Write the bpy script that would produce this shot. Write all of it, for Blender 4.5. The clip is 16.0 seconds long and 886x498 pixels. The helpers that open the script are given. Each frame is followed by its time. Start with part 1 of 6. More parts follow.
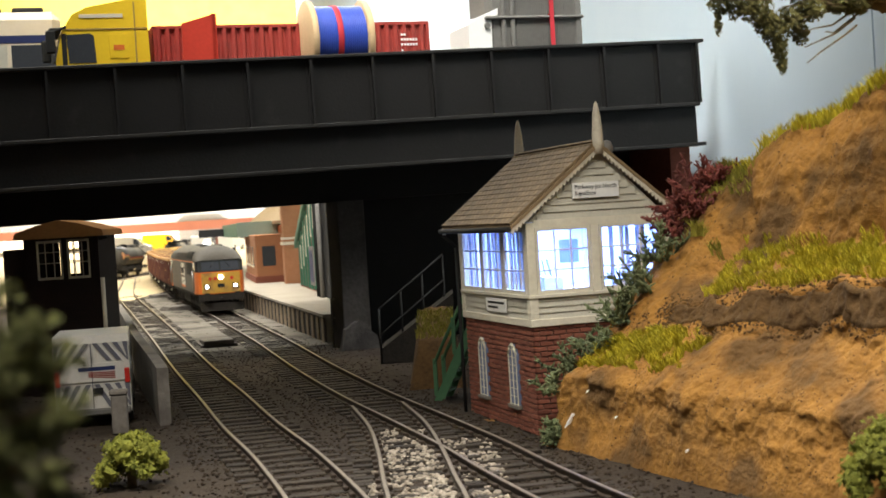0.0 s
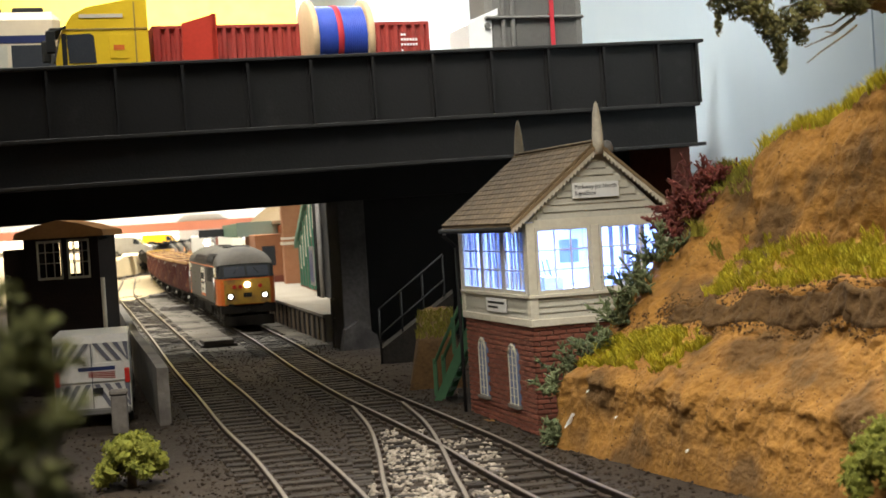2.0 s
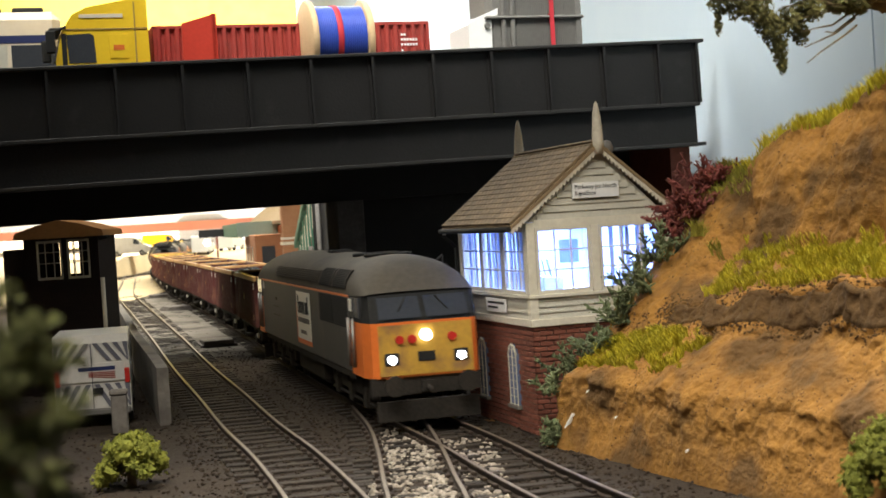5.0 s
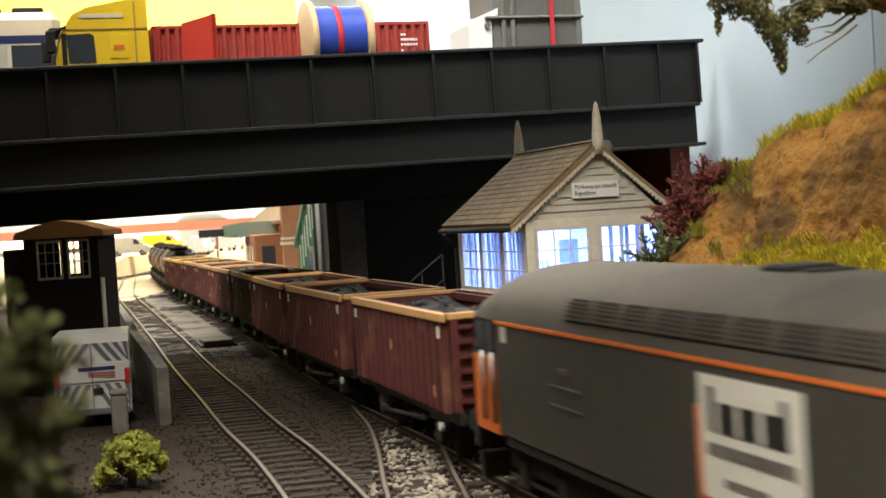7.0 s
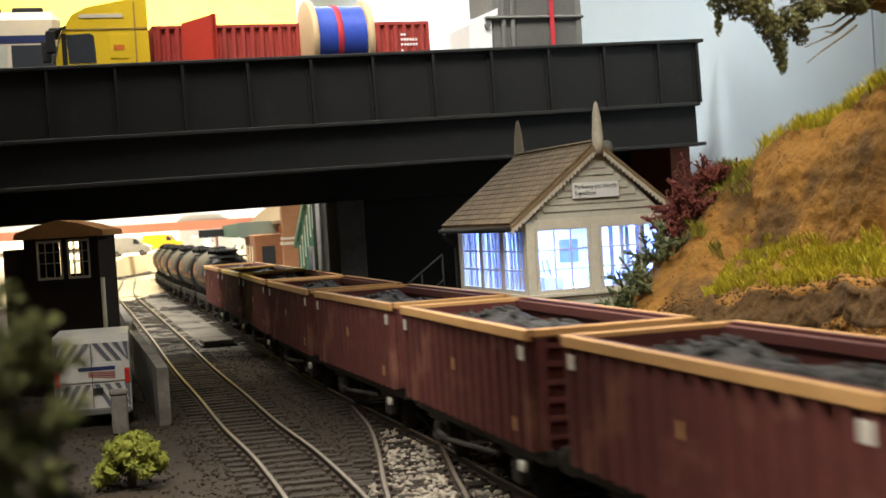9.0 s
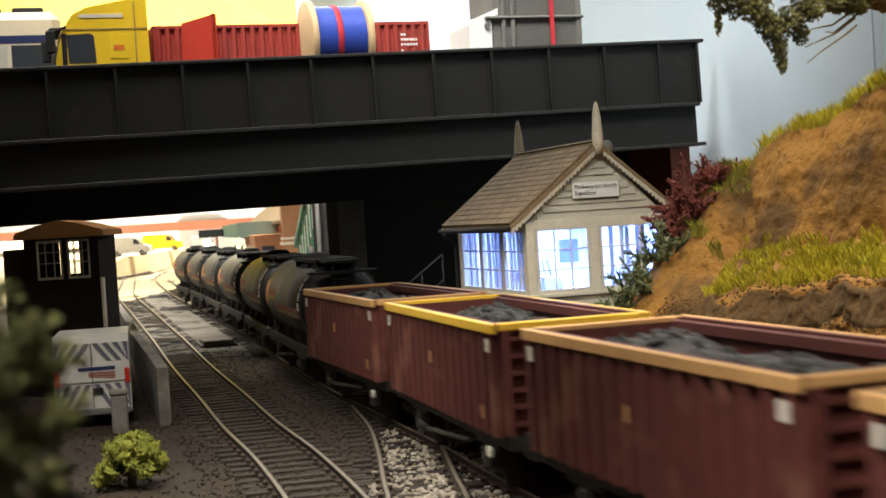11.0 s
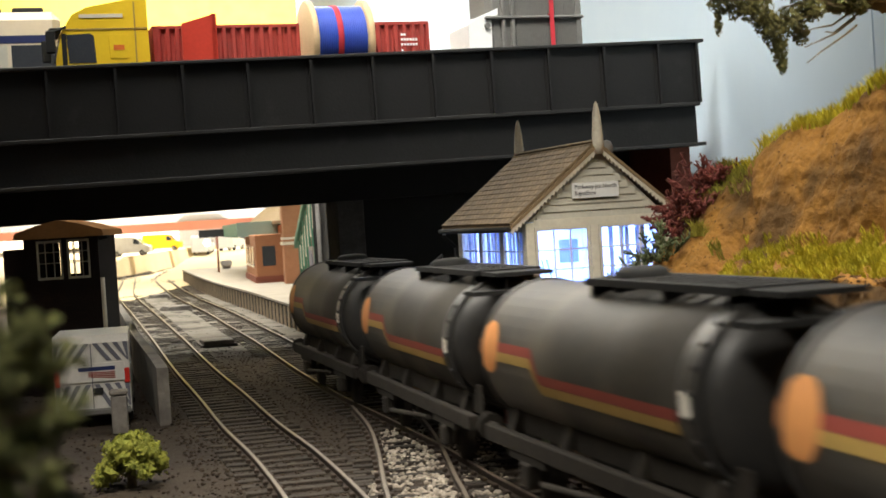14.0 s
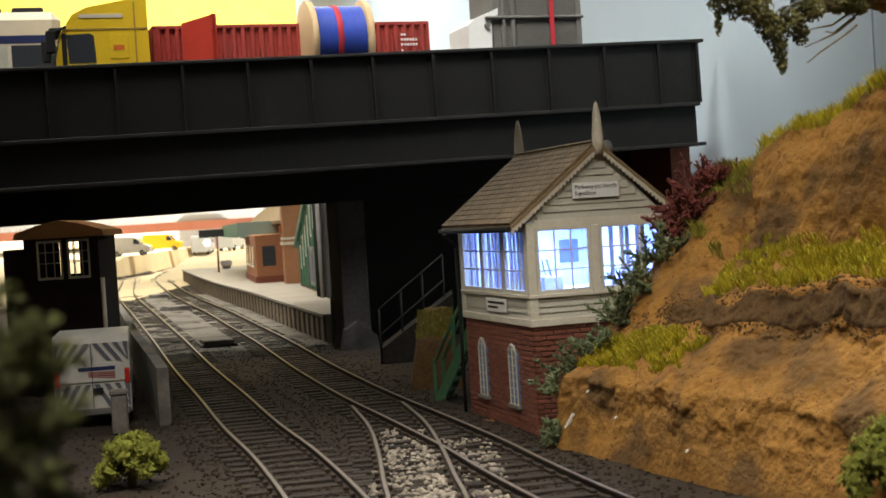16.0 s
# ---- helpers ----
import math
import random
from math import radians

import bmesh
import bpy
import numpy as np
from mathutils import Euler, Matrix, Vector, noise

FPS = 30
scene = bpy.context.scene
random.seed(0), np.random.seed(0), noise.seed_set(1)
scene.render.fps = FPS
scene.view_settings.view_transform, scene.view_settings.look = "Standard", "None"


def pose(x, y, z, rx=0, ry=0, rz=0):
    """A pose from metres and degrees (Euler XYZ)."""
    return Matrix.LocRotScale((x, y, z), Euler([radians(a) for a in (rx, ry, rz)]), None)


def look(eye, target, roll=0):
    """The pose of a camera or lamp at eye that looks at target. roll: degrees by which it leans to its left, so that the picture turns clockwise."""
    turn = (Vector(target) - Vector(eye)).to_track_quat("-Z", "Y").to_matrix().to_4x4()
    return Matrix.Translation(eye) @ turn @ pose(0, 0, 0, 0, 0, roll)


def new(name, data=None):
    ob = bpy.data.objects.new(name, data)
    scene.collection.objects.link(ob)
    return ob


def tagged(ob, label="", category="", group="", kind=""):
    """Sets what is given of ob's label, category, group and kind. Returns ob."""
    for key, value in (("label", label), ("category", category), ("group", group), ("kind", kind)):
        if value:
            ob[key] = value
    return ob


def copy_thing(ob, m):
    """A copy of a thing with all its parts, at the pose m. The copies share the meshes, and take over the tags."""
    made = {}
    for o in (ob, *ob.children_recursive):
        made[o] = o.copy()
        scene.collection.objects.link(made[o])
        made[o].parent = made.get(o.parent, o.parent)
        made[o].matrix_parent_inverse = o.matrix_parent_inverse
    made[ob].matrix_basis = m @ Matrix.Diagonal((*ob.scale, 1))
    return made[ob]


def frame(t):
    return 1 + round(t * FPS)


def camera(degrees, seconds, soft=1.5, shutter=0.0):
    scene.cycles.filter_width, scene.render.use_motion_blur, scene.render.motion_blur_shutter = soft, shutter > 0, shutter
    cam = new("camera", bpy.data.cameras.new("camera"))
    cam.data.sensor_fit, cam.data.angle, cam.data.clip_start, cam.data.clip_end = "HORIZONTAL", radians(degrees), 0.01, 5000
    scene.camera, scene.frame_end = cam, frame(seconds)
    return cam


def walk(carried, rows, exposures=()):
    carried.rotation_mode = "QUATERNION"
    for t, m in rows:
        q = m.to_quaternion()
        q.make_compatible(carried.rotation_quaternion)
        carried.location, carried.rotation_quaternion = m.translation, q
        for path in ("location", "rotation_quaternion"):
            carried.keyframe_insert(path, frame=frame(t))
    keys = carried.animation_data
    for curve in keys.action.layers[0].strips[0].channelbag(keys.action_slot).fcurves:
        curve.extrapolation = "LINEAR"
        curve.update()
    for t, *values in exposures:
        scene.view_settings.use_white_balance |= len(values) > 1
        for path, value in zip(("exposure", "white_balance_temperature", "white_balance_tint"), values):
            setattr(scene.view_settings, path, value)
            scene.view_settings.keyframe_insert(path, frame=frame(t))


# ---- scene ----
# A model railway at 1:76. All lengths below are in scale metres; K turns them into real metres.
K = 1 / 76.2

cam = camera(33.65, 16.0, soft=1.6, shutter=0.5)
VIEW = Matrix.Translation((0, 0, 4.763 * K)) @ Euler((radians(90 - 1.26), 0, 0)).to_matrix().to_4x4() @ Euler((0, 0, radians(-3.55))).to_matrix().to_4x4()
walk(cam, [(0, VIEW), (16, VIEW)], exposures=[(0, 0.03), (14, 0.03), (15, -0.1), (15.5, -0.34), (16, -0.5)])
cam.data.dof.use_dof, cam.data.dof.focus_distance, cam.data.dof.aperture_fstop = True, 40 * K, 74.0


def area(name, x, y, z, sx, sy, watts, colour, target, spread=180):
    lamp = bpy.data.lights.new(name, "AREA")
    lamp.shape, lamp.size, lamp.size_y, lamp.energy, lamp.color = "RECTANGLE", sx * K, sy * K, watts, colour
    lamp.spread = radians(spread)
    ob = new(name, lamp)
    ob.matrix_world = look((x * K, y * K, z * K), (target[0] * K, target[1] * K, target[2] * K))
    return ob


world = bpy.data.worlds.new("room_air")
world.use_nodes = True
world.node_tree.nodes["Background"].inputs[0].default_value = (0.9, 0.95, 1.0, 1)
world.node_tree.nodes["Background"].inputs[1].default_value = 0.014
scene.world = world
# unseen lamps: over the front, left behind the bridge, over the station, and fills
area("unseen_lamp", -1, 23, 14, 26, 4, 0.43, (1.0, 0.94, 0.83), (0, 26.5, 0), 104)
# fill added beside the camera to brighten the near train
area("unseen_lamp", -6, 0, 22, 8, 4, 0.12, (1.0, 0.94, 0.83), (4, 11, 1), 46)
area("unseen_lamp", -24, 84, 50, 40, 8, 1.6, (1.0, 0.96, 0.88), (0, 40, 0))
area("unseen_lamp", -14, 114, 40, 34, 70, 16.0, (1.0, 0.96, 0.87), (-16, 114, 0))
# fill added to brighten the far yard and the yellow wall
area("unseen_lamp", -40, 215, 60, 60, 40, 66.0, (1.0, 0.97, 0.9), (-40, 245, 10))
# fill added to brighten the lorries on the bridge
area("unseen_lamp", -9, 44, 40, 46, 6, 1.5, (1.0, 0.97, 0.9), (-4, 62, 11), 70)

# ---- materials ----


def mat(name, a, b=None, rough=0.7, metal=0.0, scale=1.5, fine=14.0, bump=0.25, mix=0.5, spec=0.3, emit=0.0, island=0.0, stain=None, stain_at=0.62, stain_scale=0.6):
    """Two tones mixed by a broad and a fine grain, fine relief, and stains if asked for. Scales are per scale metre."""
    m = bpy.data.materials.new(name)
    m.use_nodes = True
    nt = m.node_tree
    n, l = nt.nodes, nt.links
    p = n["Principled BSDF"]
    p.inputs["Roughness"].default_value, p.inputs["Metallic"].default_value = rough, metal
    p.inputs["Specular IOR Level"].default_value = spec
    b = b or tuple(c * 0.7 for c in a)
    tc, mp = n.new("ShaderNodeTexCoord"), n.new("ShaderNodeMapping")
    mp.inputs["Scale"].default_value = (1 / K, 1 / K, 1 / K)
    l.new(tc.outputs["Object"], mp.inputs["Vector"])

    def grain(s, detail):
        t = n.new("ShaderNodeTexNoise")
        t.inputs["Scale"].default_value, t.inputs["Detail"].default_value = s, detail
        l.new(mp.outputs["Vector"], t.inputs["Vector"])
        return t.outputs["Fac"]

    broad, small = grain(scale, 4), grain(fine, 6)
    add = n.new("ShaderNodeMath")
    add.operation = "MULTIPLY_ADD"
    add.inputs[1].default_value = 0.55
    l.new(small, add.inputs[0])
    half = n.new("ShaderNodeMath")
    half.operation = "MULTIPLY"
    half.inputs[1].default_value = 0.45
    l.new(broad, half.inputs[0])
    l.new(half.outputs[0], add.inputs[2])
    ramp = n.new("ShaderNodeMapRange")
    ramp.inputs["From Min"].default_value, ramp.inputs["From Max"].default_value = 0.5 - mix * 0.36, 0.5 + mix * 0.36
    l.new(add.outputs[0], ramp.inputs["Value"])
    mx = n.new("ShaderNodeMix")
    mx.data_type = "RGBA"
    mx.inputs["A"].default_value, mx.inputs["B"].default_value = (*a, 1), (*b, 1)
    l.new(ramp.outputs[0], mx.inputs["Factor"])
    out = mx.outputs["Result"]
    if stain:
        sn = grain(stain_scale, 5)
        sr = n.new("ShaderNodeMapRange")
        sr.inputs["From Min"].default_value, sr.inputs["From Max"].default_value = stain_at - 0.08, stain_at + 0.08
        l.new(sn, sr.inputs["Value"])
        m2 = n.new("ShaderNodeMix")
        m2.data_type = "RGBA"
        m2.inputs["B"].default_value = (*stain, 1)
        l.new(sr.outputs[0], m2.inputs["Factor"])
        l.new(out, m2.inputs["A"])
        out = m2.outputs["Result"]
    if island:
        info = n.new("ShaderNodeObjectInfo")
        geo = n.new("ShaderNodeNewGeometry")
        s = n.new("ShaderNodeMath")
        s.operation = "ADD"
        l.new(info.outputs["Random"], s.inputs[0])
        l.new(geo.outputs["Random Per Island"], s.inputs[1])
        r = n.new("ShaderNodeMapRange")
        r.inputs["From Max"].default_value = 2.0
        r.inputs["To Min"].default_value, r.inputs["To Max"].default_value = 1 - island, 1 + island
        l.new(s.outputs[0], r.inputs["Value"])
        hs = n.new("ShaderNodeHueSaturation")
        l.new(r.outputs[0], hs.inputs["Value"])
        l.new(out, hs.inputs["Color"])
        out = hs.outputs["Color"]
    l.new(out, p.inputs["Base Color"])
    if bump:
        bp = n.new("ShaderNodeBump")
        bp.inputs["Strength"].default_value, bp.inputs["Distance"].default_value = bump, 0.06 * K
        l.new(small, bp.inputs["Height"])
        l.new(bp.outputs[0], p.inputs["Normal"])
    if emit:
        l.new(out, p.inputs["Emission Color"])
        p.inputs["Emission Strength"].default_value = emit
    return m


def glass(name, tint=(0.9, 0.95, 1.0)):
    m = bpy.data.materials.new(name)
    m.use_nodes = True
    nt = m.node_tree
    n, l = nt.nodes, nt.links
    n.remove(n["Principled BSDF"])
    tr, gl, mx = n.new("ShaderNodeBsdfTransparent"), n.new("ShaderNodeBsdfGlossy"), n.new("ShaderNodeMixShader")
    tr.inputs[0].default_value = (*tint, 1)
    gl.inputs["Roughness"].default_value = 0.08
    mx.inputs[0].default_value = 0.1
    l.new(tr.outputs[0], mx.inputs[1])
    l.new(gl.outputs[0], mx.inputs[2])
    l.new(mx.outputs[0], n["Material Output"].inputs[0])
    return m


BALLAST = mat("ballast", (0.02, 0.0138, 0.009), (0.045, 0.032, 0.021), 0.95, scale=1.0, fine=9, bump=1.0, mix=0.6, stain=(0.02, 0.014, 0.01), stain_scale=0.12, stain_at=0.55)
STONE = mat("ballast_stone", (0.056, 0.041, 0.028), (0.022, 0.0155, 0.0105), 0.95, scale=3, fine=20, bump=0.4, island=0.75)
PALE_STONE = mat("pale_stone", (0.4, 0.355, 0.295), (0.21, 0.18, 0.145), 0.95, scale=3, fine=20, bump=0.4, island=0.5)
SLEEPER = mat("sleeper_wood", (0.02, 0.0155, 0.012), (0.05, 0.038, 0.028), 0.85, scale=2, fine=16, bump=0.5, island=0.4)
RAIL_SIDE = mat("rusty_rail", (0.05, 0.034, 0.024), (0.028, 0.02, 0.015), 0.8, 0.1, scale=2, fine=18)
RAIL_TOP = mat("worn_rail_head", (0.2, 0.165, 0.125), (0.1, 0.08, 0.058), 0.5, 0.35, scale=2, fine=18, bump=0.05)
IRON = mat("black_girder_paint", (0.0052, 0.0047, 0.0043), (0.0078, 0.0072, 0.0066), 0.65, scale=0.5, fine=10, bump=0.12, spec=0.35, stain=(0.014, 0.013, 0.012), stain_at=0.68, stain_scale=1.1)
IRON_EDGE = mat("paler_girder_edge", (0.024, 0.023, 0.021), (0.013, 0.0125, 0.012), 0.6, scale=1.5, fine=12, bump=0.1)
CONCRETE = mat("weathered_concrete", (0.24, 0.22, 0.195), (0.14, 0.125, 0.11), 0.9, scale=0.8, fine=8, bump=0.3, stain=(0.1, 0.088, 0.078), stain_at=0.6)
POST_TAN = mat("stained_platform_post", (0.3, 0.23, 0.15), (0.18, 0.135, 0.09), 0.9, scale=1.0, fine=9, bump=0.2)
PLATFORM = mat("platform_paving", (0.4, 0.355, 0.285), (0.26, 0.23, 0.185), 0.9, scale=0.6, fine=9, bump=0.2)
EARTH = mat("ochre_earth", (0.42, 0.205, 0.043), (0.2, 0.1, 0.026), 0.95, scale=1.1, fine=9, bump=1.0, mix=0.75, stain=(0.125, 0.068, 0.024), stain_at=0.55, stain_scale=0.7)
EARTH_DARK = mat("crumbled_soil_and_ledge_shade", (0.135, 0.076, 0.028), (0.065, 0.037, 0.016), 1.0, scale=2, fine=10, bump=0.6)
GRASS = mat("static_grass", (0.6, 0.5, 0.035), (0.34, 0.32, 0.03), 0.9, scale=1.2, fine=6, bump=0, island=0.5)
GRASS_DULL = mat("dull_grass", (0.3, 0.27, 0.04), (0.17, 0.17, 0.03), 0.9, scale=1.2, fine=6, bump=0, island=0.5)
SKY_WALL = mat("pale_blue_backscene", (0.62, 0.74, 0.84), (0.56, 0.69, 0.81), 0.9, scale=0.03, fine=0.4, bump=0.03)
SKY_SEAM = mat("backscene_seam", (0.42, 0.56, 0.7), (0.46, 0.6, 0.73), 0.9, scale=0.05, fine=0.5, bump=0.03)
HAZE_WALL = mat("whitish_backscene", (0.74, 0.74, 0.72), (0.66, 0.68, 0.68), 0.9, scale=0.05, fine=0.5, bump=0.03)
YELLOW_WALL = mat("yellow_room_wall", (0.86, 0.66, 0.13), (0.82, 0.6, 0.1), 0.9, scale=0.03, fine=0.5, bump=0.03)
DARK_CONCRETE = mat("dark_concrete", (0.1, 0.092, 0.088), (0.06, 0.055, 0.052), 0.95, scale=0.8, fine=8, bump=0.3, stain=(0.04, 0.037, 0.035), stain_at=0.58)
PLAIN_WALL = mat("room_wall", (0.7, 0.68, 0.62), (0.66, 0.64, 0.58), 0.9, scale=0.03, fine=0.5, bump=0.03)
BRICK = mat("red_brick", (0.27, 0.095, 0.06), (0.19, 0.065, 0.045), 0.9, scale=3, fine=18, bump=0.3, island=0.35)
MORTAR = mat("brick_mortar", (0.24, 0.14, 0.11), (0.17, 0.1, 0.08), 0.95, scale=3, fine=18, bump=0.3)
CREAM = mat("cream_painted_timber", (0.72, 0.68, 0.56), (0.6, 0.56, 0.46), 0.6, scale=1.5, fine=12, bump=0.15)
BOARD = mat("stone_grey_boarding", (0.56, 0.535, 0.45), (0.45, 0.43, 0.36), 0.7, scale=1.5, fine=14, bump=0.2, island=0.1)
SLATE = mat("brown_slate", (0.26, 0.185, 0.105), (0.15, 0.108, 0.064), 0.85, scale=2, fine=12, bump=0.4, island=0.35)
WHITE = mat("white_plastic", (0.85, 0.85, 0.83), (0.78, 0.78, 0.76), 0.5, scale=1, fine=10, bump=0.05)
INNER = mat("pale_blue_room_paint", (0.7, 0.78, 0.95), (0.62, 0.7, 0.9), 0.8, scale=1, fine=8, bump=0.05)
LED = mat("cold_led", (0.55, 0.66, 1.0), (0.5, 0.62, 1.0), emit=9.0, bump=0)
BLACK = mat("matt_black", (0.012, 0.012, 0.012), (0.02, 0.02, 0.019), 0.8, scale=2, fine=12, bump=0.15)
UNDER = mat("dirty_underframe_and_shade", (0.017, 0.0145, 0.012), (0.034, 0.028, 0.022), 0.9, scale=2, fine=12, bump=0.3)
GLASS = glass("window_glass")
# ---- building tools ----


class Shape:
    """Corners and faces of one mesh, in scale metres."""

    def __init__(self):
        self.v, self.f, self.smooth = [], [], []

    def add(self, verts, faces, m=None, smooth=False):
        k = len(self.v)
        self.v += [tuple(m @ Vector(p)) for p in verts] if m else [tuple(p) for p in verts]
        self.f += [tuple(i + k for i in f) for f in faces]
        self.smooth += [smooth] * len(faces)
        return self

    def box(self, x0, x1, y0, y1, z0, z1, c=0.0, m=None):
        """A box, its edges chamfered by c."""
        if not c:
            v = [(x, y, z) for x in (x0, x1) for y in (y0, y1) for z in (z0, z1)]
            f = [(0, 1, 3, 2), (4, 6, 7, 5), (0, 4, 5, 1), (2, 3, 7, 6), (0, 2, 6, 4), (1, 5, 7, 3)]
            return self.add(v, f, m)
        v, idx = [], {}
        lo, hi = (x0, y0, z0), (x1, y1, z1)
        for sx in (0, 1):
            for sy in (0, 1):
                for sz in (0, 1):
                    s = (sx, sy, sz)
                    base = [hi[i] if s[i] else lo[i] for i in range(3)]
                    for a in range(3):
                        p = [base[i] if i == a else base[i] + (-c if s[i] else c) for i in range(3)]
                        idx[(s, a)] = len(v)
                        v.append(tuple(p))
        f = []
        for a in range(3):
            u, w = (a + 1) % 3, (a + 2) % 3
            for side in (0, 1):
                q = []
                for du, dw in ((0, 0), (1, 0), (1, 1), (0, 1)):
                    s = [0, 0, 0]
                    s[a], s[u], s[w] = side, du, dw
                    q.append(idx[(tuple(s), a)])
                f.append(tuple(q if side else q[::-1]))
            for du in (0, 1):
                for dw in (0, 1):
                    s0, s1 = [0, 0, 0], [0, 0, 0]
                    s0[a], s1[a] = 0, 1
                    s0[u] = s1[u] = du
                    s0[w] = s1[w] = dw
                    q = (idx[(tuple(s0), u)], idx[(tuple(s1), u)], idx[(tuple(s1), w)], idx[(tuple(s0), w)])
                    f.append(q if du == dw else q[::-1])
        for sx in (0, 1):
            for sy in (0, 1):
                for sz in (0, 1):
                    s = (sx, sy, sz)
                    q = tuple(idx[(s, a)] for a in range(3))
                    f.append(q if (sx + sy + sz) % 2 else q[::-1])
        return self.add(v, f, m)

    def rod(self, a, b, r, n=8, r2=None, caps=True, smooth=True):
        a, b = Vector(a), Vector(b)
        r2 = r if r2 is None else r2
        d = (b - a).normalized()
        u = d.orthogonal().normalized()
        w = d.cross(u)
        v = []
        for p, rr in ((a, r), (b, r2)):
            for i in range(n):
                t = 2 * math.pi * i / n
                v.append(p + u * (rr * math.cos(t)) + w * (rr * math.sin(t)))
        self.add(v, [(i, (i + 1) % n, n + (i + 1) % n, n + i) for i in range(n)], smooth=smooth)
        if caps:
            k = len(self.v) - 2 * n
            self.f += [tuple(range(k + n - 1, k - 1, -1)), tuple(range(k + n, k + 2 * n))]
            self.smooth += [False, False]
        return self

    def turned(self, prof, n=12, m=None, axis="z"):
        """A solid of revolution from (radius, height) pairs."""
        v = []
        for r, h in prof:
            for i in range(n):
                t = 2 * math.pi * i / n
                c, s = r * math.cos(t), r * math.sin(t)
                v.append((c, s, h) if axis == "z" else (h, c, s))
        f = []
        for k in range(len(prof) - 1):
            for i in range(n):
                j = (i + 1) % n
                f.append((k * n + i, k * n + j, (k + 1) * n + j, (k + 1) * n + i))
        self.add(v, f, m, True)
        k = len(self.v) - len(v)
        self.f += [tuple(range(k + n - 1, k - 1, -1)), tuple(range(len(self.v) - n, len(self.v)))]
        self.smooth += [False, False]
        return self

    def prism(self, prof, a, b, axis="x", m=None, smooth=False):
        """A closed outline swept from a to b. axis x: outline is (y, z); y: (x, z); z: (x, y)."""
        n = len(prof)

        def at(p, h):
            return {"x": (h, p[0], p[1]), "y": (p[0], h, p[1]), "z": (p[0], p[1], h)}[axis]

        v = [at(p, a) for p in prof] + [at(p, b) for p in prof]
        self.add(v, [(i, (i + 1) % n, n + (i + 1) % n, n + i) for i in range(n)], m, smooth)
        k = len(self.v) - 2 * n
        self.f += [tuple(range(k + n - 1, k - 1, -1)), tuple(range(k + n, k + 2 * n))]
        self.smooth += [False, False]
        return self

    def sheet(self, rows, smooth=True):
        """A surface through rows of points."""
        m = len(rows[0])
        v = [p for r in rows for p in r]
        f = [(i * m + j, i * m + j + 1, (i + 1) * m + j + 1, (i + 1) * m + j) for i in range(len(rows) - 1) for j in range(m - 1)]
        return self.add(v, f, None, smooth)

    def lump(self, p, r, seed, squash=0.8, n=1):
        """An uneven stone or clod."""
        rnd = random.Random(seed)
        a = (1 + 5 ** 0.5) / 2
        v = [(-1, a, 0), (1, a, 0), (-1, -a, 0), (1, -a, 0), (0, -1, a), (0, 1, a), (0, -1, -a), (0, 1, -a), (a, 0, -1), (a, 0, 1), (-a, 0, -1), (-a, 0, 1)]
        f = [(0, 11, 5), (0, 5, 1), (0, 1, 7), (0, 7, 10), (0, 10, 11), (1, 5, 9), (5, 11, 4), (11, 10, 2), (10, 7, 6), (7, 1, 8), (3, 9, 4), (3, 4, 2), (3, 2, 6), (3, 6, 8), (3, 8, 9), (4, 9, 5), (2, 4, 11), (6, 2, 10), (8, 6, 7), (9, 8, 1)]
        t = rnd.uniform(0, 6.28)
        ct, st = math.cos(t), math.sin(t)
        out = []
        for x, y, z in v:
            k = r / 1.9 * rnd.uniform(0.7, 1.25)
            x, y = x * ct - y * st, x * st + y * ct
            out.append((p[0] + x * k, p[1] + y * k * 0.8, p[2] + z * k * squash))
        return self.add(out, f)

    def data(self, name, materials):
        me = bpy.data.meshes.new(name)
        me.from_pydata([(x * K, y * K, z * K) for x, y, z in self.v], [], self.f)
        me.polygons.foreach_set("use_smooth", self.smooth)
        me.validate()
        bm = bmesh.new()
        bm.from_mesh(me)
        bmesh.ops.recalc_face_normals(bm, faces=bm.faces)
        bm.to_mesh(me)
        bm.free()
        for x in materials if isinstance(materials, (list, tuple)) else [materials]:
            me.materials.append(x)
        return me


def part(name, shape, material, parent, label="", at=None):
    """Links a shape as one mesh under a thing or a part."""
    ob = new(name, shape.data(name, material))
    ob.parent = parent
    if at:
        ob.matrix_basis = at
    if label:
        ob["label"] = label
    return ob


def place(x, y, z=0, rz=0, rx=0, ry=0):
    return pose(x * K, y * K, z * K, rx, ry, rz)


def thing(name, m, label, category, group="", kind=""):
    ob = new(name)
    ob.empty_display_size = 0.01
    ob.matrix_basis = m
    return tagged(ob, label, category, group, kind)


def solid(name, shape, material, label, category, kind="structure", m=None):
    ob = new(name, shape.data(name, material))
    if m:
        ob.matrix_basis = m
    return tagged(ob, label, category, "", kind)


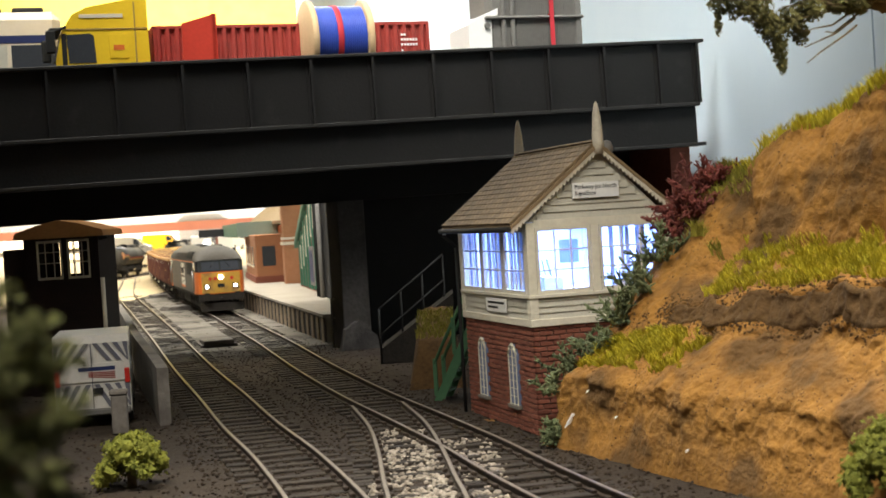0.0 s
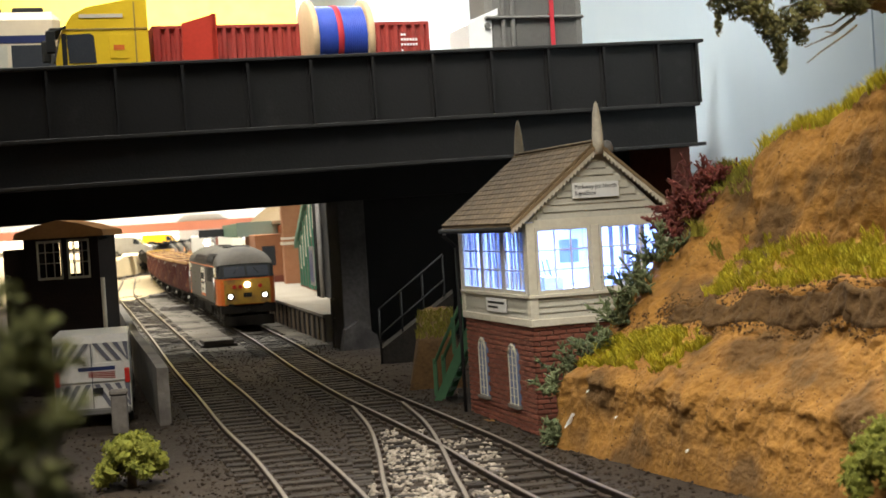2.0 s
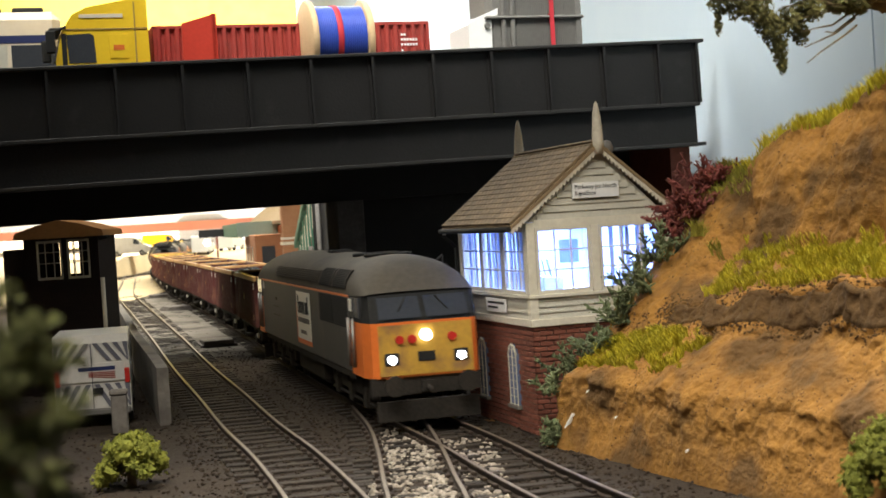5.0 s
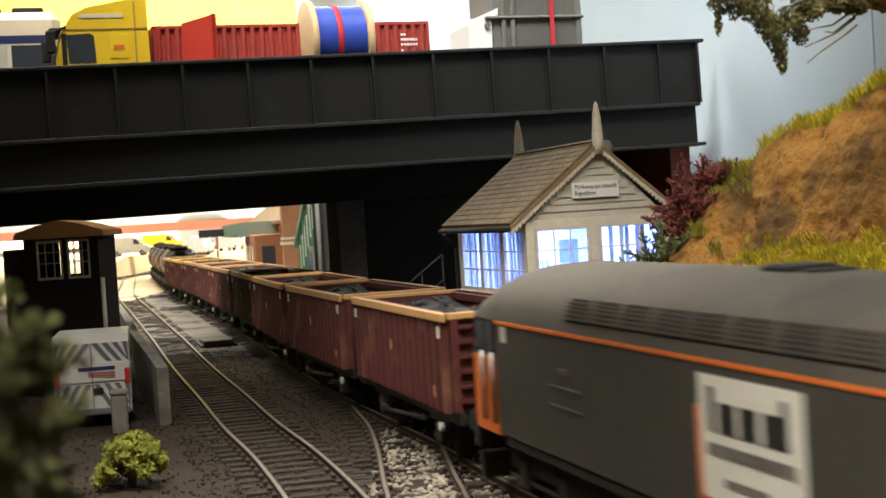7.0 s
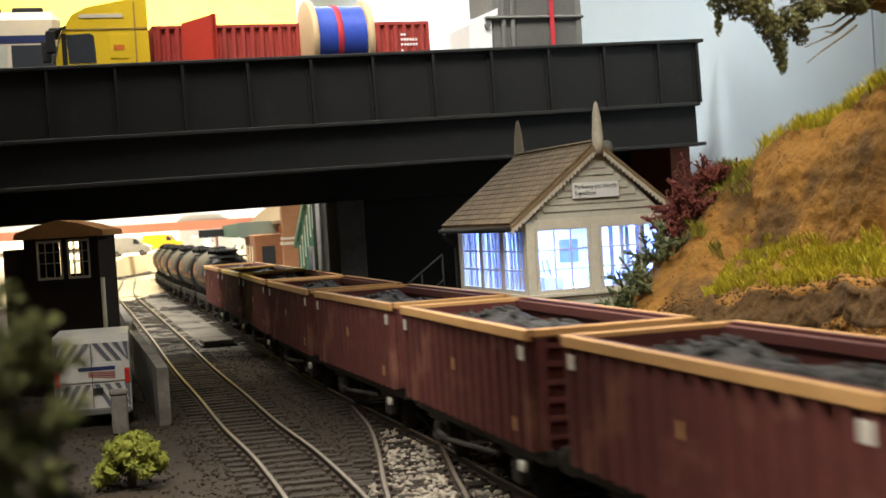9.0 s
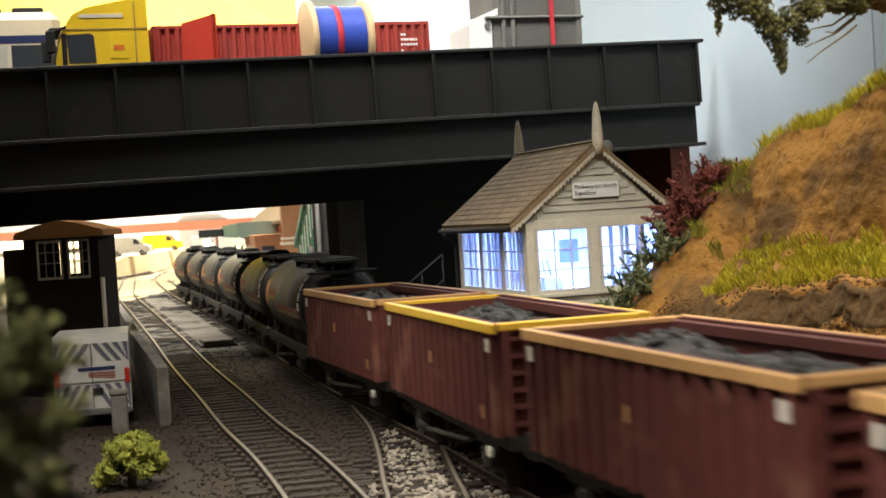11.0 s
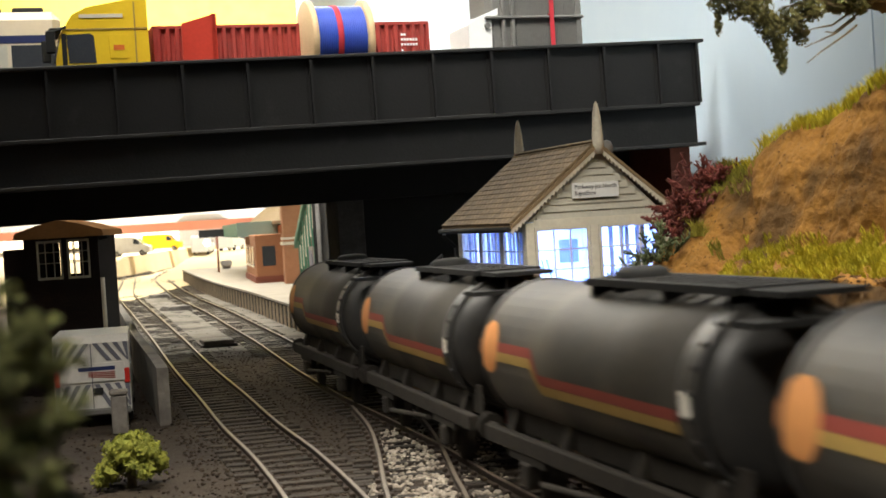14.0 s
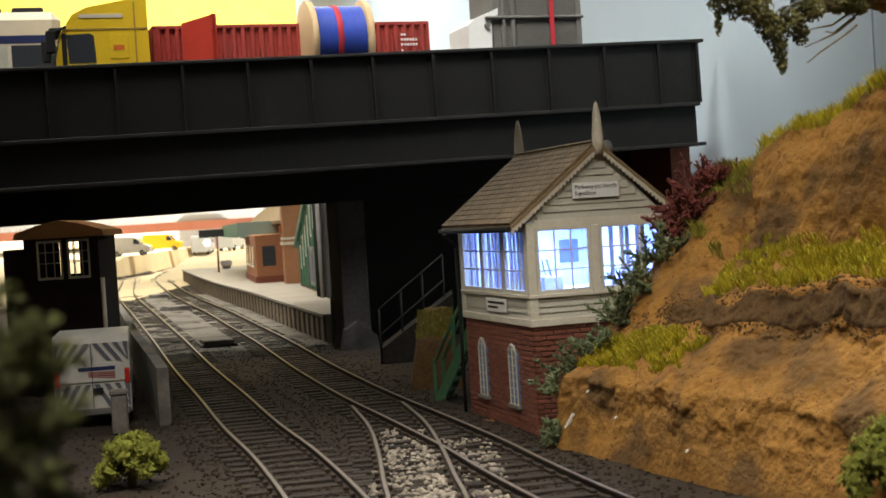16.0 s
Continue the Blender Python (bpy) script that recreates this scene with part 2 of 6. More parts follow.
def spline(points, n=24):
    """A smooth line through points in the plane, and its running length."""
    p = np.array(points, float)
    p = np.vstack([2 * p[0] - p[1], p, 2 * p[-1] - p[-2]])
    out = []
    for i in range(1, len(p) - 2):
        a, b, c, d = p[i - 1:i + 3]
        t1 = np.linalg.norm(b - a) ** 0.5
        t2 = t1 + np.linalg.norm(c - b) ** 0.5
        t3 = t2 + np.linalg.norm(d - c) ** 0.5
        for k in range(n):
            t = t1 + (t2 - t1) * k / n
            a1, a2, a3 = (t1 - t) / t1 * a + t / t1 * b, (t2 - t) / (t2 - t1) * b + (t - t1) / (t2 - t1) * c, (t3 - t) / (t3 - t2) * c + (t - t2) / (t3 - t2) * d
            b1, b2 = (t2 - t) / t2 * a1 + t / t2 * a2, (t3 - t) / (t3 - t1) * a2 + (t - t1) / (t3 - t1) * a3
            out.append((t2 - t) / (t2 - t1) * b1 + (t - t1) / (t2 - t1) * b2)
    out.append(p[-2])
    s = np.array(out)
    return s, np.r_[0, np.cumsum(np.linalg.norm(np.diff(s, axis=0), axis=1))]


class Line:
    """A track's centre line."""

    def __init__(self, points):
        self.p, self.d = spline(points)
        self.end = float(self.d[-1])

    def at(self, s, v=0.0):
        x, y = np.interp(s, self.d, self.p[:, 0]), np.interp(s, self.d, self.p[:, 1])
        t = self.way(s)
        return np.array((x + t[1] * v, y - t[0] * v))

    def way(self, s):
        a, b = max(s - 0.3, 0), min(s + 0.3, self.end)
        t = np.array((np.interp(b, self.d, self.p[:, 0]) - np.interp(a, self.d, self.p[:, 0]), np.interp(b, self.d, self.p[:, 1]) - np.interp(a, self.d, self.p[:, 1])))
        return t / np.linalg.norm(t)


# the train's line, from far behind the station to in front of the signal box
MAIN = Line([(0, 270), (-28, 250), (-35.5, 225), (-35.5, 195), (-31.8, 165), (-25.2, 134), (-18.6, 106.2), (-13.6, 87), (-10.05, 72.5), (-7.55, 62.3), (-4.42, 48.7), (-2.33, 40.4), (-0.75, 34.8), (0.45, 30.4), (1.07, 27.8), (1.72, 25.3), (2.7, 21.9), (3.88, 17.8), (4.92, 13.6), (6.05, 9.2), (7.3, 4.6), (9.2, -0.6), (11.6, -6), (20, -22), (45, -65), (100, -155)])
SIDE = Line([(-44, 215), (-38, 178), (-32.4, 150), (-26.3, 120.7), (-17.5, 85.5), (-12.6, 66), (-9.02, 51.5), (-6.58, 42.1), (-4.93, 35.6), (-3.62, 30.9), (-2.7, 27.2), (-2.2, 25), (-1.35, 21), (-0.4, 16), (0.5, 10), (1.4, 2), (2, -6)])
# the branch that leaves the main line at the turnout
BRANCH = Line([(-2.33, 40.4), (-1.83, 37.4), (-1.31, 34.1), (-0.93, 30.2), (-0.67, 26.6), (-0.53, 25), (-0.42, 22), (-0.4, 19)])
# ---- the large structure ----
rnd = random.Random(4)
BED = -0.205  # level of the ballast under the rail heads


def uneven(x, y, a=0.06):
    return a * noise.noise((x * 0.8, y * 0.8, 3.1)) + a * 0.6 * noise.noise((x * 3.1, y * 3.1, 7.7))


def build_ground():
    g = Shape()
    xs = np.r_[np.linspace(-320, -60, 8), np.linspace(-50, -16, 30), np.linspace(-15, 14, 100), np.linspace(16, 60, 12), np.linspace(90, 320, 6)]
    ys = np.r_[np.linspace(-320, 2, 12), np.linspace(6, 62, 170), np.linspace(63, 180, 110), np.linspace(190, 420, 14)]
    g.sheet([[(x, y, BED + uneven(x, y)) for x in xs] for y in ys])
    solid("ground", g, BALLAST, "dark brown ballast and cinders over the baseboard", "ground")


build_ground()


# paler copy of the ballast: the strong station light is put into its colour
STATION_BED = mat("lit_station_ballast", (0.13, 0.115, 0.092), (0.22, 0.2, 0.165), 0.95, scale=1.2, fine=7, bump=1.0, mix=0.6, stain=(0.075, 0.063, 0.048), stain_scale=0.3, stain_at=0.58)
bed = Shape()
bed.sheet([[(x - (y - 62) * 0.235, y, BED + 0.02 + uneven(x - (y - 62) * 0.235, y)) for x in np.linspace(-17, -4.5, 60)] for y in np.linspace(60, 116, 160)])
solid("station_ballast", bed, STATION_BED, "grey ballast along the platform tracks, paler for the station light", "ground")


def rail_shape(line, s0, s1, side, step=0.8):
    """Foot, web and head of one rail, and the head's worn top, as two shapes."""
    foot, top = Shape(), Shape()
    prof = [(-0.075, -0.17), (0.075, -0.17), (0.075, -0.15), (0.022, -0.13), (0.022, -0.05), (0.05, -0.04), (0.05, -0.004), (-0.05, -0.004), (-0.05, -0.04), (-0.022, -0.05), (-0.022, -0.13), (-0.075, -0.15)]
    n = max(2, int((s1 - s0) / step) + 1)
    ss = np.linspace(s0, s1, n)
    rows, tops = [], []
    for s in ss:
        rows.append([(*line.at(s, side * 0.66 + o), z) for o, z in prof + prof[:1]])
        tops.append([(*line.at(s, side * 0.66 + o), z) for o, z in ((-0.034, -0.003), (-0.022, 0.0), (0.022, 0.0), (0.034, -0.003))])
    foot.sheet(rows, False)
    top.sheet(tops, False)
    return foot, top


def build_track(name, line, s0, s1, label, sleepers=True, skip=None, half=1.22):
    track = thing(name, place(0, 0), label, "track", kind="structure")
    for side in (-1, 1):
        f, t = rail_shape(line, s0, s1, side)
        r = part("rail", f, RAIL_SIDE, track)
        part("rail_head", t, RAIL_TOP, r, "bare metal running surface")
    sl = Shape()
    s = s0
    while s < s1:
        p, w = line.at(s), line.way(s)
        s += 0.72
        if skip and skip(p):
            continue
        m = Matrix.Translation((p[0], p[1], 0)) @ Matrix.Rotation(math.atan2(w[1], w[0]) + rnd.uniform(-0.02, 0.02), 4, "Z")
        if p[1] < 48:
            SLEEPERS.append((track, m))
        else:
            sl.box(-0.14, 0.14, -half, half, -0.3, -0.165 + rnd.uniform(-0.01, 0.01), m=m)
    if sl.v:
        part("far_sleepers", sl, SLEEPER, track)["kind"] = "stuff"
    return track


SLEEPERS = []
build_track("main_track", MAIN, 6, MAIN.end - 130, "weathered bullhead track with dark sleepers curving past the platform")
build_track("siding_track", SIDE, 2, SIDE.end - 2, "weathered track with dark sleepers along the yard wall")
LOOP = Line([(-40.5, 158), (-38.6, 170), (-37.6, 180), (-38.6, 200), (-38.6, 225), (-31, 256), (-4, 276), (20, 280)])
build_track("loop_track", LOOP, 1, LOOP.end - 1, "weathered far loop track beside the main line")
build_track("crossover_track", BRANCH, 2.2, BRANCH.end, "turnout leg of the crossover with dark sleepers", skip=lambda p: p[1] > 36.8)

# the bridge: front girder, parapet and a second girder behind it
BX, BY = 0.95, 0.312


def on_bridge(t, d, z):
    return (-3.8 + BX * t - BY * d, 55.5 + BY * t + BX * d, z + 0.0167 * t)


BRIDGE_TURN = math.degrees(math.atan2(BY, BX))
bridge = thing("road_bridge", place(-3.8, 55.5, 0, BRIDGE_TURN, 0, -0.96), "black riveted plate-girder road bridge over the tracks", "bridge", kind="structure")
L0, L1 = -40.0, 15.7
part("parapet", Shape().box(L0, L1, 0.1, 0.35, 8.55, 11.0), IRON, bridge, "black plate parapet")
part("coping", Shape().box(L0, L1 + 0.25, -0.12, 0.5, 11.0, 11.14, 0.03), IRON_EDGE, bridge, "paler top edge")
part("flange", Shape().box(L0, L1 - 0.2, -0.3, 0.4, 8.4, 8.55, 0.02), IRON_EDGE, bridge)
part("girder", Shape().box(L0, L1 - 0.3, -0.02, 0.3, 6.9, 8.4), IRON, bridge, "black main girder")
part("lower_flange", Shape().box(L0, L1 - 0.12, -0.42, 0.5, 6.76, 6.9, 0.02), IRON_EDGE, bridge)
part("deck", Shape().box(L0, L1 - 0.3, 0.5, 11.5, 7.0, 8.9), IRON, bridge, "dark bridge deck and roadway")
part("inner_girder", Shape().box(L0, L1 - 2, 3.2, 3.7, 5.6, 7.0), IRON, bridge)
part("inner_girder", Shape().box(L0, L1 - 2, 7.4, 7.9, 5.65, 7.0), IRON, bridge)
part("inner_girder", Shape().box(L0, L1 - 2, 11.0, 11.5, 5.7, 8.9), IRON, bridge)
part("back_parapet", Shape().box(L0, L1, 11.2, 11.5, 8.9, 10.2), IRON, bridge)
for i in range(24):
    t = 15.62 if i == 0 else 16.3 - 2.415 * i
    st = Shape().box(t - 0.05, t + 0.05, -0.1, 0.1, 8.55, 11.0).box(t - 0.16, t + 0.16, 0.06, 0.1, 8.55, 11.0)
    part("stiffener", st, IRON, bridge)

# abutment column, brick end wall, and a back wall blackened for the bridge's shade
pier = thing("bridge_pier", place(-3.78, 57.6, 0, BRIDGE_TURN), "stained grey concrete bridge pier", "pier", kind="structure")
part("shaft", Shape().box(-0.35, 0.75, -0.2, 1.6, BED, 5.62, 0.04), DARK_CONCRETE, pier)
part("footing", Shape().prism([(-0.6, BED), (0.9, BED), (0.85, 0.3), (0.1, 0.9), (-0.4, 0.6)], -0.7, -0.2, "y"), DARK_CONCRETE, pier)
abut = thing("bridge_abutment", place(-3.8, 55.5, 0, BRIDGE_TURN), "brick abutment under the bridge, its back wall blackened as shade", "abutment", kind="structure")
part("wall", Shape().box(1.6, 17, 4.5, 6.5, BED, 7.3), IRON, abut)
part("end_wall", Shape().box(14.3, 15.2, 0.6, 4.45, BED, 7.35), BRICK, abut)


# backscene boards and the room round the layout
def wall_run(name, pts, z1, material, label, thick=1.0):
    w = Shape()
    for (x0, y0), (x1, y1) in zip(pts[:-1], pts[1:]):
        d = np.array((x1 - x0, y1 - y0), float)
        d /= np.linalg.norm(d)
        n = np.array((d[1], -d[0])) * -thick
        w.add([(x0, y0, BED), (x1, y1, BED), (x1 + n[0], y1 + n[1], BED), (x0 + n[0], y0 + n[1], BED), (x0, y0, z1), (x1, y1, z1), (x1 + n[0], y1 + n[1], z1), (x0 + n[0], y0 + n[1], z1)],
              [(0, 1, 5, 4), (1, 2, 6, 5), (2, 3, 7, 6), (3, 0, 4, 7), (4, 5, 6, 7), (3, 2, 1, 0)])
    return solid(name, w, material, label, "wall")


BACK = [(34, -40), (14.5, 45), (12.6, 63.2), (-6, 145), (-16, 190)]
for i in range(4):
    wall_run("wall_backscene", BACK[i:i + 2], 60, SKY_WALL, "pale sky-blue painted backscene board")
solid("backscene_seam", Shape().rod((13.75, 52.3, BED), (13.75, 52.3, 60), 0.42, 12), SKY_SEAM, "greyer blue vertical seam in the backscene", "seam")
wall_run("wall_far", [(-16, 290), (-260, 290)], 170, YELLOW_WALL, "warm yellow wall of the room far behind the layout")
for x0, x1, y0, y1 in ((-300, 300, -305, -300), (-305, -300, -300, 300), (300, 305, -300, 300), (-10, 300, 296, 300)):
    solid("wall_room", Shape().box(x0, x1, y0, y1, -60, 170), PLAIN_WALL, "plain off-white wall of the room", "wall")
solid("wall_backscene_far", Shape().box(-180, -17, 286, 288, BED, 22), HAZE_WALL, "whitish low backscene behind the far yard", "wall")
solid("ceiling", Shape().box(-305, 305, -305, 305, 170, 172), PLAIN_WALL, "plain off-white ceiling of the room", "ceiling")

# the platform
EDGE = 2.12
platform = thing("platform", place(0, 0), "pale paved station platform with a dark panelled edge", "platform", kind="structure")
s_lo = float(np.interp(-150, -MAIN.p[:, 1], MAIN.d))
s_hi = float(np.interp(-60.5, -MAIN.p[:, 1], MAIN.d))
top = Shape()
rows = []
for s in np.linspace(s_lo, s_hi, 70):
    back = 2.12 + 11
    rows.append([(*MAIN.at(s, -EDGE), BED), (*MAIN.at(s, -EDGE), 0.86), (*MAIN.at(s, -EDGE + 0.12), 0.88), (*MAIN.at(s, -EDGE + 0.12), 1.0), (*MAIN.at(s, -back), 1.0), (*MAIN.at(s, -back), BED)])
top.sheet(rows, False)
k = len(rows[0])
top.f += [tuple(range(k)), tuple(range(len(top.v) - k, len(top.v)))]
top.smooth += [False, False]
part("slab", top, PLATFORM, platform)
# dark sheet on the slab's face paints the shade between the edge posts
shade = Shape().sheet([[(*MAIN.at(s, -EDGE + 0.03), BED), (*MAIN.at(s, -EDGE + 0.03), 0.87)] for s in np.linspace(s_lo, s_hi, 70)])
part("edge_wall", shade, UNDER, platform, "dark sheet for the shade between the edge posts")
s = s_lo
while s < s_hi:
    p, w = MAIN.at(s, -EDGE + 0.02), MAIN.way(s)
    m = Matrix.Translation((p[0], p[1], 0)) @ Matrix.Rotation(math.atan2(w[1], w[0]), 4, "Z")
    part("edge_post", Shape().box(-0.34, 0.34, -0.05, 0.02, BED, 0.8, m=m), POST_TAN, platform)
    s += 1.5

# ---- the bank ----
FX, FY = 0.392, -0.92  # along the foot, towards the camera; the bank rises to the right of it


def bank_at(u, v):
    """The bank's surface: u along its foot, v from 0 at the foot to 1 behind the crest."""
    zs = [BED, np.interp(u, (-6, 0, 2, 5, 10), (1.2, 1.35, 1.25, 1.3, 1.35)), np.interp(u, (-6, -0.5, 2, 10), (1.9, 1.8, 2.25, 2.3)), np.interp(u, (-2, 1.5, 3, 6, 9), (2.3, 2.7, 2.85, 3.18, 3.3)),
          np.interp(u, (-2, 0.6, 1.8, 2.5, 4.3, 7), (3.2, 4.0, 4.3, 3.75, 3.75, 3.9)), np.interp(u, (-3, 0.4, 2.2, 2.7, 3.5, 4.9, 5.7, 6.5, 10), (5.0, 5.35, 5.35, 5.75, 6.05, 6.2, 6.5, 6.7, 7.3))]
    zs.append(zs[-1] + 0.5)
    zs.append(zs[-1] + 0.3)
    ds = [0, 0.35, 1.4, 1.7, 3.0, 3.8, 6.5, 13]
    vs = [0, 0.16, 0.33, 0.45, 0.62, 0.8, 0.9, 1.0]
    d, z = float(np.interp(v, vs, ds)), float(np.interp(v, vs, zs))
    # it falls away towards the signal box's gable wall, and runs on behind the box
    near, far = np.clip((u + 1.15) / 1.25, 0, 1), np.clip((u + 5) / 5.5, 0, 1)
    k = np.clip((d - 3.3) / 0.5, 0, 1)
    w = near * (1 - k) + far * k
    z = BED - 0.1 + (z - BED + 0.1) * (3 * w * w - 2 * w ** 3)
    a = min(1, v * 8)
    d += a * 0.05 * noise.noise((u * 0.7, z * 4.5, 3.3))
    d += a * (0.28 * noise.noise((u * 0.5, z * 0.5, 1.3)) + 0.13 * noise.noise((u * 1.6, z * 1.6, 4.2)) + 0.06 * noise.noise((u * 5, z * 5, 9.0)) + 0.045 * noise.noise((u * 13, z * 11, 2.0)) + 0.08 * noise.noise((u * 2.6, z * 0.9, 6.0)))
    z += a * (0.12 * noise.noise((u * 0.9, d * 0.9, 2.0)) + 0.05 * noise.noise((u * 3.3, d * 3.3, 5.0)))
    return Vector((2.12 + FX * u + 0.92 * d, 30.48 + FY * u + 0.392 * d, z))


def build_bank():
    g = Shape()
    g.sheet([[bank_at(u, v) for v in np.linspace(0, 1, 230)] for u in np.r_[np.linspace(-14, -0.5, 30), np.linspace(-0.4, 11, 260), np.linspace(11.3, 26, 24)]])
    solid("bank", g, EARTH, "steep ochre earth cutting bank with grassy ledges", "bank")


build_bank()
# ---- the signal box ----
BOX = place(1.87, 32.25, 0, math.degrees(0.293))
WA, WB, Z1, Z2, ZS, ZR = 4.92, 3.4, 2.2, 4.48, 2.89, 6.25
ZE = Z2 - 0.01  # the eaves
INK = mat("black_lettering", (0.015, 0.015, 0.015), (0.02, 0.02, 0.02), 0.6, bump=0)
INNER_PANE = mat("blue_grey_pane", (0.16, 0.2, 0.33), (0.12, 0.15, 0.26), 0.4, bump=0.02)
CURTAIN = mat("pale_blue_curtain", (0.62, 0.68, 0.9), (0.46, 0.53, 0.82), 0.8, scale=2, fine=10, bump=0.1)
LEADED = mat("grey_roof_lead", (0.3, 0.29, 0.27), (0.2, 0.19, 0.18), 0.6, scale=2, fine=10, bump=0.1)
FINIAL = mat("stained_white_finial", (0.75, 0.7, 0.58), (0.55, 0.5, 0.4), 0.6, scale=4, fine=14, bump=0.1)


def writing(text, size, parent, m, material, name="lettering"):
    c = bpy.data.curves.new(name, "FONT")
    c.body, c.size, c.extrude, c.resolution_u = text, size * K, 0.006 * K, 2
    c.materials.append(material)
    ob = new(name, c)
    ob.parent, ob.matrix_basis = parent, m
    return ob


def sash(t, m, w, h, cols, rows, name="window", label="cream sash window with thin glazing bars"):
    """A glazed sash: outer frame, glazing bars, pane. It stands in the plane y = 0 of m, w wide and h high."""
    win = new(name)
    win.empty_display_size = 0.005
    win.parent, win.matrix_basis = t, m
    if label:
        win["label"] = label
    f = Shape().box(0, w, -0.03, 0.05, 0, 0.09).box(0, w, -0.03, 0.05, h - 0.07, h).box(0, 0.07, -0.028, 0.05, 0.09, h - 0.07).box(w - 0.07, w, -0.028, 0.05, 0.09, h - 0.07)
    part("frame", f, CREAM, win)
    for i in range(1, cols):
        x = 0.07 + (w - 0.14) * i / cols
        part("glazing_bar", Shape().box(x - 0.016, x + 0.016, -0.01, 0.025, 0.09, h - 0.07), CREAM, win)
    for i in range(1, rows):
        z = 0.09 + (h - 0.16) * i / rows
        part("glazing_bar", Shape().box(0.07, w - 0.07, -0.012, 0.022, z - 0.016, z + 0.016), CREAM, win)
    pane = part("pane", Shape().box(0.07, w - 0.07, 0.03, 0.036, 0.09, h - 0.07), GLASS, win)
    pane.visible_shadow = False
    return win


def signal_box():
    t = thing("signal_box", BOX, "cream timber signal box on red brick base, lit inside", "signal box")
    base = part("brick_base", Shape().box(0.045, WB, 0.045, WA - 0.045, BED - 0.1, Z1), MORTAR, t, "red brick lower storey")
    # timber band, boards, corner posts
    part("plinth_board", Shape().box(-0.05, WB + 0.03, -0.05, WA + 0.03, Z1, Z1 + 0.17, 0.015), CREAM, t, "cream plinth board")
    deck = part("floor_frame", Shape().box(0.06, WB - 0.06, 0.06, WA - 0.06, Z1 + 0.17, ZS - 0.06), BOARD, t)
    for i in range(4):
        z = Z1 + 0.17 + i * 0.13
        part("weatherboard", Shape().prism([(-0.015, z), (0.06, z), (0.06, z + 0.138), (0.02, z + 0.13)], 0.1, WB - 0.1, "x"), BOARD, deck)
        part("weatherboard", Shape().prism([(-0.015, z), (0.06, z), (0.06, z + 0.138), (0.02, z + 0.13)], 0.1, WA - 0.1, "y"), BOARD, deck)
    for x, y in ((-0.04, -0.04), (-0.04, WA - 0.14), (WB - 0.14, -0.04), (WB - 0.14, WA - 0.14)):
        part("corner_post", Shape().box(x, x + 0.2, y, y + 0.2, Z1 + 0.17, Z2 + 0.02, 0.01), CREAM, t)
    part("sill", Shape().box(-0.07, WB + 0.02, -0.07, 0.08, ZS - 0.06, ZS + 0.02, 0.01), CREAM, t)
    part("sill", Shape().box(-0.072, 0.08, 0.08, WA + 0.02, ZS - 0.061, ZS + 0.021, 0.01), CREAM, t)
    part("head_beam", Shape().box(0.16, WB - 0.16, -0.03, 0.1, Z2 - 0.1, Z2 + 0.08), CREAM, t)
    part("head_beam", Shape().box(-0.03, 0.1, 0.16, WA - 0.16, Z2 - 0.1, Z2 + 0.08), CREAM, t)
    part("mullion", Shape().box(1.485, 1.685, -0.035, 0.09, ZS + 0.02, Z2 - 0.1, 0.01), CREAM, t)
    hz = Z2 - 0.12 - ZS
    for x0, x1 in ((0.17, 1.475), (1.695, WB - 0.16)):
        sash(t, place(x0, 0.0, ZS + 0.02), x1 - x0, hz, 3, 3)
    for i in range(3):
        y1 = WA - 0.18 - i * 1.545
        sash(t, place(0.0, y1, ZS + 0.02, -90), 1.45, hz, 4, 3)
        if i < 2:
            part("mullion", Shape().box(-0.03, 0.09, y1 - 1.545, y1 - 1.45, ZS + 0.02, Z2 - 0.1), CREAM, t)
    # the room behind the windows
    room = part("room", Shape().box(WB - 0.14, WB - 0.06, 0.1, WA - 0.1, ZS - 0.06, Z2).box(0.1, WB - 0.1, WA - 0.12, WA - 0.06, ZS - 0.06, Z2).box(0.05, WB - 0.05, 0.05, WA - 0.05, ZS - 0.1, ZS - 0.055), INNER, t, "pale blue lit interior")
    part("ceiling_board", Shape().box(0.02, WB - 0.02, 0.02, WA - 0.02, Z2, Z2 + 0.05), INNER, t)
    part("back_window", Shape().box(2.6, 3.12, WA - 0.14, WA - 0.125, ZS + 0.5, ZS + 1.1), INNER_PANE, room, "blue-grey inner window")
    part("lever_frame", Shape().box(0.7, 1.2, 1.0, 3.8, ZS - 0.05, ZS + 0.35, 0.03), WHITE, room)
    for i in range(16):
        x = 0.95 + (i % 2) * 0.05
        part("lever", Shape().rod((x, 1.1 + i * 0.17, ZS + 0.3), (x - 0.1, 1.1 + i * 0.17, ZS + 0.75), 0.025, 5), CURTAIN, room)
    rr = random.Random(8)
    for i in range(3):
        y1 = WA - 0.25 - i * 1.545
        cur = Shape()
        for k in range(12):
            y = y1 - 0.02 - k * 0.118
            if rr.random() < 0.62:
                cur.prism([(0.12 + 0.03 * (k % 2), y), (0.16, y - 0.05), (0.12 + 0.03 * ((k + 1) % 2), y - 0.105), (0.19, y - 0.05)], ZS + 0.05, Z2 - 0.1, "z")
        part("curtain", cur, CURTAIN, room, "pale blue hanging curtain")
    cur = Shape()
    for k in range(7):
        x = WB / 2 + 0.3 + k * 0.13
        if k % 3 != 1:
            cur.prism([(x, 0.16), (x + 0.05, 0.2), (x + 0.11, 0.16), (x + 0.05, 0.23)], ZS + 0.05, Z2 - 0.1, "z")
    part("curtain", cur, CURTAIN, room, "pale blue hanging curtain")
